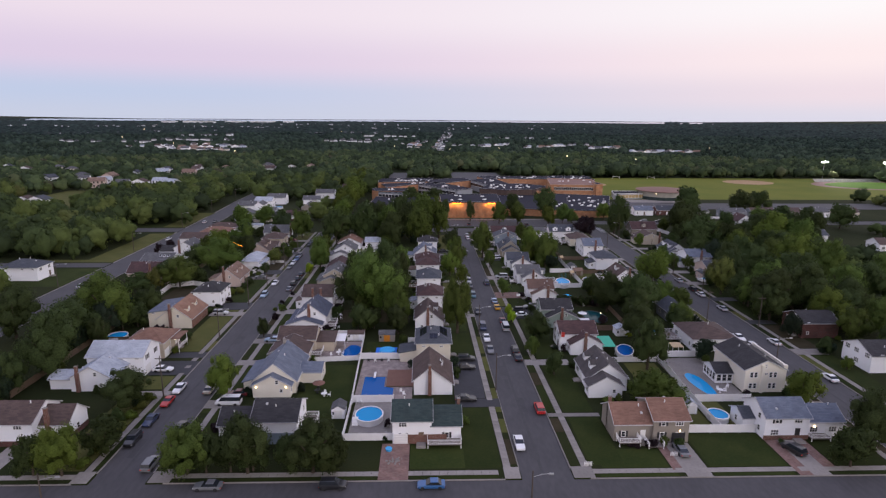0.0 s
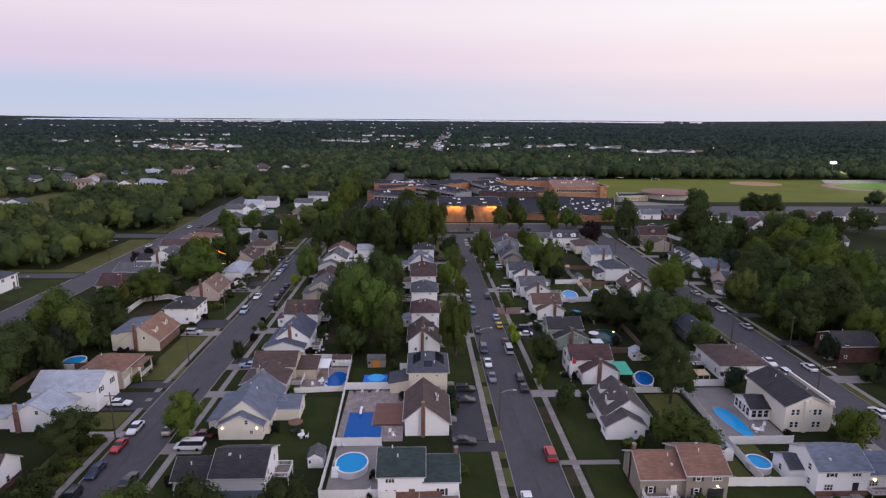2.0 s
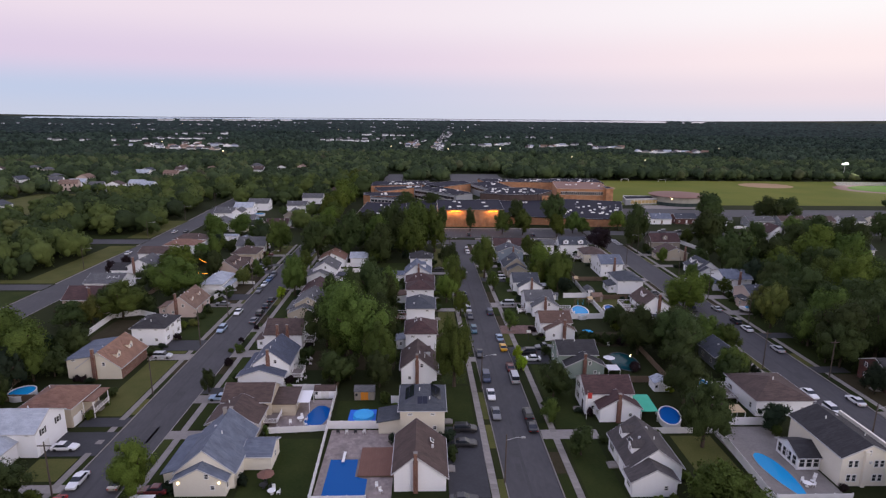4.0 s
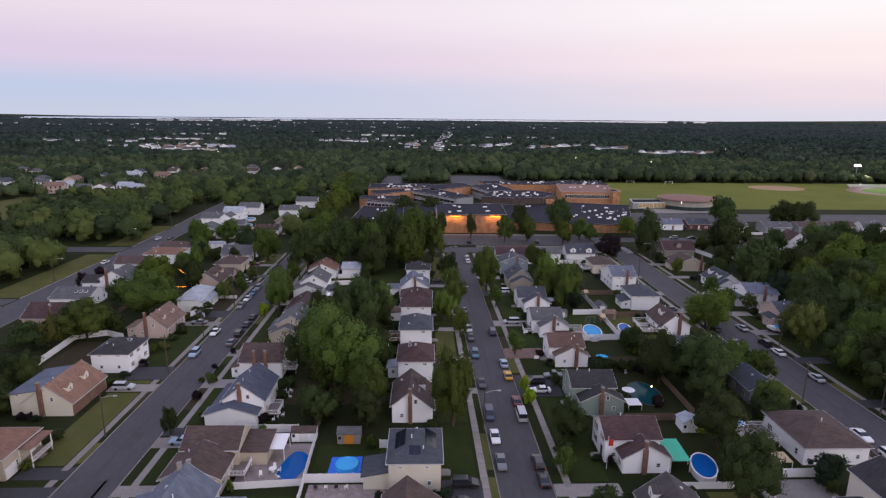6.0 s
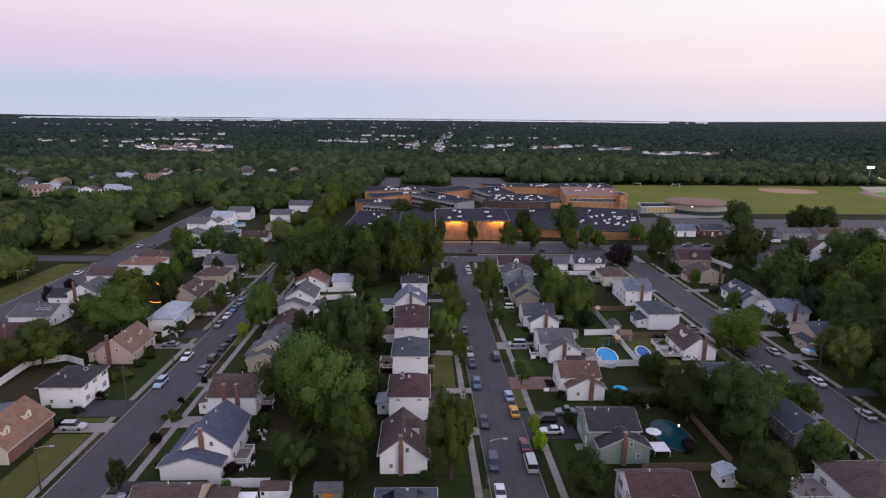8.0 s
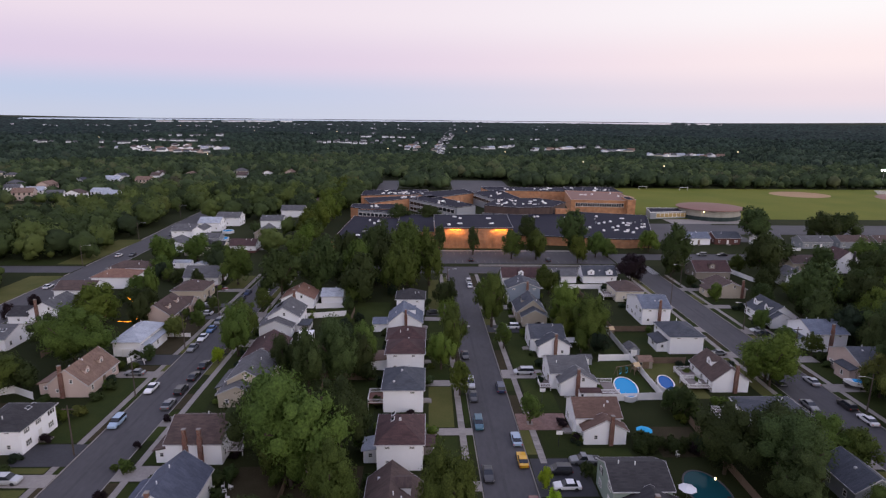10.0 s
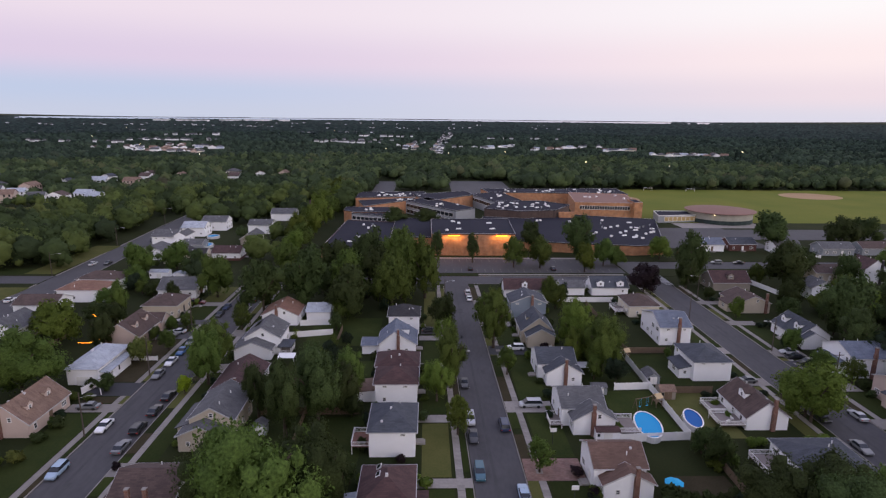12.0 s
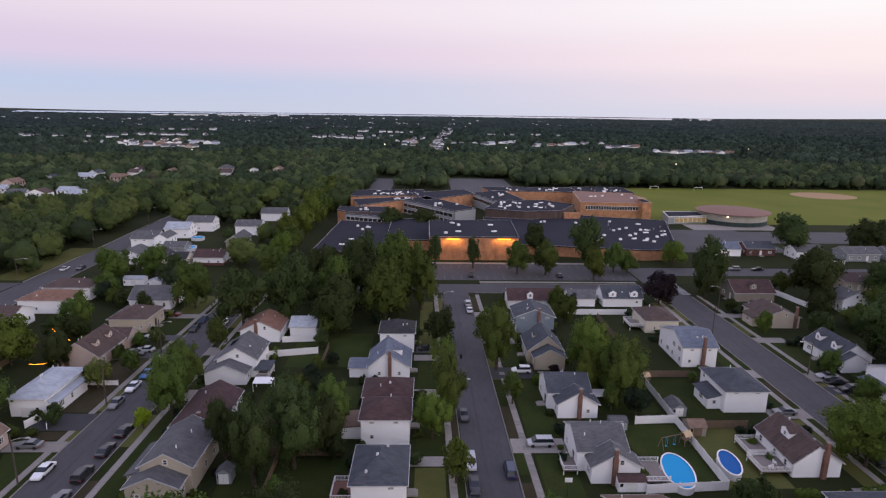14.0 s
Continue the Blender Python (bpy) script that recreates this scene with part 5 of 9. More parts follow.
h = house("white cape house with blue-grey roof, dormer and side sunroom", [
    B(-8.9, 0.6, 243.4, 253.4, 3.3, 3.3, "gy", ridge=0.42), B(-13.4, -8.9, 244.6, 250.0, 2.5, 0.8, "gx")], "white_wall", "roof_blue", "e",
    chimney=[(-3.9, 243.1, 7.3)], dormers=[(-1.2, 248.5, 4.4, 1, 3.2, 3.2)])
house("white two-storey house with dark grey hipped roof", [B(-7.4, 1.3, 259.2, 267.6, 5.3, 2.4, "hip")], "white_wall", "roof_dark", "e")

# ---- back to back with them, facing the west street
h = house("white house with navy-black roof behind street trees", [
    B(-37.2, -28.6, 98.6, 107.6, 4.8, 2.3, "gx"), B(-44.2, -37.2, 100.6, 107.2, 3.0, 2.1, "gx")], "white_wall", "roof_dark", "w")
porch(h, -28.6, -25.8, 103, 106.5, 1.6, 0, "sen")
part("lower_front", Solid().box(-37.1 - h.location.x, -28.7 - h.location.x, 98.52 - h.location.y, 98.6 - h.location.y, 0, 2.3), M["blue_wall"], h, "grey-blue lower front wall")
h = house("cream house with blue-grey cross-gabled roof and wall lamps", [
    B(-43.0, -33.4, 119.6, 133.4, 3.2, 4.0, "gy"), B(-42.6, -34.2, 117.6, 119.6, 2.9, 2.2, "gy"), B(-33.4, -28.6, 124.8, 130.6, 2.8, 1.2, "gx"),
    B(-45.4, -43.0, 120.4, 131.5, 2.4, 0.9, "shed_w", roof="roof_blue")], "ivory_wall", "roof_blue", "w", chimney=[(-38.6, 132.0, 8.2, "concrete")])
for lx in (-41.8, -35.2):
    part("wall_lamp", Solid().box(-0.09, 0.09, -0.14, 0, -0.14, 0.14), M["warm_lamp"], h, "lit wall lamp", (lx - h.location.x, 117.58 - h.location.y, 2.5))
h = house("beige ranch house with wide brown roof, chimney and patio wing", [
    B(-43.0, -33.2, 142.6, 150.2, 4.0, 2.2, "gx"), B(-43.6, -34.0, 135.4, 142.8, 3.0, 2.4, "gy"), B(-33.2, -28.6, 143.8, 149.4, 2.7, 0.8, "shed_s", roof="roof_brown")],
    "beige_wall", "roof_brown", "w", chimney=[(-38.6, 135.2, 6.6, "concrete")])
porch(h, -34.0, -31.2, 139.4, 143.6, 0.8, 0, "se")
part("wall_lamp", Solid().box(-0.09, 0.09, -0.14, 0, -0.14, 0.14), M["warm_lamp"], h, "lit wall lamp", (-34.6 - h.location.x, 135.38 - h.location.y, 2.4))
h = house("white cottage with blue slate roof, brick chimney and raised deck", [
    B(-41.8, -33.4, 160.0, 171.2, 4.2, 3.2, "gy"), B(-44.4, -34.2, 156.8, 160.0, 2.6, 1.6, "gy", roof="roof_navy"), B(-44.0, -41.8, 161.0, 170.0, 2.6, 0.8, "shed_w")],
    "white_wall", "roof_navy", "w", chimney=[(-38.2, 159.8, 8.0)])
porch(h, -33.4, -30.6, 160.2, 164.8, 0.9, 0, "sen", mat="trim")
h = house("white house with brown roof and twin brick chimneys", [
    B(-44.2, -34.4, 178.8, 189.2, 4.3, 2.6, "gx"), B(-46.4, -44.2, 179.5, 184.0, 2.5, 0.6, "shed_w")], "white_wall", "roof_brown", "w",
    chimney=[(-40.6, 178.5, 7.2), (-38.0, 178.5, 7.2)])
porch(h, -34.4, -31.6, 181.5, 186.0, 1.0, 0, "sen")
h = house("beige house with grey roof and gable lunette", [
    B(-41.4, -33.2, 202.8, 214.6, 4.8, 2.3, "gy"), B(-42.4, -34.2, 199.6, 202.8, 3.2, 1.8, "gy"), B(-44.0, -41.4, 203.5, 212.5, 2.6, 1.2, "shed_w")],
    "beige_wall", "roof_grey", "w")
house("low white house with dark maroon roof and brick chimney", [B(-43.2, -34.4, 218.0, 232.4, 2.9, 2.3, "gy")], "white_wall", "roof_maroon", "w", chimney=[(-37.6, 217.7, 6.0)])
h = house("white gabled house with pale grey roof and solar panels", [
    B(-43.8, -34.8, 244.6, 255.0, 4.6, 2.7, "gy"), B(-45.4, -36.2, 240.8, 244.6, 2.8, 1.9, "gy", roof="roof_grey"), B(-45.8, -43.8, 245.0, 253.0, 2.6, 0.9, "shed_w")],
    "white_wall", "roof_grey", "w", solar=[(-41.6, 250.5, 6.3, 1.6, 3.4, -31, "y")])
porch(h, -34.8, -31.6, 243.0, 248.0, 0.8, 2.6, "se", roof="roof_slate")
house("white cottage with reddish-brown roof", [B(-45.2, -34.8, 265.8, 276.0, 3.2, 2.5, "gy")], "white_wall", "roof_red", "w", chimney=[(-40.9, 265.6, 6.4)])
house("low white garage with pale roof behind trees", [B(-33.0, -26.0, 270.0, 278.0, 2.8, 1.6, "gx", roof="roof_white")], "white_wall", "roof_white", "w")

# ---------------------------------------------------------------- west side of the west street
house("white house with brown roof, brick base and end chimney", [
    B(-88.0, -78.2, 98.6, 107.4, 4.8, 2.4, "gx"), B(-78.2, -72.8, 100.6, 107.0, 3.6, 2.4, "gx")], "white_wall", "roof_brown", "s", chimney=[(-76.4, 100.3, 7.0)], base="red_wall")
h = house("white two-storey house with pale grey roof and front wing", [
    B(-85.2, -71.9, 129.2, 138.0, 5.0, 2.4, "gx"), B(-84.6, -75.4, 121.2, 129.2, 3.4, 2.6, "gy"), B(-90.0, -84.6, 122.4, 127.4, 2.6, 1.1, "gx")],
    "white_wall", "roof_white", "e", chimney=[(-82.8, 121.0, 6.2)])
garage(h, -71.85, 131.2, 1)
h = house("beige house with terracotta-brown hipped roof and lit porch", [B(-81.6, -71.7, 139.6, 149.4, 4.3, 2.5, "hip")], "beige_wall", "roof_red", "e")
porch(h, -71.7, -69.4, 143.4, 149.0, 1.1, 3.8, "e", roof="roof_red")
part("wall_lamp", Solid().box(0, 0.14, -0.09, 0.09, -0.14, 0.14), M["warm_lamp"], h, "lit porch lamp", (4.96, 1.6, 2.6))
garage(h, -71.65, 141.2, 1)
h = house("cream cape house with terracotta roof, dormers and brick front", [
    B(-83.2, -73.2, 161.6, 174.4, 3.0, 3.7, "gy"), B(-85.8, -78.6, 162.0, 174.0, 4.6, 1.2, "shed_w", roof="roof_blue", wall="cream_wall")],
    "cream_wall", "roof_terracotta", "e", chimney=[(-79.2, 161.3, 7.6)], dormers=[(-74.9, 164.6, 3.9, 1, 1.8, 2.4), (-74.9, 170.4, 3.9, 1, 1.8, 2.4)])
part("brick_front", Solid().box(4.98, 5.08, -6.2, 6.2, 0, 2.6), M["brick"], h, "red brick front wall", )
h = house("white two-storey house with black roof beside asphalt drive", [B(-80.6, -71.8, 182.2, 192.4, 4.9, 2.2, "hip")], "white_wall", "roof_dark", "e", skylights=[(-74.2, 188.5, 6.1, 25, "y"), (-74.2, 190, 6.0, 25, "y")])
h = house("pink cape house with tan roof, dormers and brick chimney", [B(-81.2, -72.6, 204.6, 217.4, 3.0, 3.6, "gy"), B(-84.0, -81.2, 206, 212, 2.5, 0.8, "shed_w")], "pink_wall", "roof_tan", "e",
          chimney=[(-78.0, 204.3, 7.6)], dormers=[(-74.2, 208.0, 3.8, 1, 1.8, 2.4), (-74.2, 213.6, 3.8, 1, 1.8, 2.4)])
h = house("white two-storey house with pale roof and garage below", [B(-78.8, -71.8, 227.0, 241.0, 4.0, 2.0, "hip"), B(-71.8, -70.2, 228.0, 238.6, 2.5, 0.5, "shed_e")], "white_wall", "roof_white", "e")
garage(h, -75.2, 226.75, 0)
h = house("pinkish cape house with brown roof, dormers and chimney", [B(-83.0, -73.2, 249.0, 261.4, 3.2, 3.4, "gy"), B(-78, -72.6, 261.4, 267.0, 2.8, 1.8, "gx")], "pink_wall", "roof_brown", "e",
          chimney=[(-80.6, 248.7, 7.4)], dormers=[(-75.0, 252.5, 4.0, 1, 1.8, 2.4), (-75.0, 258.2, 4.0, 1, 1.8, 2.4)])
house("beige house with grey-brown hipped roof", [B(-83.0, -72.8, 272.2, 283.0, 4.0, 2.4, "hip")], "beige_wall", "roof_brown", "e")
house("white house with grey roof and brown gable trim", [B(-87.2, -74.6, 291.6, 301.8, 3.2, 3.0, "gx")], "white_wall", "roof_grey", "s", chimney=[(-74.4, 296.0, 7.2)])
house("white house with dark red roof among trees", [B(-88.0, -76.2, 344.0, 353.0, 3.4, 2.2, "gx")], "white_wall", "roof_maroon", "e", base="red_wall")
house("tan cottage with grey roof among trees", [B(-85.0, -78.0, 373.0, 388.0, 3.4, 2.4, "gy")], "tan_wall", "roof_grey", "e")
house("white house with grey roof among trees", [B(-90, -78.0, 402.0, 412.0, 4.6, 2.2, "gx")], "white_wall", "roof_grey", "e")
house("pink house with maroon roof among trees", [B(-72, -58.0, 470.0, 482.0, 4.6, 2.6, "gx")], "pink_wall", "roof_maroon", "e")
house("pale house with grey roof among trees", [B(-88, -74.0, 440.0, 450.0, 4.4, 2.4, "gx")], "white_wall", "roof_grey", "e")

# ---------------------------------------------------------------- east side of the main road
house("white house with terracotta hipped roof by the main road", [B(-118.0, -103.4, 287.4, 297.4, 4.2, 2.0, "hip")], "white_wall", "roof_red", "w")
house("white house with brown roof by the main road", [B(-119.0, -104.0, 300.4, 309.0, 4.2, 2.0, "hip")], "white_wall", "roof_brown", "w")
house("white house with brown gabled roof by the main road", [B(-122.0, -109.4, 272.6, 281.6, 4.0, 2.0, "gx")], "white_wall", "roof_brown", "w")
house("white cross-gabled house with grey roof and brick chimney", [B(-115.6, -106.4, 250.6, 262.0, 4.2, 2.6, "gy"), B(-121.6, -115.6, 250.2, 257.0, 2.9, 1.9, "gx", roof="roof_dark")], "white_wall", "roof_grey", "w", chimney=[(-113.0, 250.3, 7.8)])
house("pinkish house with maroon roof and chimney", [B(-117.0, -105.0, 212.0, 222.0, 3.4, 3.0, "gx"), B(-106.0, -100.5, 208.0, 217.0, 2.8, 2.2, "gy")], "pink_wall", "roof_maroon", "w", chimney=[(-108.0, 211.7, 7.2)])
house("white house with low grey roof and a row of skylights", [B(-120.6, -108.4, 230.4, 241.6, 3.4, 2.1, "gx")], "white_wall", "roof_grey", "w", skylights=[(-113.6, 233.4, 4.75, 20, "x"), (-112.0, 233.4, 4.75, 20, "x"), (-110.4, 233.4, 4.75, 20, "x")])
house("cream house with dark roof and gabled wing", [B(-106.0, -97.4, 338.4, 349.0, 4.6, 2.2, "gy"), B(-97.4, -89.6, 341.0, 348.6, 3.4, 1.9, "gx")], "cream_wall", "roof_dark", "w")
house("white house with pale grey gabled roof", [B(-119.5, -108.5, 345.0, 356.0, 3.6, 2.2, "gy")], "white_wall", "roof_grey", "w")
house("tall white house with grey roof", [B(-124.0, -113.0, 368.0, 378.0, 5.4, 2.4, "gx"), B(-113.0, -107.6, 366.0, 376.0, 6.2, 1.6, "gy")], "white_wall", "roof_grey", "w")
house("white house with pale roof and brick front", [B(-121.0, -109.6, 394.0, 404.0, 4.6, 2.4, "gx")], "white_wall", "roof_white", "w")
house("grey-roofed house with white trim", [B(-108.0, -99.0, 362.0, 370.0, 3.0, 1.8, "gx")], "grey_wall", "roof_grey", "w")
house("white house with grey roof and long porch", [B(-117.0, -104.0, 410.0, 420.0, 4.8, 2.4, "gx")], "white_wall", "roof_grey", "w")
house("white two-storey house with slate roof beyond the main road", [B(-164.5, -150.6, 212.6, 222.4, 5.2, 2.4, "hip")], "white_wall", "roof_slate", "e")
house("white house with grey roof and gable by the woods", [B(-184.0, -172.0, 204.0, 214.0, 4.6, 2.4, "gx")], "white_wall", "roof_grey", "e")

# ---------------------------------------------------------------- east side of the middle street
h = house("taupe split-level house with terracotta roof and white porch", [
    B(32.8, 40.2, 98.4, 106.4, 3.8, 2.4, "gx"), B(40.2, 47.2, 97.8, 106.8, 4.8, 2.2, "gx")], "tan_wall", "roof_red", "s", chimney=[(33.2, 103.4, 7.0)])
porch(h, 33.2, 37.4, 96.2, 98.4, 0.9, 0, "sew")
porch(h, 38.6, 41.6, 95.4, 97.8, 0.5, 0, "ew")
garage(h, 45.2, 97.75, 0, 2.6, "dark_metal")
part("wall_lamp", Solid().box(-0.09, 0.09, -0.14, 0, -0.1, 0.1), M["warm_lamp"], h, "lit garage lamp", (45.4 - h.location.x, 97.78 - h.location.y, 2.5))
house("white cape house with dark brown roof and dormers", [
    B(33.4, 42.6, 119.6, 130.6, 3.2, 3.4, "gy"), B(32.8, 40.4, 116.2, 119.6, 2.9, 2.1, "gy")], "white_wall", "roof_umber", "w",
    dormers=[(34.6, 123.0, 3.9, 3, 1.8, 2.4), (34.6, 128.0, 3.9, 3, 1.8, 2.4)], skylights=[(35.4, 125.5, 4.9, -36, "y")])
h = house("white house with maroon roof and brick chimney", [
    B(32.4, 42.4, 143.6, 151.6, 4.8, 2.2, "gx"), B(34.6, 43.0, 140.2, 143.8, 3.0, 2.4, "gy")], "white_wall", "roof_maroon", "w", chimney=[(38.4, 140.0, 6.4)])
house("sage-green house with dark grey roof and chimney", [
    B(31.4, 40.8, 164.0, 172.6, 4.8, 2.0, "gx"), B(32.6, 41.6, 160.6, 164.0, 3.2, 2.2, "gy")], "sage_wall", "roof_dark", "w", chimney=[(36.8, 160.4, 6.4)])
house("white house with tan-brown roof and wide chimney", [B(31.4, 40.2, 187.2, 195.4, 4.4, 2.1, "gx"), B(32.4, 40.6, 184.6, 187.2, 3.0, 2.1, "gy")], "white_wall", "roof_russet", "w", chimney=[(37.6, 184.3, 6.2)])
h = house("white house with grey roof and forward gable", [
    B(30.8, 39.6, 208.2, 217.6, 4.0, 2.2, "gx"), B(32.4, 40.6, 204.6, 208.4, 3.2, 2.4, "gy")], "white_wall", "roof_grey", "w", chimney=[(36.2, 204.3, 6.6)])
porch(h, 28.2, 30.8, 207.0, 211.0, 0.9, 0, "wsn")
porch(h, 40.6, 45.4, 203.4, 209.0, 1.2, 0, "sn")
house("white house with slate roof and forward gable", [B(30.0, 39.0, 229.6, 239.0, 4.0, 2.2, "gx"), B(31.4, 39.6, 226.0, 229.8, 3.2, 2.4, "gy")], "white_wall", "roof_slate", "w", chimney=[(35.8, 225.8, 6.6)])
house("tan gabled house with slate roof and dormer", [B(29.8, 38.4, 252.4, 262.4, 3.6, 3.6, "gy", ridge=0.55), B(30.8, 38.2, 248.8, 252.6, 3.2, 2.0, "gy")], "beige_wall", "roof_slate", "w",
      dormers=[(31.6, 257.5, 4.4, 3, 2.2, 2.6)])
h = house("blue-grey house with slate roof and raised deck", [B(29.6, 40.6, 272.8, 282.0, 4.8, 2.2, "gy")], "blue_wall", "roof_slate", "w", chimney=[(36.2, 272.5, 7.4)])
porch(h, 27.0, 29.6, 271.0, 275.0, 2.0, 0, "wsn")
house("long white house with dark brown roof and one dormer", [B(30.4, 47.2, 293.4, 301.4, 3.0, 2.6, "gx")], "white_wall", "roof_maroon", "n", dormers=[(37.4, 293.6, 3.4, 0, 1.8, 2.6)])

# ---- back to back with them, facing the east street
h = house("white split-level house with slate roof and lit entrance", [
    B(62.6, 71.4, 98.4, 106.4, 4.8, 2.2, "gx"), B(71.4, 79.0, 99.4, 106.0, 3.4, 2.0, "gx"), B(60.2, 62.6, 102.0, 106.8, 2.8, 1.2, "gx", roof="roof_slate")],
    "white_wall", "roof_blue", "s", base="")
part("brick_base", Solid().box(-4.5, 4.5, -4.1, -3.96, 0, 0.9), M["brick"], h, "dark red brick lower front")
porch(h, 71.6, 75.6, 97.4, 99.4, 0.7, 0, "sew")
for lx, ly in ((73.2, 99.36), (62.9, 101.96)):
    part("wall_lamp", Solid().box(-0.12, 0.12, -0.14, 0, -0.16, 0.16), M["warm_lamp"], h, "bright lit wall lamp", (lx - h.location.x, ly - h.location.y, 2.2))
h = house("tall cream stucco house with black hipped roof and sunroom", [
    B(69.4, 78.8, 118.4, 132.6, 5.6, 2.2, "gy"), B(65.2, 69.4, 123.2, 129.4, 2.6, 1.4, "gx", wall="white_wall", roof="roof_dark")], "ivory_wall", "roof_dark", "n", win_gap=30)
for k in range(4):
    window(h, 65.2 - h.location.x, 124.1 + k * 1.45 - h.location.y, 0.5, 3, 1.2, 1.9)
for k in range(3):
    window(h, 66.0 + k * 1.3 - h.location.x, 123.2 - h.location.y, 0.5, 0, 1.15, 1.9)
for wx in (70.9, 71.9, 75.4, 76.4):
    for wz in (0.9, 3.6):
        window(h, wx - h.location.x, 118.4 - h.location.y, wz, 0, 0.85, 1.4)
for px, py in ((73.4, 118.25), (78.6, 118.6)):
    part("pilaster", Solid().box(-0.35, 0.35, -0.25, 0.25, 0, 6.4).box(-0.45, 0.45, -0.35, 0.35, 6.4, 6.7), M["ivory_wall"], h, "", (px - h.location.x, py - h.location.y, 0))
part("parapet", Solid().box(4.6, 5.0, -7.2, 7.2, 5.5, 6.5), M["ivory_wall"], h)
h = house("beige ranch house with brown hipped roof", [B(68.4, 80.4, 142.2, 155.2, 3.6, 2.3, "hip")], "white_wall", "roof_brown", "e")
porch(h, 61.0, 67.8, 148.0, 154.0, 1.2, 0, "swn")
house("low house with slate-blue roof under large trees", [B(71.0, 78.0, 165.0, 174.0, 3.4, 2.3, "gy")], "grey_wall", "roof_slate", "e")
h = house("white ranch house with slate-grey hipped roof and deck", [B(67.4, 79.6, 184.6, 197.4, 3.2, 2.0, "hip")], "white_wall", "roof_slate", "e")
porch(h, 62.6, 67.4, 190.0, 196.0, 1.0, 0, "swn")
h = house("white cape house with brown roof, dormer and chimney", [B(67.8, 76.2, 206.0, 217.6, 2.9, 3.0, "gy", ridge=0.45)], "white_wall", "roof_brown", "e", chimney=[(73.0, 205.7, 6.9)],
          dormers=[(69.5, 212.0, 4.0, 3, 2.4, 2.4)])
porch(h, 62.4, 67.8, 206.2, 211.0, 1.0, 0, "swn", mat="trim")
porch(h, 63.4, 67.8, 212.0, 217.0, 0.6, 0, "swn", mat="trim")
h = house("white two-storey house with slate roof and sunroom", [B(67.0, 76.0, 228.2, 239.4, 4.9, 2.1, "hip"), B(64.2, 67.0, 229.8, 236.0, 2.4, 0.9, "shed_w", roof="roof_slate")], "white_wall", "roof_slate", "e")
house("tall white house with blue-grey roof and brick chimney", [B(67.6, 76.2, 250.4, 264.6, 5.3, 2.4, "gx", ridge=0.4)], "white_wall", "roof_blue", "e", chimney=[(72.8, 250.1, 8.0)])
h = house("cream house with brown hipped roof", [B(67.0, 76.4, 273.0, 284.0, 3.8, 2.3, "hip")], "cream_wall", "roof_brown", "e")
porch(h, 63.2, 67.0, 275.0, 281.0, 1.2, 0, "swn")
house("white cape house with grey roof and two large dormers", [B(61.6, 74.4, 295.8, 304.4, 3.0, 2.8, "gx")], "white_wall", "roof_slate", "n", dormers=[(64.6, 296.0, 3.1, 0, 2.4, 3.2), (71.6, 296.0, 3.1, 0, 2.4, 3.2)])
house("white ranch house with pale roof on the north street", [B(50.6, 59.0, 296.0, 303.0, 2.8, 1.8, "gx")], "white_wall", "roof_grey", "n")

# ---------------------------------------------------------------- east side of the east street
house("white two-storey house with dark roof behind trees", [B(106.6, 116.0, 128.0, 138.0, 4.6, 2.2, "gx")], "white_wall", "roof_dark", "w", door=False)
house("dark red shingled house with dark roof", [B(104.4, 115.0, 151.4, 161.0, 4.6, 2.2, "gx")], "red_wall", "roof_dark", "w")
house("beige house with slate roof and stone front", [B(105.2, 115.6, 210.0, 221.4, 4.8, 2.3, "gx"), B(103.4, 105.2, 211, 216, 3.0, 0.8, "shed_w")], "pink_wall", "roof_slate", "w")
house("white two-storey house with blue-grey roof and chimney", [B(106.2, 116.0, 229.4, 240.4, 5.2, 2.2, "gx"), B(103.8, 106.2, 232, 239, 2.6, 0.8, "shed_w")], "white_wall", "roof_blue", "w", chimney=[(111.4, 229.1, 8.0)])
h = house("white cape house with slate roof and two dormers", [B(105.6, 114.8, 249.4, 261.6, 3.0, 3.2, "gy"), B(105.4, 112.2, 247.2, 249.4, 2.8, 1.9, "gy")], "white_wall", "roof_slate", "w",
          dormers=[(106.9, 252.5, 3.9, 3, 2.0, 2.6), (106.9, 258.5, 3.9, 3, 2.0, 2.6)])
house("brown-roofed house with white gables among trees", [B(103.4, 114.2, 277.0, 288.0, 3.4, 2.2, "gy"), B(101.0, 103.4, 278.5, 284, 2.6, 0.9, "shed_w")], "beige_wall", "roof_brown", "w", chimney=[(112.8, 276.8, 6.6)])
house("taupe cape house with dark maroon roof and dormer", [B(107.6, 121.4, 301.6, 311.0, 3.2, 3.2, "gx")], "tan_wall", "roof_maroon", "w", dormers=[(114.4, 302.6, 3.9, 0, 2.2, 3.0)])
house("white house with slate roof behind trees", [B(124.0, 134.0, 218.0, 228.0, 4.0, 2.2, "gx")], "white_wall", "roof_brown", "w")
house("low white house with dark red roof", [B(131.0, 146.0, 227.0, 237.0, 3.0, 2.0, "gx")], "white_wall", "roof_maroon", "w")
house("white house with grey roof deep in the yard trees", [B(123.0, 131.0, 186.0, 193.0, 3.0, 2.0, "gx")], "white_wall", "roof_dark", "w")
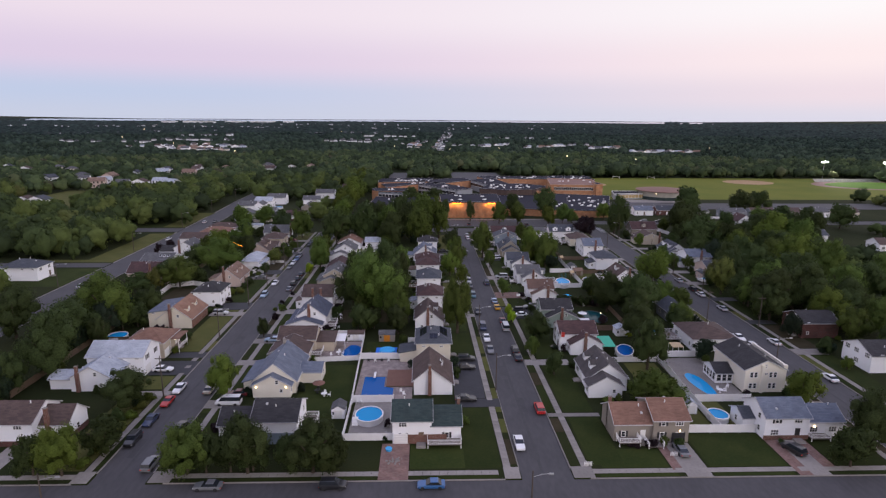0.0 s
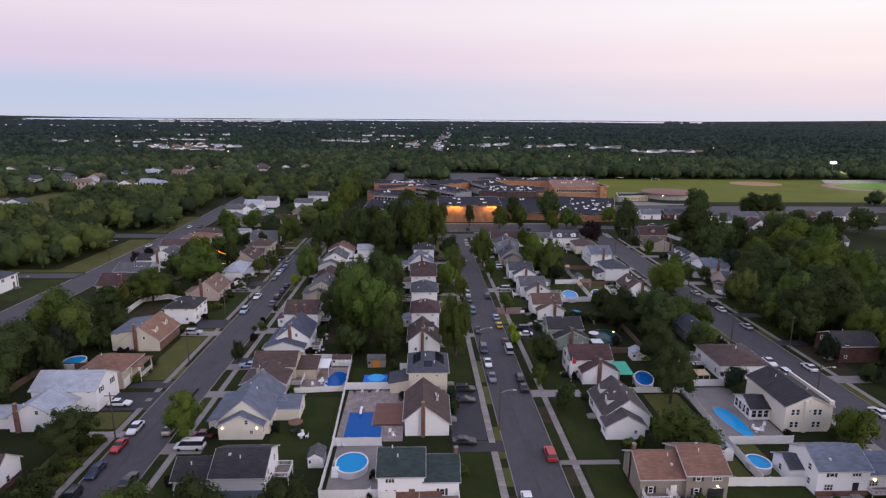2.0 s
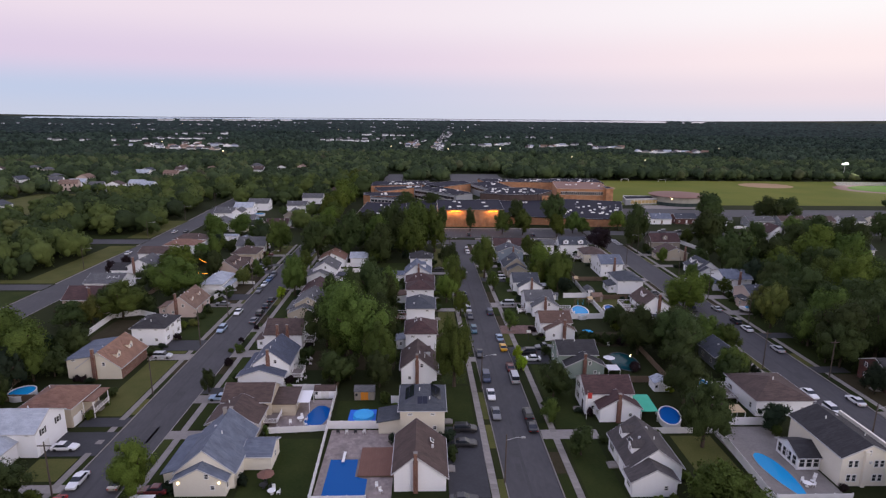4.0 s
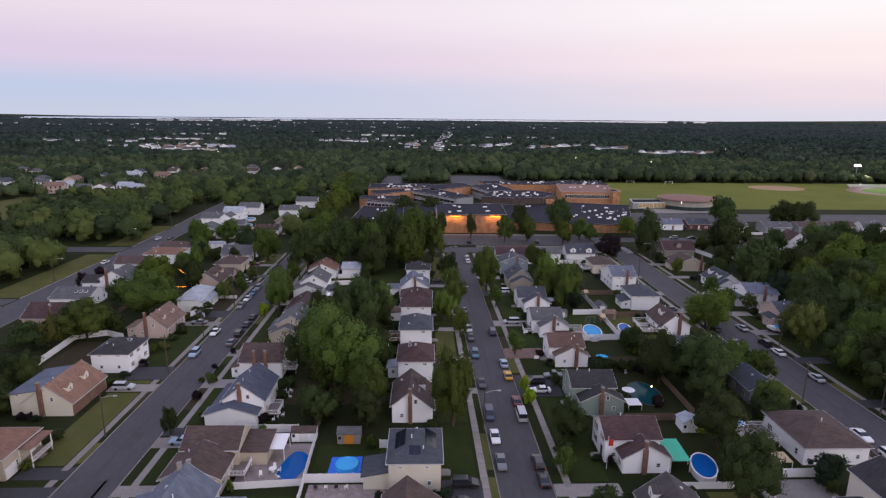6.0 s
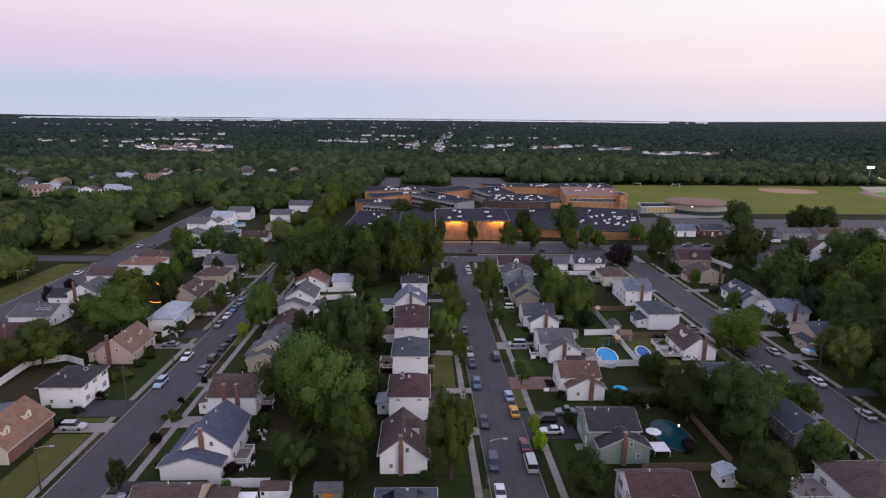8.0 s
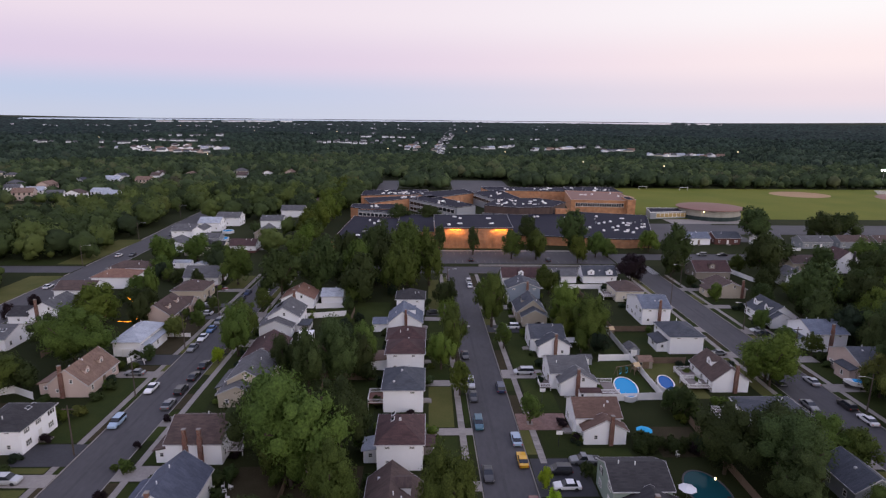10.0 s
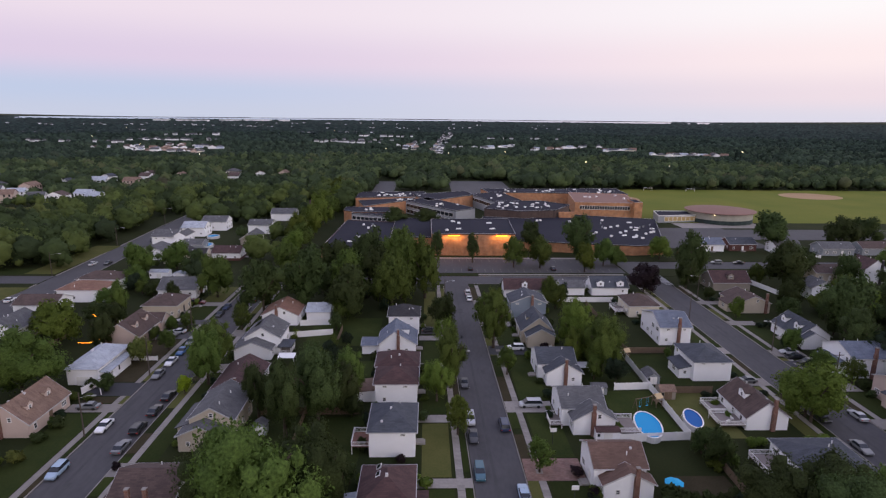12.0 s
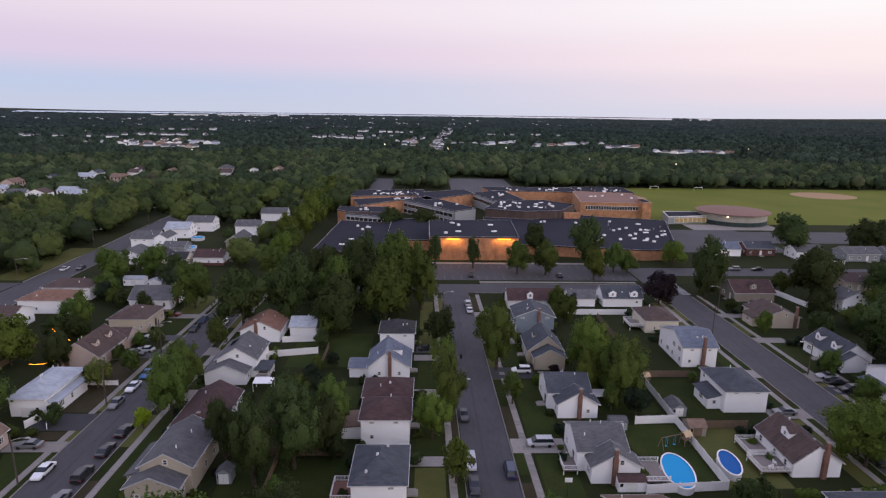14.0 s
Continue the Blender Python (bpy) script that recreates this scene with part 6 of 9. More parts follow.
# far side streets in the east, seen between the trees
house("white narrow gabled house with dark trim", [B(170.6, 179.2, 311.0, 321.0, 5.8, 3.4, "gy")], "white_wall", "roof_maroon", "w", chimney=[(177.0, 310.7, 9.2, "roof_dark")])
house("beige house with lit wall lamp among the yard trees", [B(154.0, 165.0, 314.0, 323.0, 3.6, 2.2, "gx")], "beige_wall", "roof_brown", "s")
house("white house with pale roof behind the yard trees", [B(137.0, 146.0, 291.0, 299.0, 4.4, 2.2, "gy")], "white_wall", "roof_grey", "s")
for x, y, w, lab, wm, rm, kd in ((132, 365, 12, "white house with blue-grey roof beside the school field", "white_wall", "roof_blue", "gx"),
                                 (147, 366, 13, "brick-fronted house with slate roof and lit garage", "red_wall", "roof_slate", "gx"),
                                 (166, 360, 12, "white house with grey roof beside the school field", "white_wall", "roof_grey", "gx"),
                                 (186, 357, 15, "grey house with pale roof beside the school field", "grey_wall", "roof_grey", "gx"),
                                 (205.5, 358, 15, "grey house with brown roof beside the school field", "grey_wall", "roof_brown", "gx"),
                                 (224, 358, 14, "tan house with brown roof beside the school field", "tan_wall", "roof_brown", "gx"),
                                 (243, 359, 14, "white house with grey roof beside the school field", "white_wall", "roof_grey", "gx"),
                                 (262, 358, 14, "cream house with brown roof beside the school field", "cream_wall", "roof_brown", "gx"),
                                 (190, 284, 14, "white house with slate roof among trees", "white_wall", "roof_slate", "gx"),
                                 (168, 262, 13, "beige house with brown roof among trees", "beige_wall", "roof_brown", "gx"),
                                 (214, 262, 13, "white house with brown roof among trees", "white_wall", "roof_brown", "gx"),
                                 (176, 210, 13, "white house with slate roof among trees", "white_wall", "roof_slate", "gx"),
                                 (158, 236, 13, "low white house with maroon roof among trees", "white_wall", "roof_maroon", "gx")):
    house(lab, [B(x, x + w, y, y + 9, 3.4, 2.3, kd)], wm, rm, "s")

# ---------------------------------------------------------------- school
school = thing("school", "sprawling low brick school with flat dark roofs and lit front wall", "school", 24, 400)
SX, SY = 24, 400


def school_block(ring, top, wall="school_brick", z0=-0.1, rim=0.35, roof="flat_roof", cap="flat_roof"):
    r = [(x - SX, y - SY) for x, y in ring]
    w = part("wall", Solid().prism(r, z0, top), M[wall], school)
    cx, cy = sum(p[0] for p in r) / len(r), sum(p[1] for p in r) / len(r)
    n = len(r)
    ins = [(cx + (x - cx) * 0.985, cy + (y - cy) * 0.985) for x, y in r]
    part("roof", Solid().prism(ins, top + 0.004, top + 0.08), M[roof], school)
    e = Solid()
    out = [(cx + (x - cx) * 1.006, cy + (y - cy) * 1.006) for x, y in r]
    for i in range(n):
        a, b, c, d = out[i], out[(i + 1) % n], ins[(i + 1) % n], ins[i]
        e.prism([a, b, c, d], top - 0.12, top + rim)
    part("roof_edge", e, M[cap], school)
    c = Solid()
    for i in range(n):
        c.bar((*out[i], top + rim), (*out[(i + 1) % n], top + rim), 0.06, 4)
    part("coping", c, M["fascia"], school, "pale metal coping")
    return w


def school_windows(ax, ay, bx, by, z, h, n, mat="glass", depth=0.06):
    """A band of panes along a wall from a to b, seen from its right-hand side."""
    dx, dy = bx - ax, by - ay
    ln = math.hypot(dx, dy)
    turn = math.atan2(dy, dx)
    band = part("window_band", Solid().box(0, ln, -depth, 0.02, z - 0.15, z + h + 0.15), M["trim"], school, "pale framed window band", (ax - SX, ay - SY, 0), turn)
    w = ln / n
    pane = Solid().box(0.12, w - 0.12, -depth - 0.02, -depth + 0.01, z, z + h).mesh("pane", M[mat])
    for i in range(n):
        part("pane", pane, None, band, "", (i * w, 0, 0))


# front hall with the lit brick wall
school_block([(5.8, 355), (43.0, 355), (45.0, 394), (5.8, 392)], 9.8, cap="flat_roof")
# low west wing
school_block([(-42.8, 351), (-14, 351), (-14, 414), (-40.5, 420)], 4.2, cap="roof_maroon")
# classroom wings around the courts
school_block([(-44.5, 434), (-37, 428), (-18, 428), (-18, 446), (-44.5, 446)], 7.4)
school_block([(-39, 426), (-16, 416), (-12, 428), (-34, 438)], 7.0, "grey_wall")
school_windows(-38.6, 425.6, -16.6, 416.0, 3.9, 1.8, 9)
school_block([(-34, 446), (-10, 470), (-4, 484), (-40, 470)], 8.0)
school_block([(-10, 470), (20, 430), (32, 440), (4, 486)], 8.0, "grey_wall")
school_windows(-9.4, 469.0, 18.6, 431.4, 4.4, 2.0, 12)
school_windows(-9.4, 469.0, 18.6, 431.4, 0.9, 2.0, 12)
school_block([(4, 470), (36, 500), (30, 520), (-6, 500)], 8.0)
school_block([(34.5, 502), (49, 458), (66, 466), (56, 516)], 8.2, "grey_wall")
school_windows(35.0, 500.0, 48.6, 459.6, 4.4, 2.0, 11)
school_block([(-44, 486), (4, 494), (2, 520), (-44, 514)], 7.6)
school_block([(48, 516), (108, 512), (108, 536), (44, 536)], 8.0)
for i in range(7):
    part("pilaster", Solid().box(-0.5, 0.5, -0.3, 0.3, 0, 8.0), M["trim"], school, "", (52 + i * 7.6 - SX, 515.2 - 0.06 * i - SY, 0))
# dark hall in the middle, with its many sides
school_block([(37, 436), (57, 427), (78, 431), (91, 452), (76, 469), (48, 466)], 8.6, "roof_brown")
part("wall", Solid().box(80 - SX, 89 - SX, 430.6 - SY, 432.6 - SY, 0, 7.6), M["school_brick"], school)
# low sheds of workshops between the halls
school_block([(43.5, 366), (98, 356), (112, 358), (134, 426), (100, 436), (92, 440), (60, 426), (36, 432), (34, 404), (45.5, 404)], 4.4, cap="flat_roof")
school_block([(-13.8, 372), (5.6, 372), (5.6, 424), (-13.8, 424)], 4.6, cap="flat_roof")
# two-storey east hall
school_block([(97, 462), (136, 458), (142, 502), (104, 510)], 8.8, cap="school_brick", roof="gym_roof")
school_windows(100.0, 461.7, 131, 458.5, 4.7, 2.2, 20)
school_block([(132.5, 455), (137.6, 455), (138, 470), (133, 470)], 9.8, cap="school_brick")
school_block([(108, 512), (146, 506), (148, 540), (110, 540)], 8.0)
school_block([(142, 440), (176, 446), (176, 458), (146, 458)], 4.2, "grey_wall", cap="trim")
school_windows(146, 440.6, 174, 445.6, 1.0, 2.4, 10, "lit_pane")
# round gymnasium
gc, gr = (184.0, 450.0), 18.5
ring = [(gc[0] + gr * 1.05 * math.cos(2 * math.pi * i / 28), gc[1] + gr * math.sin(2 * math.pi * i / 28)) for i in range(28)]
gym = thing("gymnasium", "oval gymnasium with low brown roof, white wall and green base", "gymnasium", *gc)
loc = [(x - gc[0], y - gc[1]) for x, y in ring]
part("wall", Solid().prism([(x * 0.96, y * 0.96) for x, y in loc], -0.1, 6.4), M["gym_wall"], gym)
part("green_base", Solid().prism([(x * 0.968, y * 0.968) for x, y in loc], -0.1, 2.4), M["roof_green"], gym, "dark green base wall")
dome = Solid()
for k, (q, z) in enumerate(((1.06, 6.35), (1.06, 6.7), (0.9, 7.0), (0.5, 7.5), (0.12, 7.7))):
    dome.v += [(x * q, y * q, z) for x, y in loc]
    if k:
        dome.f += [((k - 1) * 28 + i, (k - 1) * 28 + (i + 1) % 28, k * 28 + (i + 1) % 28, k * 28 + i) for i in range(28)]
dome.f += [tuple(range(28))[::-1], tuple(range(112, 140))]
part("roof", dome, M["gym_roof"], gym)
part("wall_lamp", Solid().box(-0.3, 0.3, -0.3, 0, -0.2, 0.2), M["warm_lamp"], gym, "lit wall lamp", (-11.0, -15.6, 5.6))
# roof vents and skylights
vr = random.Random(4)
vent_a, vent_b, vent_c = Solid().box(-0.6, 0.6, -0.6, 0.6, 0, 0.8, 0.06).mesh("roof_vent", M["trim"]), Solid().box(-1.25, 1.25, -0.55, 0.55, 0, 0.5, 0.12).mesh("skylight", M["trim"]), Solid().tube(0, 0, 0, 1.0, 0.3, 0.45, 10).mesh("roof_vent", M["metal"])
for x0, x1, y0, y1, z, n in ((10, 40, 362, 388, 9.88, 6), (46, 82, 436, 460, 8.68, 24), (62, 126, 372, 424, 4.48, 40), (-34, -20, 360, 408, 4.28, 9), (-36, 0, 468, 476, 8.08, 6), (-30, 0, 492, 512, 7.68, 18),
                             (8, 24, 446, 462, 8.08, 7), (60, 100, 518, 532, 8.08, 10), (112, 142, 514, 534, 8.08, 12), (110, 140, 470, 500, 8.88, 6), (44, 56, 476, 500, 8.28, 6), (-34, -22, 432, 442, 7.48, 3)):
    for _ in range(n):
        me = vr.choice([vent_a, vent_a, vent_b, vent_c])
        part("skylight" if me is vent_b else "roof_vent", me, None, school, "", (vr.uniform(x0, x1) - SX, vr.uniform(y0, y1) - SY, z), vr.choice([0, 0.5, -0.9]))
# two wall lamps over the front wall and their light
for lx in (15.5, 37.0):
    part("wall_lamp", Solid().box(-2.6, 2.6, -0.45, 0, -0.14, 0.08), M["amber"], school, "amber wall lamp", (lx - SX, 354.95 - SY, 9.2))
    w = new("wall_wash", bpy.data.lights.new("wall_wash", "AREA"))
    w.data.energy, w.data.color, w.data.shape, w.data.size, w.data.size_y = 560, (1.0, 0.46, 0.10), "RECTANGLE", 9.0, 0.5
    w.matrix_world = look((lx, 353.9, 9.1), (lx, 355.3, 4.0))
# yards round it
laid("car_park", "grey asphalt school car park with marked bays", -10, 84, 325.5, 348.5, "asphalt", 0.02, 0.05)
laid("car_park", "asphalt yard east of the school", 112, 172, 372, 424, "asphalt", 0.02, 0.05)
laid("car_park", "long asphalt car park beside the playing field", 172, 330, 392, 420, "asphalt", 0.024, 0.05)
laid("car_park", "pale concrete forecourt of the gymnasium", 150, 200, 424, 440, "concrete", 0.028, 0.05)
laid("pavement", "concrete pavement along the school front", -10, 84, 348.8, 351.2, "concrete", 0.03, 0.06)
laid("pavement", "concrete pavement along the north street", 24, 82, 322.2, 323.8, "concrete", 0.03, 0.06)
laid("court", "grey asphalt sports court behind the school", -42, -24, 560, 655, "asphalt", 0.03, 0.06)
laid("court", "grey asphalt sports court behind the school", 24, 76, 560, 662, "asphalt", 0.03, 0.06)
laid("playing_field", "wide mown playing field with worn yellowish grass", 112, 470, 441, 604, "field", 0.035, 0.05)
bays = Solid()
for i in range(28):
    bays.box(-8 + i * 3.2, -7.86 + i * 3.2, 326.5, 331.5, 0.02, 0.028)
    bays.box(-8 + i * 3.2, -7.86 + i * 3.2, 342.5, 347.5, 0.02, 0.028)
tagged(part("bay_marking", bays, M["concrete"]), "white painted bay lines of the car park", "road marking", "", "structure")


def disc(name, label, cx, cy, rx, ry, mat, z):
    ringd = [(rx * math.cos(2 * math.pi * i / 24), ry * math.sin(2 * math.pi * i / 24)) for i in range(24)]
    return tagged(part(name, Solid().prism(ringd, -0.03, 0), M[mat], None, label, (cx, cy, z)), label, name.replace("_", " "), "", "structure")


disc("infield", "bare sandy baseball infield", 318, 566, 24, 20, "infield", 0.045)
disc("infield", "bare sandy infield beside the school", 158, 545, 10, 14, "infield", 0.045)
disc("running_track", "reddish running track round the floodlit field", 432, 540, 62, 40, "gym_roof", 0.045)
disc("stadium_field", "floodlit bright green stadium turf", 434, 540, 52, 31, "turf", 0.06)


def goal(x, y):
    g = thing("goal", "white metal football goal on the field", "goal", x, y, 0, 0, "goals")
    part("goal_frame", Solid().bar((-3.6, 0, 0), (-3.6, 0, 2.4), 0.12).bar((3.6, 0, 0), (3.6, 0, 2.4), 0.12).bar((-3.6, 0, 2.4), (3.6, 0, 2.4), 0.12), M["trim"], g)
    part("goal_stay", Solid().bar((-3.6, 0, 2.4), (-3.6, 2, 0), 0.06).bar((3.6, 0, 2.4), (3.6, 2, 0), 0.06), M["trim"], g)


goal(195, 597)
goal(230, 592)


def floodlight(x, y, high):
    f = thing("floodlight", "tall floodlight mast with bright lamps", "floodlight", x, y, 0, 0, "floodlights")
    part("mast", Solid().tube(0, 0, -0.1, high, 0.3, 0.16, 8), M["metal"], f)
    part("crossarm", Solid().box(-3.4, 3.4, -0.1, 0.1, high - 0.6, high - 0.4).box(-3.4, 3.4, -0.1, 0.1, high + 0.5, high + 0.7), M["metal"], f)
    for i in range(7):
        for j in range(2):
            part("lamp", Solid().tube(0, 0, -0.15, 0.15, 0.38, 0.30, 10), M["white_lamp"], f, "bright white lamp", (-3.0 + i, -0.2, high - 0.5 + j * 1.1))


floodlight(428, 616, 17.0)
floodlight(487, 604, 17.0)
floodlight(492, 512, 17.0)
beam = new("flood_beam", bpy.data.lights.new("flood_beam", "SPOT"))
beam.data.energy, beam.data.spot_size, beam.data.spot_blend, beam.data.color, beam.data.shadow_soft_size = 150000, radians(95), 0.7, (1.0, 0.96, 0.86), 2.0
beam.matrix_world = look((430, 612, 18), (437, 545, 0))
stand = thing("bleachers", "pale metal spectator bleachers by the stadium field", "bleachers", 425, 572)
for i in range(6):
    part("bench", Solid().box(-34, 34, i * 0.9, i * 0.9 + 0.7, i * 0.45, i * 0.45 + 0.4), M["metal"], stand)

# ---------------------------------------------------------------- trees of the yards and streets
tree(-22.9, 292.2, 17.9, 6.7, "leaf")
tree(-13.3, 293.9, 18.4, 6.8, "leaf_dark")
tree(-5.2, 292.4, 22.0, 7.1, "leaf")
tree(2.8, 292.5, 22.0, 6.2, "leaf")
tree(-29.8, 296.4, 11.3, 6.9, "leaf_dark")
tree(-44.6, 302.0, 10.5, 6.4, "leaf")
tree(7.9, 341.7, 14.0, 3.2, "leaf_dark", "airy")
tree(23.0, 342.0, 13.0, 3.6, "leaf_dark", "airy")
tree(39.6, 334.3, 13.5, 5.5, "leaf")
tree(50.3, 332.9, 13.8, 6.1, "leaf")
tree(67.4, 327.1, 12.0, 4.7, "leaf_light")
tree(83.6, 336.9, 8.7, 4.5, "leaf")
tree(106.5, 348.6, 10.8, 5.6, "leaf_light")
tree(69.7, 347.7, 20.1, 7.5, "leaf_dark")
tree(52.0, 366.6, 14.0, 5.5, "leaf_dark")
tree(78.2, 337.6, 11.9, 4.9, "leaf")
tree(-17.6, 307.0, 21.6, 7.5, "leaf_dark")
tree(-6.1, 307.0, 22.0, 7.5, "leaf")
tree(-29.1, 307.0, 17.7, 7.5, "leaf_dark")
tree(-15.0, 421.0, 12.1, 7.5, "leaf_dark")
tree(3.0, 421.7, 11.3, 7.5, "leaf_dark")
tree(27.1, 516.0, 7.1, 4.7, "leaf")
tree(81.1, 299.0, 10.6, 6.0, "leaf_red")
tree(21.5, 248.7, 17.3, 4.8, "leaf")
tree(8.5, 264.4, 10.4, 4.5, "leaf_dark")
tree(9.0, 225.0, 15.3, 4.3, "leaf")
tree(5.7, 218.8, 10.0, 3.9, "leaf_light")
tree(42.6, 244.1, 15.5, 5.6, "leaf_light")
tree(46.4, 233.2, 15.7, 5.5, "leaf")
tree(40.5, 235.8, 10.7, 3.8, "leaf_light")
tree(-18.4, 209.1, 17.5, 6.1, "leaf_dark")
tree(-13.1, 219.9, 12.4, 4.1, "leaf")
tree(-14.4, 214.2, 11.3, 4.1, "leaf_dark")
tree(-23.9, 204.5, 16.4, 4.6, "leaf_dark")
tree(-31.0, 211.7, 12.6, 3.5, "leaf_dark")
tree(-48.1, 237.2, 12.6, 4.5, "leaf")
tree(-67.9, 293.2, 15.2, 6.4, "leaf")
tree(-89.6, 271.8, 12.2, 3.4, "leaf")
tree(-81.3, 247.5, 10.8, 4.1, "leaf_dark")
tree(-79.1, 285.4, 8.0, 3.4, "leaf_dark")
tree(5.3, 156.7, 17.5, 4.9, "leaf")
tree(27.4, 151.5, 8.7, 4.5, "leaf_dark")
tree(102.2, 193.8, 14.1, 4.8, "leaf_yellow")
tree(207.3, 307.0, 14.8, 7.5, "leaf_dark")
tree(-46.9, 227.2, 14.6, 4.9, "leaf")
tree(-47.7, 276.8, 17.5, 7.5, "leaf_dark")
tree(-35.0, 281.1, 20.8, 7.5, "leaf_dark")
tree(-20.6, 272.8, 17.5, 7.5, "leaf_dark")
tree(-7.7, 281.3, 18.6, 7.5, "leaf")
tree(-52.0, 326.0, 12.0, 6.0, "leaf")
tree(-55.0, 352.0, 12.0, 6.0, "leaf_light")
for i in range(13):
    tree(-55.0 - 5.0 * (i % 2) - 0.03 * i * i, 368.0 + 15.0 * i, 12.5 + 2.0 * ((i * 7) % 3), 6.4, "leaf_light" if i % 3 else "leaf")
tree(-50.2, 154.4, 5.9, 1.6, "leaf_dark")
tree(-92.2, 128.1, 17.5, 7.5, "leaf_dark")
tree(-118.8, 153.7, 15.7, 7.5, "leaf_dark")
tree(-49.1, 117.4, 10.8, 4.0, "leaf_light")
tree(-45.8, 89.2, 10.2, 5.1, "leaf")
tree(-35.3, 89.2, 11.8, 5.6, "leaf_dark")
tree(-23.8, 89.2, 10.5, 5.7, "leaf_dark")
tree(-68.3, 113.4, 9.4, 5.4, "leaf_dark")
tree(-67.5, 89.2, 10.0, 4.1, "leaf_light")
tree(-72.4, 89.3, 7.9, 3.5, "leaf_dark")
tree(-64.0, 96.4, 7.0, 4.2, "leaf_dark")
tree(47.2, 112.4, 8.4, 6.5, "leaf")
tree(79.7, 112.7, 8.1, 4.5, "leaf_light")
tree(80.1, 93.8, 12.9, 5.2, "leaf_dark")
tree(73.3, 89.2, 8.2, 4.7, "leaf_dark")
tree(51.6, 130.7, 14.2, 4.8, "leaf_dark")
tree(-96.9, 119.6, 10.8, 3.8, "leaf_dark")
tree(55.0, 175.0, 13.5, 7.0, "leaf_dark")
tree(63.0, 170.5, 15.0, 8.0, "leaf_dark")
tree(60.5, 164.0, 12.0, 5.6, "leaf_dark")
tree(67.0, 179.0, 12.0, 6.5, "leaf_dark")
tree(74.5, 178.0, 10.0, 5.0, "leaf")
tree(72.0, 159.5, 9.0, 4.2, "leaf")
tree(55.5, 148.0, 12.0, 5.5, "leaf_dark")
tree(53.8, 139.6, 7.0, 2.6, "leaf_dark")
tree(68.8, 136.6, 6.0, 3.2, "needle")
tree(-20.5, 172.0, 22.0, 9.5, "leaf")
tree(-28.0, 180.5, 15.0, 6.5, "leaf_dark")
tree(-14.0, 182.5, 15.0, 6.2, "leaf_dark")
tree(-13.0, 165.0, 13.0, 5.5, "leaf")
tree(-22.4, 157.5, 9.0, 4.0, "leaf_dark")
tree(-12.0, 156.5, 9.0, 4.0, "leaf_dark")
tree(83.4, 211.5, 11.0, 7.0, "leaf_light")
tree(105.0, 203.2, 10.8, 4.8, "leaf_yellow")
tree(27.6, 128.5, 6.0, 2.8, "leaf_dark")
tree(24.2, 140.4, 5.5, 2.2, "leaf")

# clipped row of street trees at the south corner, and tall yard trees east of the east street
for x, y, h, r in ((-46.5, 89.6, 6.6, 3.4), (-42.6, 89.4, 7.4, 3.3), (-38.4, 89.6, 7.8, 3.5), (-34.6, 90.0, 7.0, 3.0), (-27.6, 89.6, 7.6, 3.4), (-24.0, 89.2, 8.4, 3.6), (-20.6, 89.8, 7.0, 3.2)):
    tree(x, y, h, r, "leaf_dark")
for x, y, h, r, m in ((103.6, 166.0, 13, 6.0, "leaf_dark"), (104.5, 180.0, 11, 5.0, "leaf"), (127.5, 190.5, 17, 7.5, "leaf_dark"), (129.5, 166.5, 14, 6.5, "leaf_dark"), (128.5, 152.0, 12, 6.0, "leaf"), (141.5, 214.5, 19, 8.0, "leaf_light"),
                      (149.5, 207.0, 18, 7.5, "leaf"), (151.5, 186.5, 14, 7.0, "leaf_dark"), (121.5, 207.0, 16, 7.0, "leaf_dark"), (113.5, 209.0, 13, 5.5, "leaf_dark"), (114.6, 239.0, 15, 6.5, "leaf_dark"), (118.0, 178.0, 14, 6.5, "leaf_dark"),
                      (136.0, 180.0, 15, 7.0, "leaf"), (119.0, 222.0, 14, 6.0, "leaf_dark"), (133.0, 241.0, 15, 7.0, "leaf_light"), (158.0, 224.0, 15, 7.5, "leaf_dark"), (165.0, 200.0, 14, 7.0, "leaf")):
    tree(x, y, h, r, m)
tree(-90.5, 172.5, 10, 4.5, "leaf_dark")
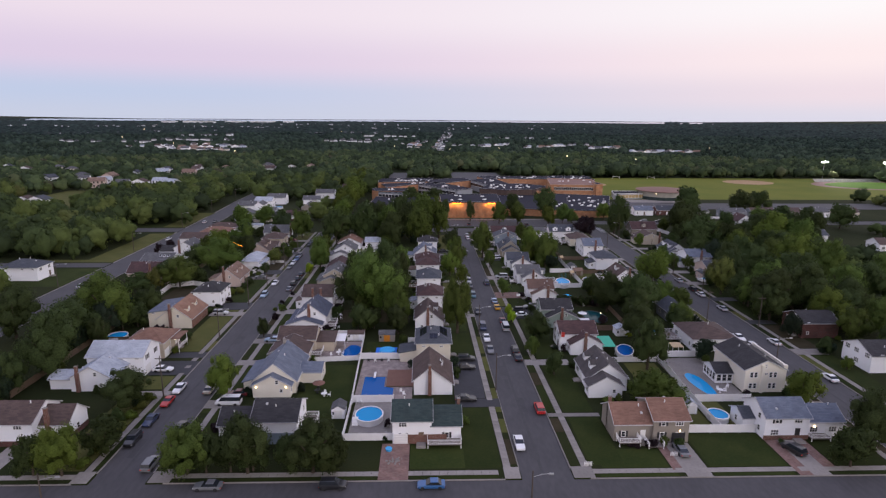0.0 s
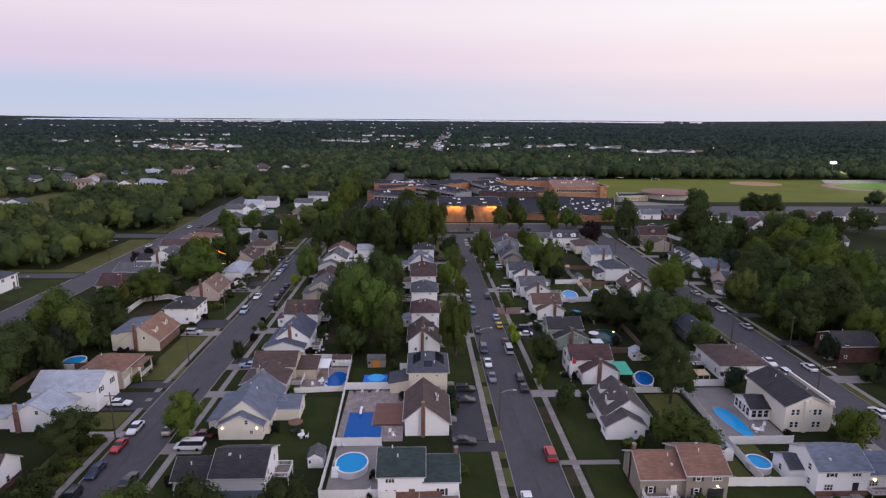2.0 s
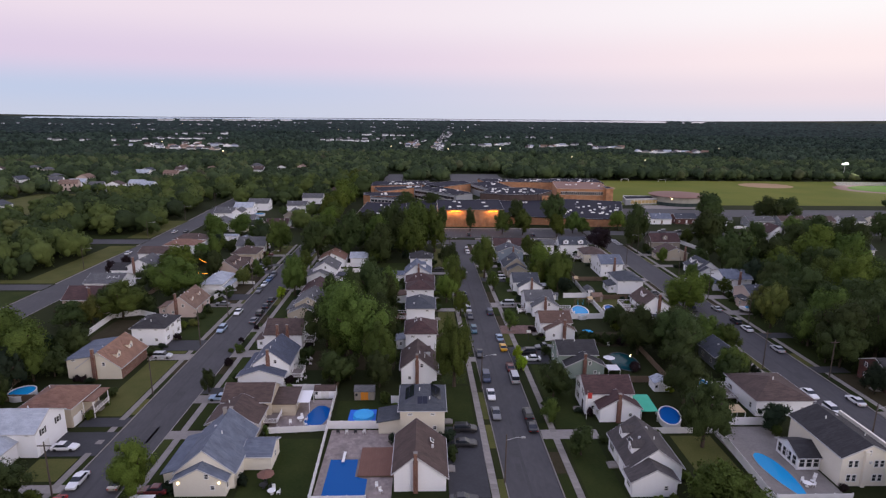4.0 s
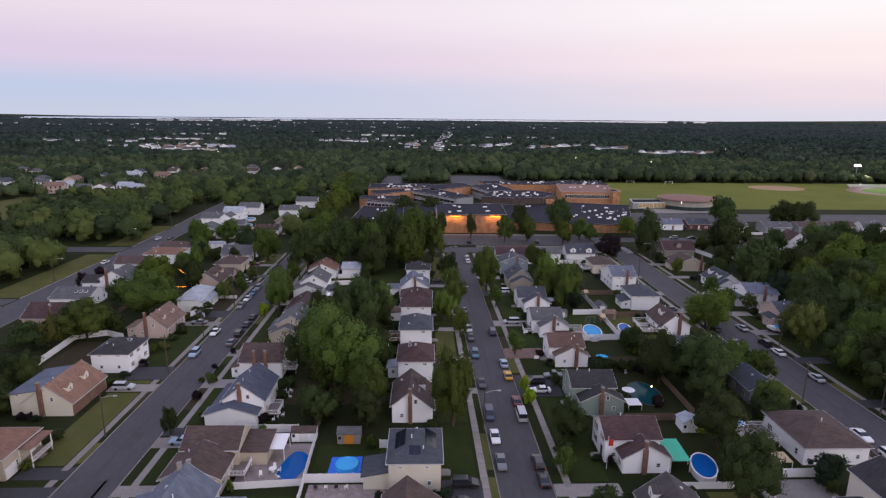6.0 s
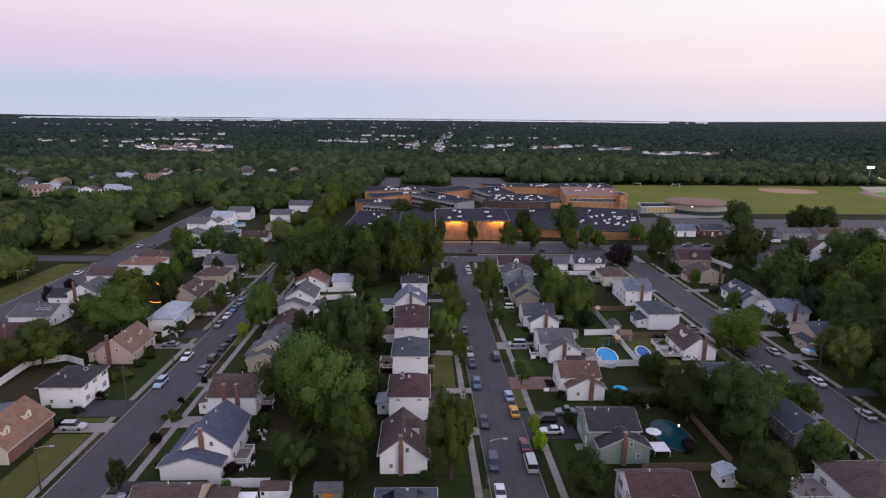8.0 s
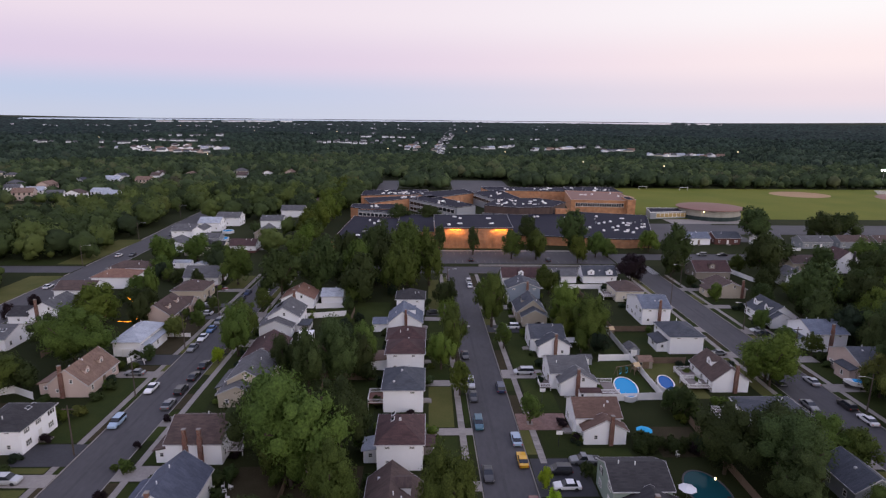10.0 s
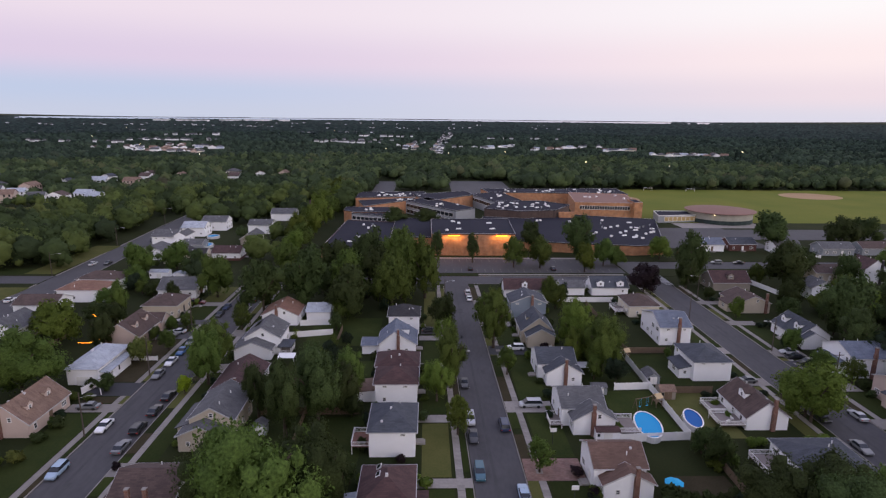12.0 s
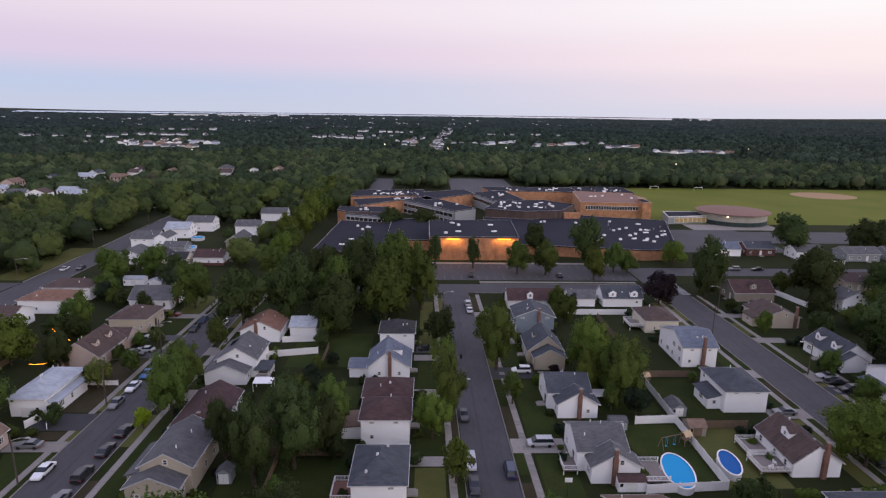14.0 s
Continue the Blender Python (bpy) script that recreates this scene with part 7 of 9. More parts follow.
# yard trees between the main road and the west street
for x, y, h, r, m in ((-98.0, 163.0, 17.5, 10.0, "leaf"), (-100.5, 146.0, 14.5, 9.5, "leaf_dark"), (-109.0, 176.0, 11.0, 7.0, "leaf_dark"), (-89.6, 163.0, 7.6, 4.6, "leaf_dark"), (-86.0, 222.6, 15.2, 9.2, "leaf"), (-95.2, 251.0, 12.4, 6.5, "leaf_light"),
                      (-104.0, 259.0, 8.5, 5.0, "leaf"), (-95.0, 268.5, 6.5, 3.8, "leaf_dark"), (-88.5, 267.0, 6.8, 3.4, "leaf_dark"), (-105.5, 317.0, 13.8, 5.6, "leaf"), (-93.8, 203.5, 12.0, 7.4, "leaf"), (-100.5, 199.0, 8.5, 3.8, "leaf_yellow"),
                      (-89.6, 208.0, 7.5, 4.4, "leaf_dark"), (-103.0, 214.0, 8.0, 5.4, "leaf_dark"), (-106.0, 197.0, 7.6, 6.0, "leaf_dark"), (-98.0, 233.0, 9.5, 5.6, "leaf_dark"), (-99.5, 284.0, 6.0, 4.0, "leaf"), (-90.0, 294.5, 5.6, 4.0, "leaf_dark"),
                      (-101.0, 304.0, 8.6, 4.4, "leaf"), (-123.0, 253.0, 6.0, 2.1, "leaf_red"), (-122.8, 264.0, 5.2, 2.0, "leaf_red"), (-96.0, 328.0, 12.0, 6.0, "leaf"), (-84.0, 318.0, 11.0, 5.5, "leaf_dark")):
    tree(x, y, h, r, m)
for x, y, h, r, m in ((-68.4, 239.5, 6.6, 3.6, "leaf_yellow"), (-66.0, 263.0, 5.0, 2.4, "leaf"), (83.0, 209.0, 13.6, 7.4, "leaf_light"), (20.9, 262.0, 11.5, 4.0, "leaf"), (8.3, 246.0, 10.0, 3.6, "leaf_light"), (23.0, 232.0, 7.5, 2.8, "leaf"),
                      (23.4, 192.5, 6.5, 2.6, "leaf"), (-64.6, 247.0, 6.0, 2.6, "leaf"), (9.6, 205.0, 8.5, 3.0, "leaf_light"), (104.6, 226.6, 6.5, 2.6, "leaf"), (-50.0, 262.0, 8.0, 3.2, "leaf")):
    tree(x, y, h, r, m, "airy")
# tall trees east of the east street and round the north-east corner
for x, y, h, r, m in ((103.5, 312.5, 20.6, 6.4, "leaf_dark"), (98.8, 304.0, 12.0, 4.6, "leaf_dark"), (133.4, 301.0, 18.7, 8.9, "leaf_dark"), (168.0, 369.0, 18.6, 9.6, "leaf_dark"), (206.5, 374.0, 16.0, 8.6, "leaf_dark"), (220.0, 377.0, 15.4, 8.4, "leaf_dark"),
                      (122.6, 254.0, 19.0, 9.0, "leaf_dark"), (135.5, 250.0, 16.5, 8.0, "leaf_dark"), (182.0, 300.0, 13.5, 6.4, "leaf_dark"), (117.6, 273.0, 7.0, 4.0, "leaf_dark"), (131.5, 277.0, 6.5, 5.0, "leaf"), (100.8, 290.6, 5.0, 2.0, "leaf_dark"),
                      (160.0, 262.0, 19.5, 9.6, "leaf_light"), (170.0, 257.0, 17.5, 8.4, "leaf"), (149.0, 246.0, 14.0, 7.0, "leaf_dark"), (106.5, 171.0, 16.5, 8.2, "leaf_dark"), (117.0, 171.5, 18.0, 8.2, "leaf_dark"), (104.6, 182.5, 12.0, 5.6, "leaf_dark"),
                      (128.6, 197.0, 14.8, 8.6, "leaf_dark"), (156.0, 243.0, 13.6, 8.0, "leaf_dark"), (200.0, 320.0, 13.6, 8.4, "leaf_dark"), (236.0, 320.0, 15.0, 9.0, "leaf_dark"), (126.0, 228.0, 15.0, 7.0, "leaf_dark"), (140.0, 228.0, 14.0, 6.5, "leaf")):
    tree(x, y, h, r, m)
for x, y, h, r, m in ((70.8, 158.0, 7.5, 4.0, "leaf_dark"), (79.6, 176.5, 8.0, 4.2, "leaf"), (116.0, 147.0, 11.0, 5.0, "leaf"), (121.0, 158.0, 13.0, 6.0, "leaf_dark"), (103.6, 140.6, 5.0, 2.4, "leaf_dark"), (119.0, 133.0, 11.0, 5.4, "leaf_dark")):
    tree(x, y, h, r, m)
# dark hedge plants behind the green house
for i in range(6):
    tree(42.5 + i * 2.1, 181.6 + 0.7 * (i % 3), 3.0 + 0.5 * (i % 2), 1.5, "leaf_dark", "bush")
# yard trees round the north-east corner
for x, y, h, r, m in ((150.0, 322.0, 14, 8.0, "leaf_dark"), (163.0, 310.0, 12, 6.0, "leaf_dark"), (146.0, 288.0, 10, 5.0, "leaf"), (172.0, 296.0, 13, 6.5, "leaf_dark"), (125.0, 284.0, 9, 4.0, "leaf_dark"),
                      (186.0, 318.0, 13, 6.5, "leaf"), (208.0, 300.0, 13, 6.5, "leaf_dark"), (184.0, 268.0, 12, 6.0, "leaf_dark"), (140.0, 268.0, 11, 5.0, "leaf_light"), (154.0, 276.0, 12, 6.0, "leaf_dark"), (122.0, 258.0, 9, 4.0, "leaf_dark")):
    tree(x, y, h, r, m)
# ---------------------------------------------------------------- where the cars stand
car("sedan", "blue", -3.0, 84.9, 90)
car("suv", "black", -19.7, 85.1, -90)
car("sedan", "grey", -40.8, 85.2, 90)
car("sedan", "white", -60.5, 121.7, 180)
car("coupe", "red", -60.5, 115.4, 180)
car("sedan", "navy", -60.5, 107.4, 180)
car("suv", "black", -60.5, 100.0, 180)
car("sedan", "beige", -53.4, 121.3, 0)
car("suv", "grey", -53.4, 91.9, 0)
car("sedan", "black", -53.4, 104.5, 0)
car("sedan", "white", -60.5, 208.2, 180)
car("suv", "pale blue", -60.5, 193.2, 180)
car("sedan", "grey", -60.5, 231.8, 180)
car("sedan", "white", -60.6, 239.2, 180)
car("sedan", "blue", -60.6, 245.8, 180)
car("suv", "grey", -60.6, 252, 180)
car("sedan", "black", -60.8, 274.7, 180)
car("sedan", "navy", -60.9, 281.6, 180)
car("sedan", "black", -53.4, 221.0, 0)
car("sedan", "black", -53.4, 214.5, 0)
car("suv", "black", -53.4, 207.3, 0)
car("sedan", "grey", -53.4, 200.8, 0)
car("sedan", "white", -54.2, 280.2, 0)
car("suv", "black", -54.2, 290, 0)
car("sedan", "white", 14.1, 97.5, 180)
car("sedan", "grey", 13.5, 143.4, 180)
car("sedan", "white", 13.4, 151.9, 180)
car("minivan", "navy", 13.2, 160.8, 180)
car("suv", "teal", 12.8, 192, 180)
car("sedan", "black", 12.6, 203.7, 180)
car("suv", "silver", 12.5, 210.3, 180)
car("sedan", "black", 12.3, 226.7, 180)
car("sedan", "black", 13.0, 175.0, 180)
car("suv", "red", 20.6, 111, 0)
car("sedan", "black", 20.2, 138.4, 0)
car("suv", "black", 20.2, 143.2, 0)
car("van", "silver", 19.9, 160.4, 0)
car("sedan", "maroon", 19.8, 166.4, 0)
car("sedan", "yellow", 19.7, 179.2, 0)
car("sedan", "pale blue", 19.6, 186.2, 0)
car("minivan", "navy", 19.2, 208, 0)
car("sedan", "white", 18.0, 291.3, 0)
car("suv", "silver", 17.9, 297.5, 0)
car("sedan", "white", 86.2, 151.3, 180)
car("suv", "white", 86.2, 143.8, 180)
car("sedan", "black", 86.2, 190.8, 180)
car("suv", "black", 86.2, 210.6, 180)
car("sedan", "grey", 86.2, 199, 180)
car("sedan", "white", 94.4, 148, 0)
car("sedan", "white", 94.4, 125, 0)
car("sedan", "silver", 94.4, 211, 0)
car("suv", "black", 94.4, 199, 0)
car("sedan", "white", 94.4, 192.8, 0)
car("sedan", "silver", 94.4, 177.3, 0)
car("van", "white", -47.0, 114.6, 90, 0.02, "on a driveway")
car("sedan", "maroon", -46.4, 118.6, 90, 0.02, "on a driveway")
car("sedan", "white", -68.6, 131.8, -90, 0.02, "on a driveway")
car("suv", "black", 6.6, 137.2, -90, 0.02, "on a driveway")
car("sedan", "black", 6.2, 132.0, -90, 0.02, "on a driveway")
car("sedan", "black", 5.0, 115.4, -90, 0.02, "on a driveway")
car("sedan", "grey", 44.3, 94.4, 0, 0.02, "on a driveway")
car("suv", "black", 65.9, 94.2, 20, 0.02, "on a driveway")
car("sedan", "grey", -68.0, 216.0, 90, 0.02, "on a driveway")
car("sedan", "pale blue", -46.6, 151.0, 90, 0.02, "on a driveway")
car("suv", "silver", -68.9, 173.8, -90, 0.02, "on a driveway")
car("sedan", "white", 26.0, 171.2, 90, 0.02, "on a driveway")
car("suv", "black", 25.6, 175.6, 90, 0.02, "on a driveway")
car("pickup", "grey", 31.0, 178.6, 90, 0.02, "on a driveway")
car("minivan", "silver", 26.0, 216.2, 90, 0.02, "on a driveway")
car("suv", "white", 27.3, 247.4, 90, 0.02, "on a driveway")
car("suv", "black", -68.6, 256.8, -90, 0.02, "on a driveway")
car("sedan", "silver", -67.4, 259.4, 90, 0.02, "on a driveway")
car("suv", "maroon", -71.6, 285.8, -90, 0.02, "on a driveway")
car("sedan", "silver", -69.4, 268.4, 90, 0.02, "on a driveway")
car("sedan", "black", 4.6, 260.6, -90, 0.02, "on a driveway")
car("sedan", "grey", 79.6, 227.6, 90, 0.02, "on a driveway")
car("sedan", "silver", 100.4, 244.6, 90, 0.02, "on a driveway")
car("sedan", "black", 100.0, 241.4, 90, 0.02, "on a driveway")
car("suv", "black", 101.0, 237.6, 90, 0.02, "on a driveway")
car("sedan", "black", 55.3, 330.4, 0, 0.03, "in the school car park")
car("suv", "black", 21.3, 330.2, 0, 0.03, "in the school car park")
car("sedan", "black", 138.4, 341.8, 90)
car("suv", "grey", 129.0, 342.0, 90)
car("sedan", "white", 181.5, 335.2, 90)
car("sedan", "white", -134.4, 288.9, 4)
car("sedan", "white", -134.0, 337, 4)
car("sedan", "black", -128.6, 338.1, 184)
car("suv", "black", -130.6, 383, 184)
car("sedan", "silver", -130.0, 205, 0)

# ---------------------------------------------------------------- fences
def fence(ax, ay, bx, by, high=1.8, mat="vinyl", label="white vinyl privacy fence"):
    """A panel fence from a to b: posts, and boards panel by panel."""
    ln, turn = math.hypot(bx - ax, by - ay), math.atan2(by - ay, bx - ax)
    f = thing("fence", label, "fence", ax, ay, 0, turn, "yard fences")
    n = max(1, round(ln / (3.0 if mat == "vinyl" else 4.2)))
    w = ln / n
    post = Solid().box(-0.065, 0.065, -0.065, 0.065, -0.05, high + 0.08).add([(-0.085, -0.085, high + 0.08), (0.085, -0.085, high + 0.08), (0.085, 0.085, high + 0.08), (-0.085, 0.085, high + 0.08), (0, 0, high + 0.16)],
                                                                          [(3, 2, 1, 0), (0, 1, 4), (1, 2, 4), (2, 3, 4), (3, 0, 4)]).mesh("post", M[mat])
    k = max(4, int(w / 0.19))
    line = []
    for i in range(k):
        u, v = 0.065 + (w - 0.13) * i / k, 0.065 + (w - 0.13) * (i + 1) / k
        line += [(u, 0.006), (u + 0.02, 0.022), (v - 0.02, 0.022)]
    line.append((0.065 + (w - 0.13), 0.006))
    pan = Solid().prism([(u, -q) for u, q in line] + [(u, q) for u, q in line[::-1]], 0.06, high)
    pan = pan.mesh("panel", M[mat])
    for i in range(n + 1):
        part("post", post, None, f, "", (i * w, 0, 0))
        if i < n:
            part("panel", pan, None, f, "", (i * w, 0, 0))


fence(-20.1, 99.4, -20.1, 114.8)
fence(-20.1, 99.4, -10.4, 99.4, 1.6)
fence(-20.1, 114.9, -11.0, 114.9)
fence(-20.2, 115.0, -20.9, 138.2)
fence(-20.9, 138.3, -7.0, 138.3)
fence(-20.9, 138.5, -21.4, 152.6)
fence(-33.2, 136.6, -21.2, 137.6, 1.4)
fence(-35.3, 154.6, -25.2, 154.6)
fence(-8.8, 148.8, -6.2, 148.8)
fence(55.4, 101.6, 55.6, 115.6)
fence(55.6, 115.6, 56.9, 138.6)
fence(56.9, 138.6, 70.4, 138.6)
fence(56.0, 114.0, 68.6, 114.0)
fence(47.2, 101.2, 62.4, 101.0)
fence(80.0, 112.0, 80.0, 100.0, 1.4)
fence(43.0, 135.6, 55.8, 135.6, 1.4)
fence(46.6, 223.6, 54.8, 224.0)
fence(54.9, 202.8, 54.9, 244.4)
fence(40.8, 201.8, 54.8, 202.6)
fence(-96.0, 180.0, -97.2, 203.6)
fence(-97.2, 203.6, -90.0, 206.6)
fence(-90.0, 206.6, -84.0, 203.6)
fence(-34.0, 265.4, -22.2, 266.6)
fence(-68.6, 222.0, -72.6, 228.0, 1.2)
fence(-72.8, 240.6, -64.6, 240.6, 1.2)
fence(-73.0, 222.4, -70.6, 229.6, 1.6)
fence(-118.0, 247.6, -107.0, 247.6, 1.6)
fence(40.8, 288.2, 66.6, 288.2)
fence(58.0, 304.6, 61.2, 304.6)
fence(-45.0, 279.0, -34.0, 279.0)
fence(-35.3, 255.7, -23.2, 258.3)
fence(140.0, 205.0, 156.0, 205.0)
fence(126.0, 213.0, 140.0, 213.0)
fence(125.0, 317.0, 130.0, 290.0)
fence(168.0, 352.0, 182.0, 352.0, 1.6)
for ax, ay, bx, by in ((39.4, 158.2, 52.8, 158.2), (55.6, 244.8, 67.0, 244.8), (59.4, 222.0, 68.6, 222.0), (56.6, 245.0, 56.6, 285.0), (-21.6, 155.0, -21.8, 230.0), (-31.4, 190.6, -10.0, 190.6), (-31.0, 213.0, -10.4, 213.0),
                       (-95.0, 150.6, -82.0, 150.6), (-96.0, 118.0, -96.0, 178.0), (-96.6, 226.0, -96.6, 262.0), (41.2, 256.0, 55.0, 256.0), (-21.0, 239.0, -21.0, 262.0), (56.4, 160.0, 56.4, 200.0)):
    fence(ax, ay, bx, by, 1.7, "wood", "weathered brown wooden stockade fence")


# ---------------------------------------------------------------- pools
def oval(rx, ry, n=28):
    return [(rx * math.cos(2 * math.pi * i / n), ry * math.sin(2 * math.pi * i / n)) for i in range(n)]


def ringed(s, outer, inner, z0, z1):
    n = len(outer)
    s.add([(x, y, z0) for x, y in outer] + [(x, y, z0) for x, y in inner] + [(x, y, z1) for x, y in outer] + [(x, y, z1) for x, y in inner],
          [q for i in range(n) for j in [(i + 1) % n] for q in ((i, j, 2 * n + j, 2 * n + i), (n + j, n + i, 3 * n + i, 3 * n + j), (2 * n + i, 2 * n + j, 3 * n + j, 3 * n + i), (j, i, n + i, n + j))])
    return s


def pool_above(x, y, rx, ry, turn=0, water="water", ladder=True, high=1.25):
    p = thing("pool", "oval above-ground swimming pool with pale wall and blue water", "pool", x, y, 0, radians(turn), "back yard pools")
    part("pool_wall", ringed(Solid(), oval(rx, ry), oval(rx - 0.06, ry - 0.06), -0.02, high), M["pool_wall"], p)
    part("rim", ringed(Solid(), oval(rx + 0.1, ry + 0.1), oval(rx - 0.16, ry - 0.16), high, high + 0.07), M["trim"], p)
    part("water", Solid().prism(oval(rx - 0.07, ry - 0.07), high - 0.3, high - 0.12), M[water], p)
    if ladder:
        s = Solid()
        for dx in (-0.3, 0.3):
            s.bar((dx, -0.5, 0), (dx, 0, high + 0.7), 0.04).bar((dx, 0.5, high - 0.3), (dx, 0, high + 0.7), 0.04)
        for k in range(4):
            s.bar((-0.3, -0.45 + k * 0.1, 0.25 + k * 0.32), (0.3, -0.45 + k * 0.1, 0.25 + k * 0.32), 0.035)
        part("ladder", s, M["trim"], p, "white pool ladder", (-rx, 0.2, 0), math.pi / 2)


def pool_sunk(x, y, ring, water, label, edge="concrete"):
    p = thing("pool", label, "pool", x, y, 0, 0, "back yard pools")
    cx, cy = sum(a for a, _ in ring) / len(ring), sum(b for _, b in ring) / len(ring)
    big = [(cx + (a - cx) * 1.09, cy + (b - cy) * 1.06) for a, b in ring]
    part("coping", ringed(Solid(), big, ring, 0.02, 0.12), M[edge], p)
    part("water", Solid().prism(ring, 0.0, 0.07), M[water], p)


pool_above(-15.7, 107.6, 2.9, 3.2, 0, "water_light")
pool_sunk(0, 0, [(-18.6, 116.9), (-11.4, 116.9), (-11.4, 121.7), (-13.6, 122.4), (-13.6, 127.6), (-18.6, 127.6)], "water", "large in-ground pool with stepped outline and deep blue water")
pool_sunk(-23.8, 143.2, [(2.4 * math.cos(t) * (1 + 0.18 * math.sin(2 * t)), 4.7 * math.sin(t)) for t in [2 * math.pi * i / 26 for i in range(26)]], "water", "kidney-shaped in-ground pool with blue water")
pool_above(49.3, 140.6, 2.2, 4.0, -18, "water")
pool_sunk(61.4, 122.0, [(1.9 * math.cos(t) * (1 + 0.25 * math.sin(t)) - 0.25 * math.sin(t) * 2, 6.6 * math.sin(t)) for t in [2 * math.pi * i / 26 for i in range(26)]], "water_light", "long in-ground pool with bright turquoise water")
pool_above(57.4, 106.4, 2.1, 2.3, 0, "water_light")
pool_above(47.9, 206.4, 2.6, 5.2, -8, "water_light")
pool_above(58.1, 208.7, 1.8, 3.9, -12, "water")
pool_above(-90.4, 153.0, 2.6, 2.8, 0, "water_light")
pool_above(62.4, 155.8, 2.3, 2.3, 0, "water_light", False)
pool_above(127.0, 173.0, 3.2, 4.0, 0, "water_light", False)
pool_above(-100.4, 369.6, 3.4, 4.6, 0, "water_light", False)
pool_above(-104.0, 390.4, 3.0, 3.0, 0, "water_light", False)
pool_sunk(49.8, 170.2, oval(3.4, 5.6), "water_green", "dark green in-ground pool lit by one underwater lamp", "slate")
lamp = thing("pool_lamp", "small lit lamp at the edge of the pool", "lamp", 52.6, 173.4)
part("lamp", Solid().tube(0, 0, 0.0, 0.4, 0.16, 0.12, 8), M["warm_lamp"], lamp)
# paddling pool on its blue ground sheet
tp = thing("ground_sheet", "bright blue tarpaulin spread on the lawn", "tarpaulin", -14.5, 143.0)
part("sheet", Solid().slab([(-2.9, -3.0, 0.09), (2.9, -2.8, 0.07), (2.8, 3.0, 0.1), (-2.8, 2.9, 0.07)], 0.05), M["tarp_blue"], tp)
pool = thing("paddling_pool", "round inflatable pool under a sky-blue cover", "pool", -14.2, 143.0)
part("cover", Solid().tube(0, 0, 0.09, 0.75, 2.25, 2.05, 28).tube(0, 0, 0.75, 0.8, 2.05, 1.2, 28), M["tarp_sky"], pool)


# ---------------------------------------------------------------- sheds, tents, garden furniture
def shed(x, y, w, d, wall, roof, label, h=2.1, rise=0.8, kind="gy", door="trim"):
    s = thing("shed", label, "shed", x, y, 0, 0, "garden sheds")
    part("wall", wall_solid(kind, -w / 2, w / 2, -d / 2, d / 2, h, rise), M[wall], s)
    part("roof", roof_solid(kind, -w / 2, w / 2, -d / 2, d / 2, h, rise, 0.2, t=0.08), M[roof], s)
    for dx in (-0.42, 0.42):
        part("shed_door", Solid().box(dx - 0.4, dx + 0.4, -d / 2 - 0.05, -d / 2 + 0.01, 0.05, 1.9), M[door], s)
    part("window", Solid().box(-w / 2 + 0.2, -w / 2 + 0.7, -d / 2 - 0.04, -d / 2 + 0.01, 1.0, 1.6), M["glass"], s)
    FOOT.append((x - w / 2, x + w / 2, y - d / 2, y + d / 2))


shed(-22.2, 109.6, 2.7, 3.4, "white_wall", "roof_grey", "white garden shed with grey gabled roof")
shed(-14.8, 151.6, 4.4, 2.6, "tan_wall", "roof_grey", "wooden playhouse shed with bright orange door", 2.2, 0.8, "gx", "orange_door")
shed(-23.6, 152.4, 4.6, 2.4, "white_wall", "roof_brown", "white shed with double doors beside the pool", 2.0, 0.7, "gx")
shed(57.2, 220.6, 3.4, 3.2, "tan_wall", "roof_tan", "tan wooden garden shed", 2.0, 0.9, "gx", "wood")
shed(56.8, 228.6, 3.0, 4.2, "grey_wall", "roof_grey", "grey barrel-roofed garden shed", 1.9, 0.9)
shed(52.8, 110.0, 2.4, 2.8, "white_wall", "roof_white", "small white garden shed by the fence")
shed(42.6, 222.6, 3.2, 2.6, "grey_wall", "roof_grey", "low grey garden shed", 1.8, 0.5, "gx")
shed(38.6, 203.4, 4.6, 2.2, "white_wall", "roof_maroon", "low lean-to with brown roof and small windows", 2.0, 0.4, "gx")
shed(53.0, 155.2, 3.6, 3.4, "white_wall", "roof_white", "white garden shed behind the trees")
shed(-29.0, 206.0, 2.4, 2.2, "grey_wall", "roof_grey", "low grey garden shed")
shed(-90.0, 316.0, 5.0, 3.0, "white_wall", "roof_white", "white garage shed among trees")
shed(-98.0, 318.0, 7.0, 3.4, "white_wall", "roof_white", "long white shed among trees", 2.4, 0.8, "gx")


def canopy(x, y, w, d, z, drop, mat, label, posts=True):
    c = thing("canopy", label, "canopy", x, y)
    part("cloth", Solid().slab([(-w / 2, -d / 2, z - drop), (w / 2, -d / 2, z - drop), (w / 2, d / 2, z), (-w / 2, d / 2, z)], 0.06), M[mat], c)
    if posts:
        for px in (-w / 2 + 0.08, w / 2 - 0.08):
            for py, t in ((-d / 2 + 0.08, z - drop), (d / 2 - 0.08, z)):
                part("post", Solid().box(px - 0.05, px + 0.05, py - 0.05, py + 0.05, -0.02, t - 0.04), M["trim"], c)


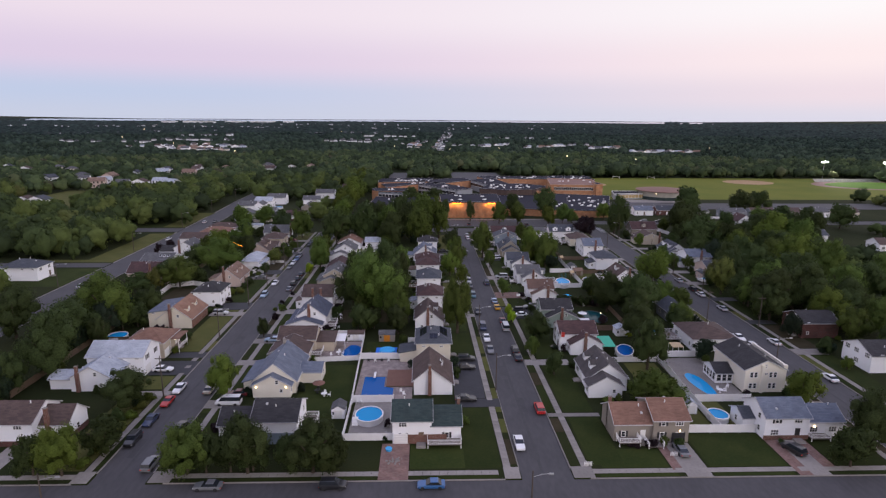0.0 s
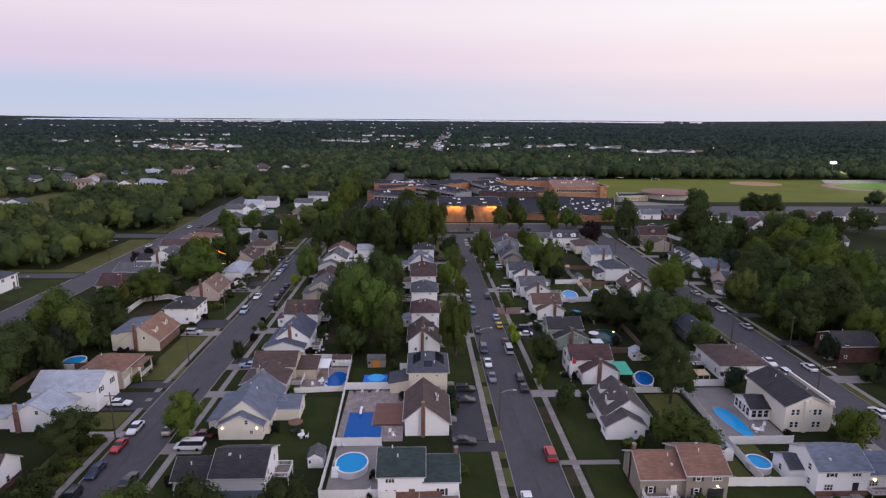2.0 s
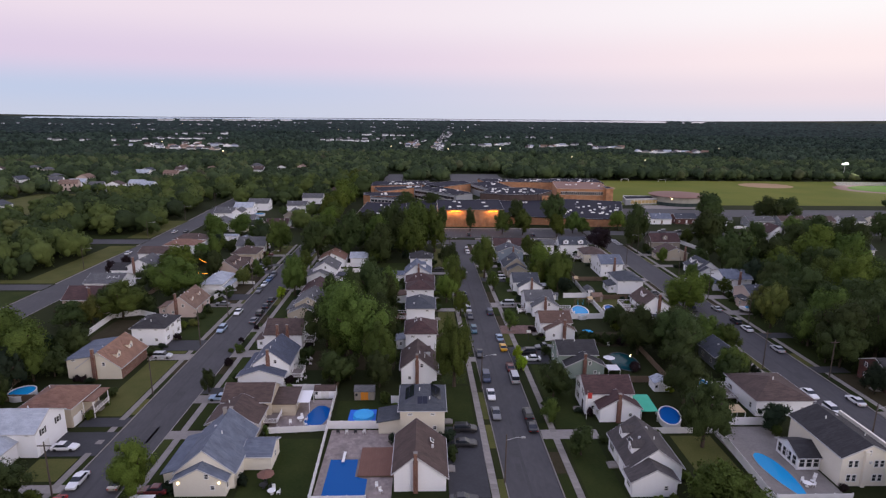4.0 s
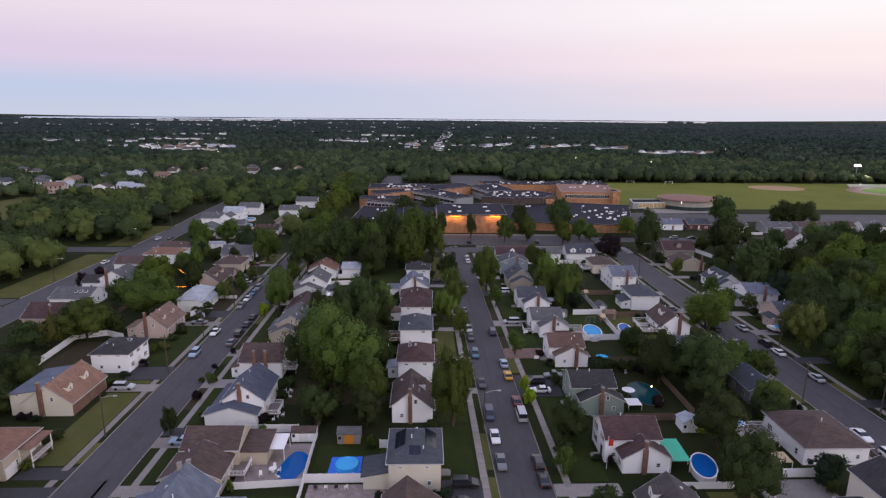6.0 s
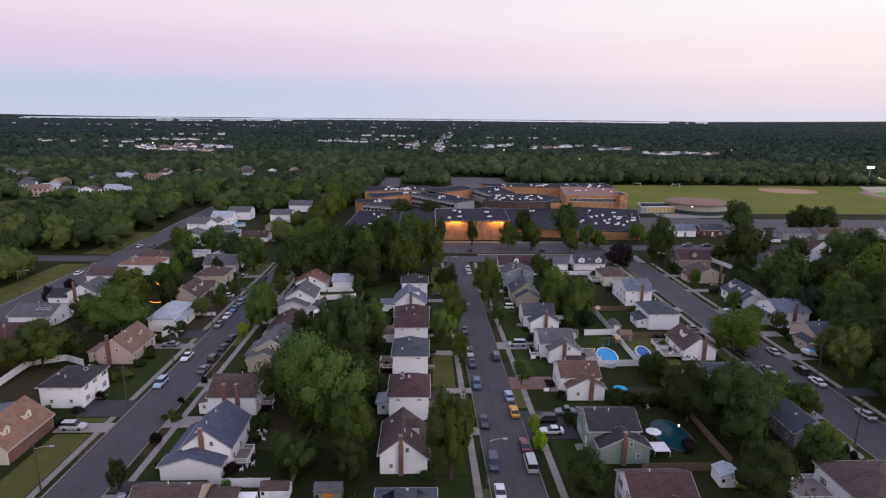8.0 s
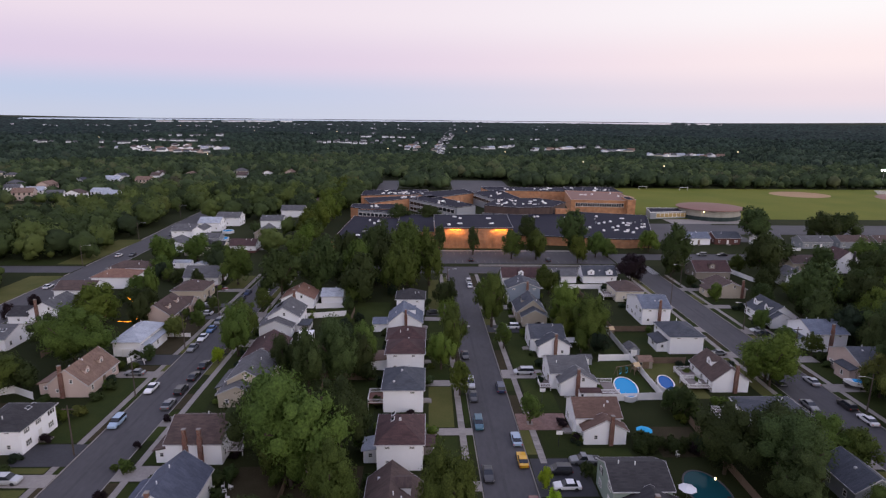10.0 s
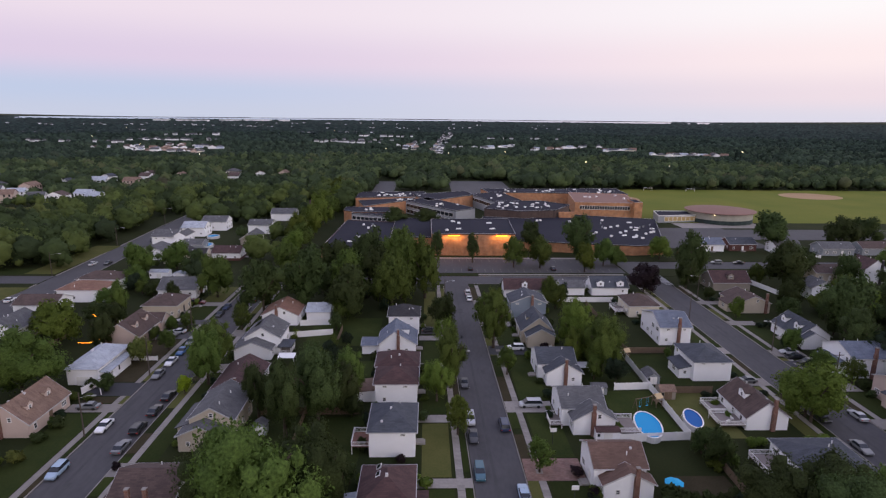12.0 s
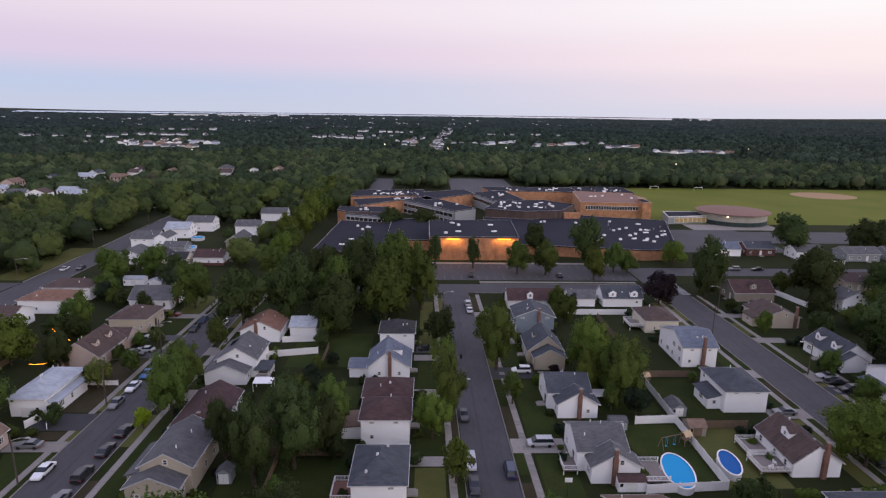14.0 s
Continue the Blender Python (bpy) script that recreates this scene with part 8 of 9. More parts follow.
canopy(44.9, 143.4, 3.6, 6.4, 2.9, 0.5, "cloth_green", "green fabric awning on posts beside the house")
canopy(-27.4, 147.2, 3.4, 4.8, 2.8, 0.3, "vinyl", "white flat patio awning on posts")
canopy(63.2, 141.0, 3.0, 3.0, 2.6, 0.2, "cloth_beige", "beige garden canopy on posts")
canopy(44.9, 164.2, 3.0, 3.2, 1.2, 0.0, "vinyl", "white covered garden table")
canopy(42.0, 232.6, 3.4, 3.0, 2.4, 0.2, "vinyl", "white patio awning on posts")
canopy(-31.6, 238.6, 4.2, 2.6, 2.4, 0.3, "vinyl", "white patio awning on posts")


def parasol(x, y, r, mat, label):
    p = thing("parasol", label, "parasol", x, y)
    part("pole", Solid().tube(0, 0, 0, 2.4, 0.03, 0.025, 6), M["metal"], p)
    n = 8
    part("cover", Solid().add([(r * math.cos(2 * math.pi * i / n), r * math.sin(2 * math.pi * i / n), 2.0) for i in range(n)] + [(0, 0, 2.55), (0, 0, 2.2)],
                              [(i, (i + 1) % n, n) for i in range(n)] + [((i + 1) % n, i, n + 1) for i in range(n)]), M[mat], p)


parasol(44.7, 186.4, 1.6, "cloth_cyan", "bright cyan garden parasol")
parasol(45.2, 168.2, 1.5, "vinyl", "white round garden parasol")
parasol(-28.4, 120.6, 1.5, "deck", "dark brown garden parasol")

GS, GB, GL = {}, {}, {}
for key in ("trim", "dark_metal", "wood"):
    GS[key] = Solid().box(-0.28, 0.28, -0.28, 0.28, 0.38, 0.46, 0.01).mesh("seat", M[key])
    GB[key] = Solid().box(-0.28, 0.28, 0.22, 0.29, 0.46, 0.98, 0.01).mesh("backrest", M[key])
    GL[key] = Solid().box(-0.03, 0.03, -0.03, 0.03, 0, 0.38).mesh("leg", M[key])


def chair(x, y, turn, key="trim", z=0.03):
    c = thing("garden_chair", {"trim": "white garden chair on the patio", "dark_metal": "dark metal garden chair on the patio", "wood": "plain wooden garden chair on a deck"}[key], "chair", x, y, z, radians(turn), "garden chairs")
    part("seat", GS[key], None, c)
    part("backrest", GB[key], None, c)
    for lx in (-0.24, 0.24):
        for ly in (-0.24, 0.24):
            part("leg", GL[key], None, c, "", (lx, ly, 0))


def table(x, y, r, key="dark_metal", z=0.03):
    t = thing("garden_table", "round garden table on the patio", "table", x, y, z, 0, "garden tables")
    part("tabletop", Solid().tube(0, 0, 0.68, 0.74, r, r, 16), M[key], t)
    part("leg", Solid().tube(0, 0, 0.04, 0.68, 0.06, 0.06, 8).tube(0, 0, 0, 0.04, 0.3, 0.3, 12), M[key], t)


for i in range(4):
    chair(-18.6 + i * 1.7, 136.6, 180 + i * 9, "trim" if i % 2 else "dark_metal")
for x, y, k in ((-10.4, 112.6, "dark_metal"), (-28.6, 119.6, "dark_metal"), (64.0, 118.4, "trim"), (66.6, 128.0, "dark_metal"), (-27.0, 141.6, "trim"), (-31.0, 161.0, "trim"), (-26.8, 118.0, "trim")):
    table(x, y, 0.7, k)
    for a in range(2):
        chair(x + 1.1 * math.cos(a * 1.57), y + 1.1 * math.sin(a * 1.57), a * 90 - 90, k)
for x, y in ((-19.0, 114.6), (-18.0, 114.6), (-12.0, 101.0), (-9.6, 119.4), (-8.8, 118.0), (-25.6, 139.6), (-28.8, 140.4), (66.8, 120.6), (65.6, 119.4), (49.0, 180.6), (-31.4, 159.2)):
    chair(x, y, (x * 37) % 360, "trim")

for x, y, turn in ((-32.6, 169.4, 20), (-31.2, 170.6, 200), (-32.0, 172.0, 290), (-30.2, 169.0, 90), (-30.6, 171.8, 150), (-33.0, 170.9, 60), (64.6, 207.2, 180), (66.0, 208.4, 90)):
    chair(x, y, turn, "trim", 0.03 if x < 0 else 1.0)
for x, y, turn in ((63.4, 149.4, 30), (65.2, 150.6, 200), (64.4, 152.6, 300)):
    chair(x, y, turn, "wood", 1.2)
table(-31.6, 170.0, 0.6, "trim")

deck = thing("pool_deck", "raised brown boarded deck beside the pool", "deck", -10.0, 126.6)
for i in range(16):
    part("plank", Solid().box(-3.2 + i * 0.4 + 0.01, -3.2 + (i + 1) * 0.4 - 0.01, -4.4, 4.4, 0.34, 0.40), M["deck"], deck)
part("frame", Solid().box(-3.15, 3.15, -4.35, 4.35, 0.0, 0.335), M["wood"], deck)
slide = thing("pool_ladder", "white steps of the round pool", "steps", -18.4, 104.9)
for i in range(4):
    part("tread", Solid().box(-0.6, 0.6, i * 0.35, i * 0.35 + 0.5, i * 0.32, i * 0.32 + 0.3), M["trim"], slide)
board = thing("diving_board", "white diving board at the pool's end", "diving board", -16.2, 128.4)
part("plank", Solid().box(-0.25, 0.25, -2.2, 1.0, 0.5, 0.58), M["trim"], board)
part("stand", Solid().box(-0.3, 0.3, 0.0, 0.8, 0.0, 0.5), M["concrete"], board)
boat = thing("boat", "white motor boat on a trailer in a driveway", "boat", 103.4, 208.0, 0.05, radians(70))
part("hull", hull([(-3.0, 1.05, 1.15, 0.75, 1.3, 1.55), (-1.0, 1.15, 1.2, 0.65, 1.3, 1.6), (1.4, 0.95, 1.05, 0.7, 1.35, 1.75), (3.0, 0.1, 0.14, 1.3, 1.6, 1.95)]), M["vinyl"], boat)
part("cover", Solid().box(-0.9, 0.9, -2.6, 1.2, 1.5, 1.95, 0.3), M["tarp_sky"], boat)
part("trailer", Solid().box(-0.8, 0.8, -2.6, 2.8, 0.45, 0.7), M["dark_metal"], boat)
for sx in (-1, 1):
    part("wheel", car_meshes("sedan")["tyre"], None, boat, "", (sx * 0.95, -0.6, 0.34))


def playset(x, y):
    p = thing("playset", "wooden climbing frame with swings", "playset", x, y, 0, 0.3)
    for dx in (-2.4, 2.4):
        part("leg", Solid().bar((dx, -0.9, 0), (dx, 0, 2.4), 0.07).bar((dx, 0.9, 0), (dx, 0, 2.4), 0.07), M["wood"], p)
    part("beam", Solid().bar((-2.5, 0, 2.4), (2.5, 0, 2.4), 0.08), M["wood"], p)
    for dx in (-1.2, 0.6):
        part("swing", Solid().bar((dx - 0.2, 0, 2.4), (dx - 0.2, 0, 0.5), 0.02).bar((dx + 0.2, 0, 2.4), (dx + 0.2, 0, 0.5), 0.02).box(dx - 0.25, dx + 0.25, -0.12, 0.12, 0.45, 0.5), M["cloth_cyan"], p)
    part("tower", Solid().box(2.4, 3.9, -0.75, 0.75, 1.2, 1.3).box(2.4, 2.5, -0.75, -0.65, 0, 2.2).box(3.8, 3.9, -0.75, -0.65, 0, 2.2).box(2.4, 2.5, 0.65, 0.75, 0, 2.2).box(3.8, 3.9, 0.65, 0.75, 0, 2.2), M["wood"], p)
    part("tower_roof", roof_solid("gx", 2.4, 3.9, -0.75, 0.75, 2.2, 0.7, 0.15, t=0.06), M["cloth_beige"], p)


playset(50.6, 215.4)
playset(52.2, 240.4)


# ---------------------------------------------------------------- street furniture
def street_lamp(x, y, turn, high=8.6, reach=2.6):
    p = thing("street_lamp", "wooden utility pole with a cobra-head lamp arm", "street lamp", x, y, 0, radians(turn), "street lamps")
    part("pole", Solid().tube(0, 0, -0.1, high + 0.6, 0.15, 0.10, 8), M["pole_wood"], p)
    part("arm", Solid().bar((0, 0, high - 0.5), (reach * 0.6, 0, high), 0.04).bar((reach * 0.6, 0, high), (reach, 0, high + 0.05), 0.04), M["metal"], p)
    part("lamp_head", Solid().box(reach - 0.1, reach + 0.65, -0.16, 0.16, high - 0.05, high + 0.14, 0.04), M["metal"], p)


for x, y, a in ((12.3, 120.4, 0), (11.5, 155.0, 0), (10.1, 226.2, 0), (9.4, 284.0, 0), (-62.4, 153.6, 0), (-62.6, 205.0, 0), (-62.6, 258.0, 0), (96.7, 246.0, 180), (96.6, 196.0, 180), (97.0, 291.0, 180), (83.9, 130.0, 0),
                (-61.9, 76.0, 0), (12.4, 75.4, 0)):
    street_lamp(x, y, a)
for i, y in enumerate((150, 205, 262, 320, 372, 430)):
    street_lamp(-138.6 + main_x(y), y, 0, 8.6, 3.6)


def pole(x, y, high=10.0):
    p = thing("utility_pole", "bare wooden utility pole", "utility pole", x, y, 0, 0, "utility poles")
    part("pole", Solid().tube(0, 0, -0.1, high, 0.16, 0.10, 8), M["pole_wood"], p)
    part("crossarm", Solid().box(-1.1, 1.1, -0.06, 0.06, high - 0.8, high - 0.65), M["pole_wood"], p)


for x, y in ((-62.5, 118.0), (-62.5, 182.0), (-62.6, 232.0), (83.8, 166.0), (96.8, 160.0), (96.8, 222.0), (83.8, 268.0)):
    pole(x, y)


for x, y in ((27.4, 184.0), (27.6, 201.5)):
    p = thing("basketball_hoop", "basketball hoop on a post beside a driveway", "hoop", x, y, 0, 0, "hoops")
    part("post", Solid().tube(0, 0, 0, 3.0, 0.06, 0.05, 8), M["dark_metal"], p)
    part("backboard", Solid().box(-0.6, 0.6, -0.32, -0.26, 2.7, 3.5), M["trim"], p)
# flag pole and porch lights
p = thing("flag_pole", "white flag pole with a red flag", "flag pole", 32.2, 141.6)
part("pole", Solid().tube(0, 0, 0, 6.5, 0.05, 0.03, 6), M["trim"], p)
part("flag", Solid().box(0.03, 0.9, -0.02, 0.02, 4.6, 5.9), M["red_paint"], p)
# amber string of lights across a yard
sl = thing("string_lights", "amber string of lights sagging between trees", "lights", -88.0, 252.0)
for a, b in (((-6.2, 13.7, 3.6), (2.5, 7.0, 3.2)), ((1.2, -6.8, 3.0), (5.7, -2.7, 2.9))):
    s = Solid()
    prev = None
    for i in range(13):
        t = i / 12
        q = tuple(a[j] + (b[j] - a[j]) * t for j in range(2)) + (a[2] + (b[2] - a[2]) * t - 1.4 * 4 * t * (1 - t) * 0.5,)
        if prev:
            s.bar(prev, q, 0.05, 5)
        prev = q
    part("string", s, M["amber"], sl)

# planted shrubs along house fronts, drives and fences
sr = random.Random(31)


def free(x, y, gap):
    if any(a - gap < x < b + gap and c - gap < y < d + gap for a, b, c, d in FOOT):
        return False
    m = mid_x(y)
    return not (9.8 + m < x < 25.8 + m or -64.5 < x < -48.4 or 81.4 < x < 99.3) and 90.5 < y


for fx0, fx1, fy0, fy1 in list(FOOT):
    if fx1 - fx0 < 5 or not 90 < fy0 < 310 or not -90 < fx0 < 118:
        continue
    for _ in range(2):
        side = sr.randrange(3)
        x, y = ((fx0 - sr.uniform(0.9, 1.8), sr.uniform(fy0, fy1)), (fx1 + sr.uniform(0.9, 1.8), sr.uniform(fy0, fy1)), (sr.uniform(fx0, fx1), fy0 - sr.uniform(0.9, 2.2)))[side]
        if free(x, y, 0.7):
            tree(x, y, sr.uniform(1.0, 2.4), sr.uniform(0.7, 1.5), sr.choice(["leaf", "leaf_dark", "leaf_dark", "needle", "leaf_light", "leaf_red"]), "bush")
# single shrubs that stand out in the front yards
for x, y, high, r, mat in ((29.8, 191.3, 1.8, 1.3, "leaf_red"), (-52.3, 184.5, 1.5, 1.0, "leaf_red"), (-50.8, 194.1, 1.5, 0.9, "leaf_red"), (-52.7, 177.4, 1.2, 0.9, "leaf"), (-69.8, 196.4, 2.4, 1.7, "leaf_yellow"), (-70.5, 186.5, 2.0, 1.5, "leaf_red"),
                           (-70.2, 203.4, 2.0, 1.6, "leaf_dark"), (-70.0, 208.6, 2.4, 1.8, "leaf_dark"), (54.7, 153.2, 1.3, 1.2, "leaf_lime"), (55.7, 193.3, 2.6, 2.0, "leaf_light"), (52.6, 181.4, 2.2, 1.4, "leaf_red"), (50.6, 164.6, 2.6, 1.8, "leaf_red"),
                           (43.2, 184.2, 3.0, 2.0, "leaf_dark"), (-31.4, 174.6, 2.6, 1.7, "leaf_dark"), (25.6, 146.6, 2.6, 1.9, "leaf_dark")):
    tree(x, y, high, r, mat, "bush")
# hedges along the side lines of the lots
HEDGE = [crown_arrays(300 + i, 7, 420, 0.11, "round", ICO1, 0.8, 0.7) for i in range(3)]


def hedge(spots, mat):
    """A loose row of grown-together shrubs, as one mesh with its origin at the first."""
    V, F, N, k = [], [], [], 0
    for i, (x, y, z, high, r) in enumerate(spots):
        v, f, q = HEDGE[i % 3]
        V.append(v * (r, r, high / 2) + (x - spots[0][0], y - spots[0][1], high / 2 - 0.04))
        F.append(f + k)
        N.append(q)
        k += len(v)
    ob = new("hedge", array_mesh("hedge", np.concatenate(V), np.concatenate(F), M[mat], np.concatenate(N)))
    ob.location = (spots[0][0], spots[0][1], 0)
    return tagged(ob, f"loose uneven {LEAF_WORDS[mat]} hedge between two gardens", "hedge", "garden hedges")


for fx0, fx1, fy0, fy1 in list(FOOT):
    if fx1 - fx0 < 7 or not 110 < fy0 < 300 or not -90 < fx0 < 110:
        continue
    line, x, spots = fy1 + sr.uniform(1.6, 3.0), fx0 + sr.uniform(-4, 1), []
    while x < fx1 + 3:
        if free(x, line, 1.0) and sr.random() < 0.7:
            spots.append((x, line + sr.uniform(-0.5, 0.5), 0, sr.uniform(1.4, 3.2), sr.uniform(0.9, 1.5)))
        x += sr.uniform(1.4, 3.2)
    if len(spots) > 1:
        hedge(spots, sr.choice(["leaf", "leaf_dark", "leaf_dark", "leaf_light", "needle"]))
# hedges and yard trees along the back lines of the lots
def back_line(x, y0, y1, n, lo, hi, spread=2.5):
    for _ in range(n):
        px, py = x + sr.uniform(-spread, spread), sr.uniform(y0, y1)
        h = sr.uniform(lo, hi)
        if free(px, py, 1.0) and not any(abs(px - ax) < arx + 1.5 and abs(py - ay) < ary + 1.5 for ax, ay, arx, ary in POOLS):
            tree(px, py, h, h * sr.uniform(0.34, 0.46), sr.choice(["leaf", "leaf_dark", "leaf", "leaf_light", "leaf_dark", "needle"]), "bush" if h < 3.4 else "round")


POOLS = [(-15.7, 107.6, 3.5, 3.5), (-15, 122, 5, 7), (-24, 143, 4, 6), (-14.5, 143, 4, 4), (49.3, 140.6, 4, 5), (60, 121.6, 6, 8), (58, 106, 3, 3), (48, 206.4, 4, 6), (58, 208.7, 4, 5), (50, 170, 5, 7), (-14.8, 151, 3, 2)]
back_line(-21.5, 155, 300, 26, 3, 9, 5)
back_line(-98, 95, 174, 20, 5, 11, 6)
back_line(-96, 258, 300, 5, 4, 8, 2.5)
back_line(56, 155, 200, 12, 3, 8, 3)
back_line(48, 225, 300, 12, 4, 9, 5)
back_line(121, 95, 240, 30, 7, 15, 8)
back_line(134, 262, 320, 7, 5, 10, 6)
back_line(-66.5, 92, 118, 9, 1.6, 4, 1.2)
back_line(-10, 170, 300, 10, 2, 5, 2)
back_line(102, 100, 300, 12, 2, 8, 2)
back_line(-70, 180, 300, 8, 2, 5, 2)
for x, y in ((22.9, 171.5), (23.1, 165.0)):
    tree(x - 0.6, y, 4.2, 1.4, "leaf_lime")
tree(-50.4, 222.4, 4.6, 1.6, "leaf_lime")
for i in range(7):
    tree(-65.2 + 0.2 * (i % 2), 92 + i * 4.2, 1.6, 1.5, "leaf_yellow" if i % 2 else "leaf_light", "bush")
for i in range(6):
    tree(79.4, 158 + i * 2.4, 2.6, 0.8, "needle", "bush")
tree(-50.6, 168.2, 2.6, 1.3, "leaf_red", "bush")
tree(-50.2, 176.6, 2.8, 1.2, "leaf", "bush")


# building rubble and a tub left on the paved drive, and low white signs on the front lawns
heap = thing("rubble_heap", "heap of pale broken stones on the paved drive", "rubble", -9.7, 92.4)
for i in range(26):
    a, q, s = sr.uniform(0, 6.28), 1.5 * sr.random() ** 0.7, sr.uniform(0.10, 0.22)
    part("stone", Solid().box(-s, s, -s * 0.8, s * 0.8, 0, s * 1.1, 0.03), M["concrete"], heap, "", (q * math.cos(a), q * math.sin(a), 0.03), a)
tub = thing("tub", "round blue plastic tub on the drive", "tub", -10.9, 96.0, 0.03)
part("tub", Solid().tube(0, 0, 0, 0.4, 0.55, 0.62, 16).tube(0, 0, 0.4, 0.44, 0.66, 0.66, 16), M["tarp_sky"], tub)
for x, y in ((25.6, 90.4), (42.6, 93.2)):
    g = thing("picket_gate", "short white picket corner piece on the lawn", "fence", x, y)
    for i in range(6):
        part("picket", Solid().box(i * 0.25 - 0.75, i * 0.25 - 0.6, -0.03, 0.03, 0, 0.75 + 0.1 * (i % 2)), M["trim"], g)
    part("rail", Solid().box(-0.8, 0.75, 0.03, 0.07, 0.35, 0.43), M["trim"], g)
# ---------------------------------------------------------------- woods and far suburbs
wr = random.Random(21)
fr = random.Random(9)


def clear(x, y):
    """Open ground where no wild tree stands."""
    if -300 < x < -226 and 388 < y < 486:
        return True
    if x < -138 and (228 < y < 246 or 304 < y < 329):
        return True
    if -192 < x < -146 and 198 < y < 232:
        return True
    if -150 < x < -139 and 60 < y < 330:
        return True
    if y > 60 and -143 < x - main_x(y) < -121 and y < 505:
        return True
    return False


def wood_here(x, y):
    if clear(x, y):
        return False
    if x < -141:
        return y > 60
    if -141 <= x < -46:
        return y > 455 or (-122 < x < -95 and y > 428) or (x < -92 and y > 425)
    if -46 <= x < 110:
        return y > 668 or (82 < x and y > 600) or (-20 < x < 22 and 585 < y) or (x < -44 and y > 420)
    if 110 <= x < 460:
        return y > 604
    return y > 330


def yard_wood(x, y):
    """Overgrown lots east of the east street and between the main road and the west street."""
    return (150 < x < 420 and 92 < y < 235) or (240 < x < 420 and 235 < y < 330) or (-121 < x < -90 and (92 < y < 140 or 322 < y < 440)) or (-90 < x < -66 and 304 < y < 455) or (-72 < x < -64 and 330 < y < 600) or (330 < x < 470 and 346 < y < 430)


def built(x, y, gap):
    return any(a - gap < x < b + gap and c - gap - 8 < y < d + gap for a, b, c, d in FOOT)


# where far houses stand: along streets, from end to end, with how many
FAR_HOUSES = []


def far_street(x0, y0, x1, y1, n, spread, size=1.0):
    for i in range(n):
        t = (i + fr.random()) / n
        FAR_HOUSES.append((x0 + (x1 - x0) * t + fr.uniform(-spread, spread), y0 + (y1 - y0) * t + fr.uniform(-spread, spread), size * fr.uniform(0.85, 1.15)))


for spot in ((-433, 633), (-412, 656), (-322, 545), (-290, 510), (-269, 512), (-252, 508), (-273, 600), (-287, 640), (-254, 642), (-266, 395), (-280, 402), (-292, 526), (-305, 560), (-240, 520), (-246, 600), (-300, 600),
             (-340, 575), (-388, 640), (-455, 600), (-310, 400), (-330, 420), (-175, 647), (-159, 672), (-190, 690), (-230, 660), (-262, 668), (-224, 505), (-350, 540), (-470, 660), (-140, 690)):
    FAR_HOUSES.append((*spot, fr.uniform(0.9, 1.15)))
far_street(-470, 1076, -345, 1020, 20, 22)
far_street(-480, 1205, -375, 1165, 11, 16)
far_street(-560, 1130, -330, 1110, 18, 18)
far_street(-830, 1330, -580, 1290, 12, 20)
far_street(-650, 1420, -480, 1440, 22, 24)
far_street(-720, 1740, -560, 1760, 14, 26, 1.2)
far_street(-230, 1413, -120, 1365, 20, 22)
far_street(-205, 1525, -85, 1506, 9, 20)
far_street(-190, 1760, -60, 1740, 9, 24, 1.2)
far_street(14, 1005, 62, 1850, 34, 11)
far_street(-28, 1120, -10, 1440, 12, 14)
far_street(62, 1850, 100, 2420, 12, 16, 1.2)
far_street(-70, 1240, 90, 1230, 10, 14)
far_street(105, 1177, 180, 1282, 8, 14)
far_street(205, 1143, 350, 1290, 19, 20)
far_street(310, 1134, 375, 1160, 9, 14)
far_street(370, 1009, 470, 1020, 17, 14)
far_street(-1150, 1670, -930, 1960, 12, 30, 1.2)
far_street(-1000, 1980, -640, 2260, 18, 40, 1.3)
far_street(150, 1660, 330, 1640, 8, 24, 1.2)
far_street(-420, 1950, -100, 2050, 16, 40, 1.3)
SORTED = sorted(FAR_HOUSES, key=lambda q: q[1])
HX, HY = np.array([q[0] for q in SORTED]), np.array([q[1] for q in SORTED])
HD = np.hypot(HX, HY)
HB = np.array([fr.uniform(3.0, 5.6) if q < 900 else fr.uniform(2.8, 5.6) for q in HD])


def open_height(x, y, wide):
    """How high trees stand here at most: low in the yards on a far house's southern side, rising away from it."""
    ux, uy = -HX / HD, -HY / HD
    dx, dy = x - HX, y - HY
    along, side = dx * ux + dy * uy, np.abs(dx * uy - dy * ux)
    near = (along > -6) & (along < 240) & (side < wide + 0.02 * along)
    return float((HB[near] + along[near] * 62 / HD[near]).min()) if near.any() else 99.0


def patchy(x, y, scale):
    """Slow unevenness of the canopy, about -1 to 1."""
    return noise.noise(Vector((x * scale, y * scale, 3.7))) * 1.6


near_spots, mid_spots, step = [], [], 9.8
for i in range(-65, 56):
    for j in range(6, 66):
        x, y = i * step + wr.uniform(-4.2, 4.2), j * step + wr.uniform(-4.2, 4.2)
        d = math.hypot(x, y)
        if abs(math.atan2(x, y)) > 0.84 or d > 560:
            continue
        low = open_height(x, y, 8)
        wild = wood_here(x, y) and low > 3.2 and not built(x, y, 2.0)
        lot = yard_wood(x, y) and wr.random() < ((0.4 if y < 200 else 0.16) if x < 0 else (0.5 if y < 245 else 0.25)) and not built(x, y, 3.5)
        if (wild and wr.random() < 0.92) or lot:
            p = patchy(x, y, 0.022)
            h = (11.5 + 3.2 * p + wr.uniform(-2.6, 3.2)) * (1.0 if wild else 0.8)
            h = min(low, max(4.5, h))
            near_spots.append((x, y, 0, h, max(2.2, h * wr.uniform(0.46, 0.74))))
step = 9.8
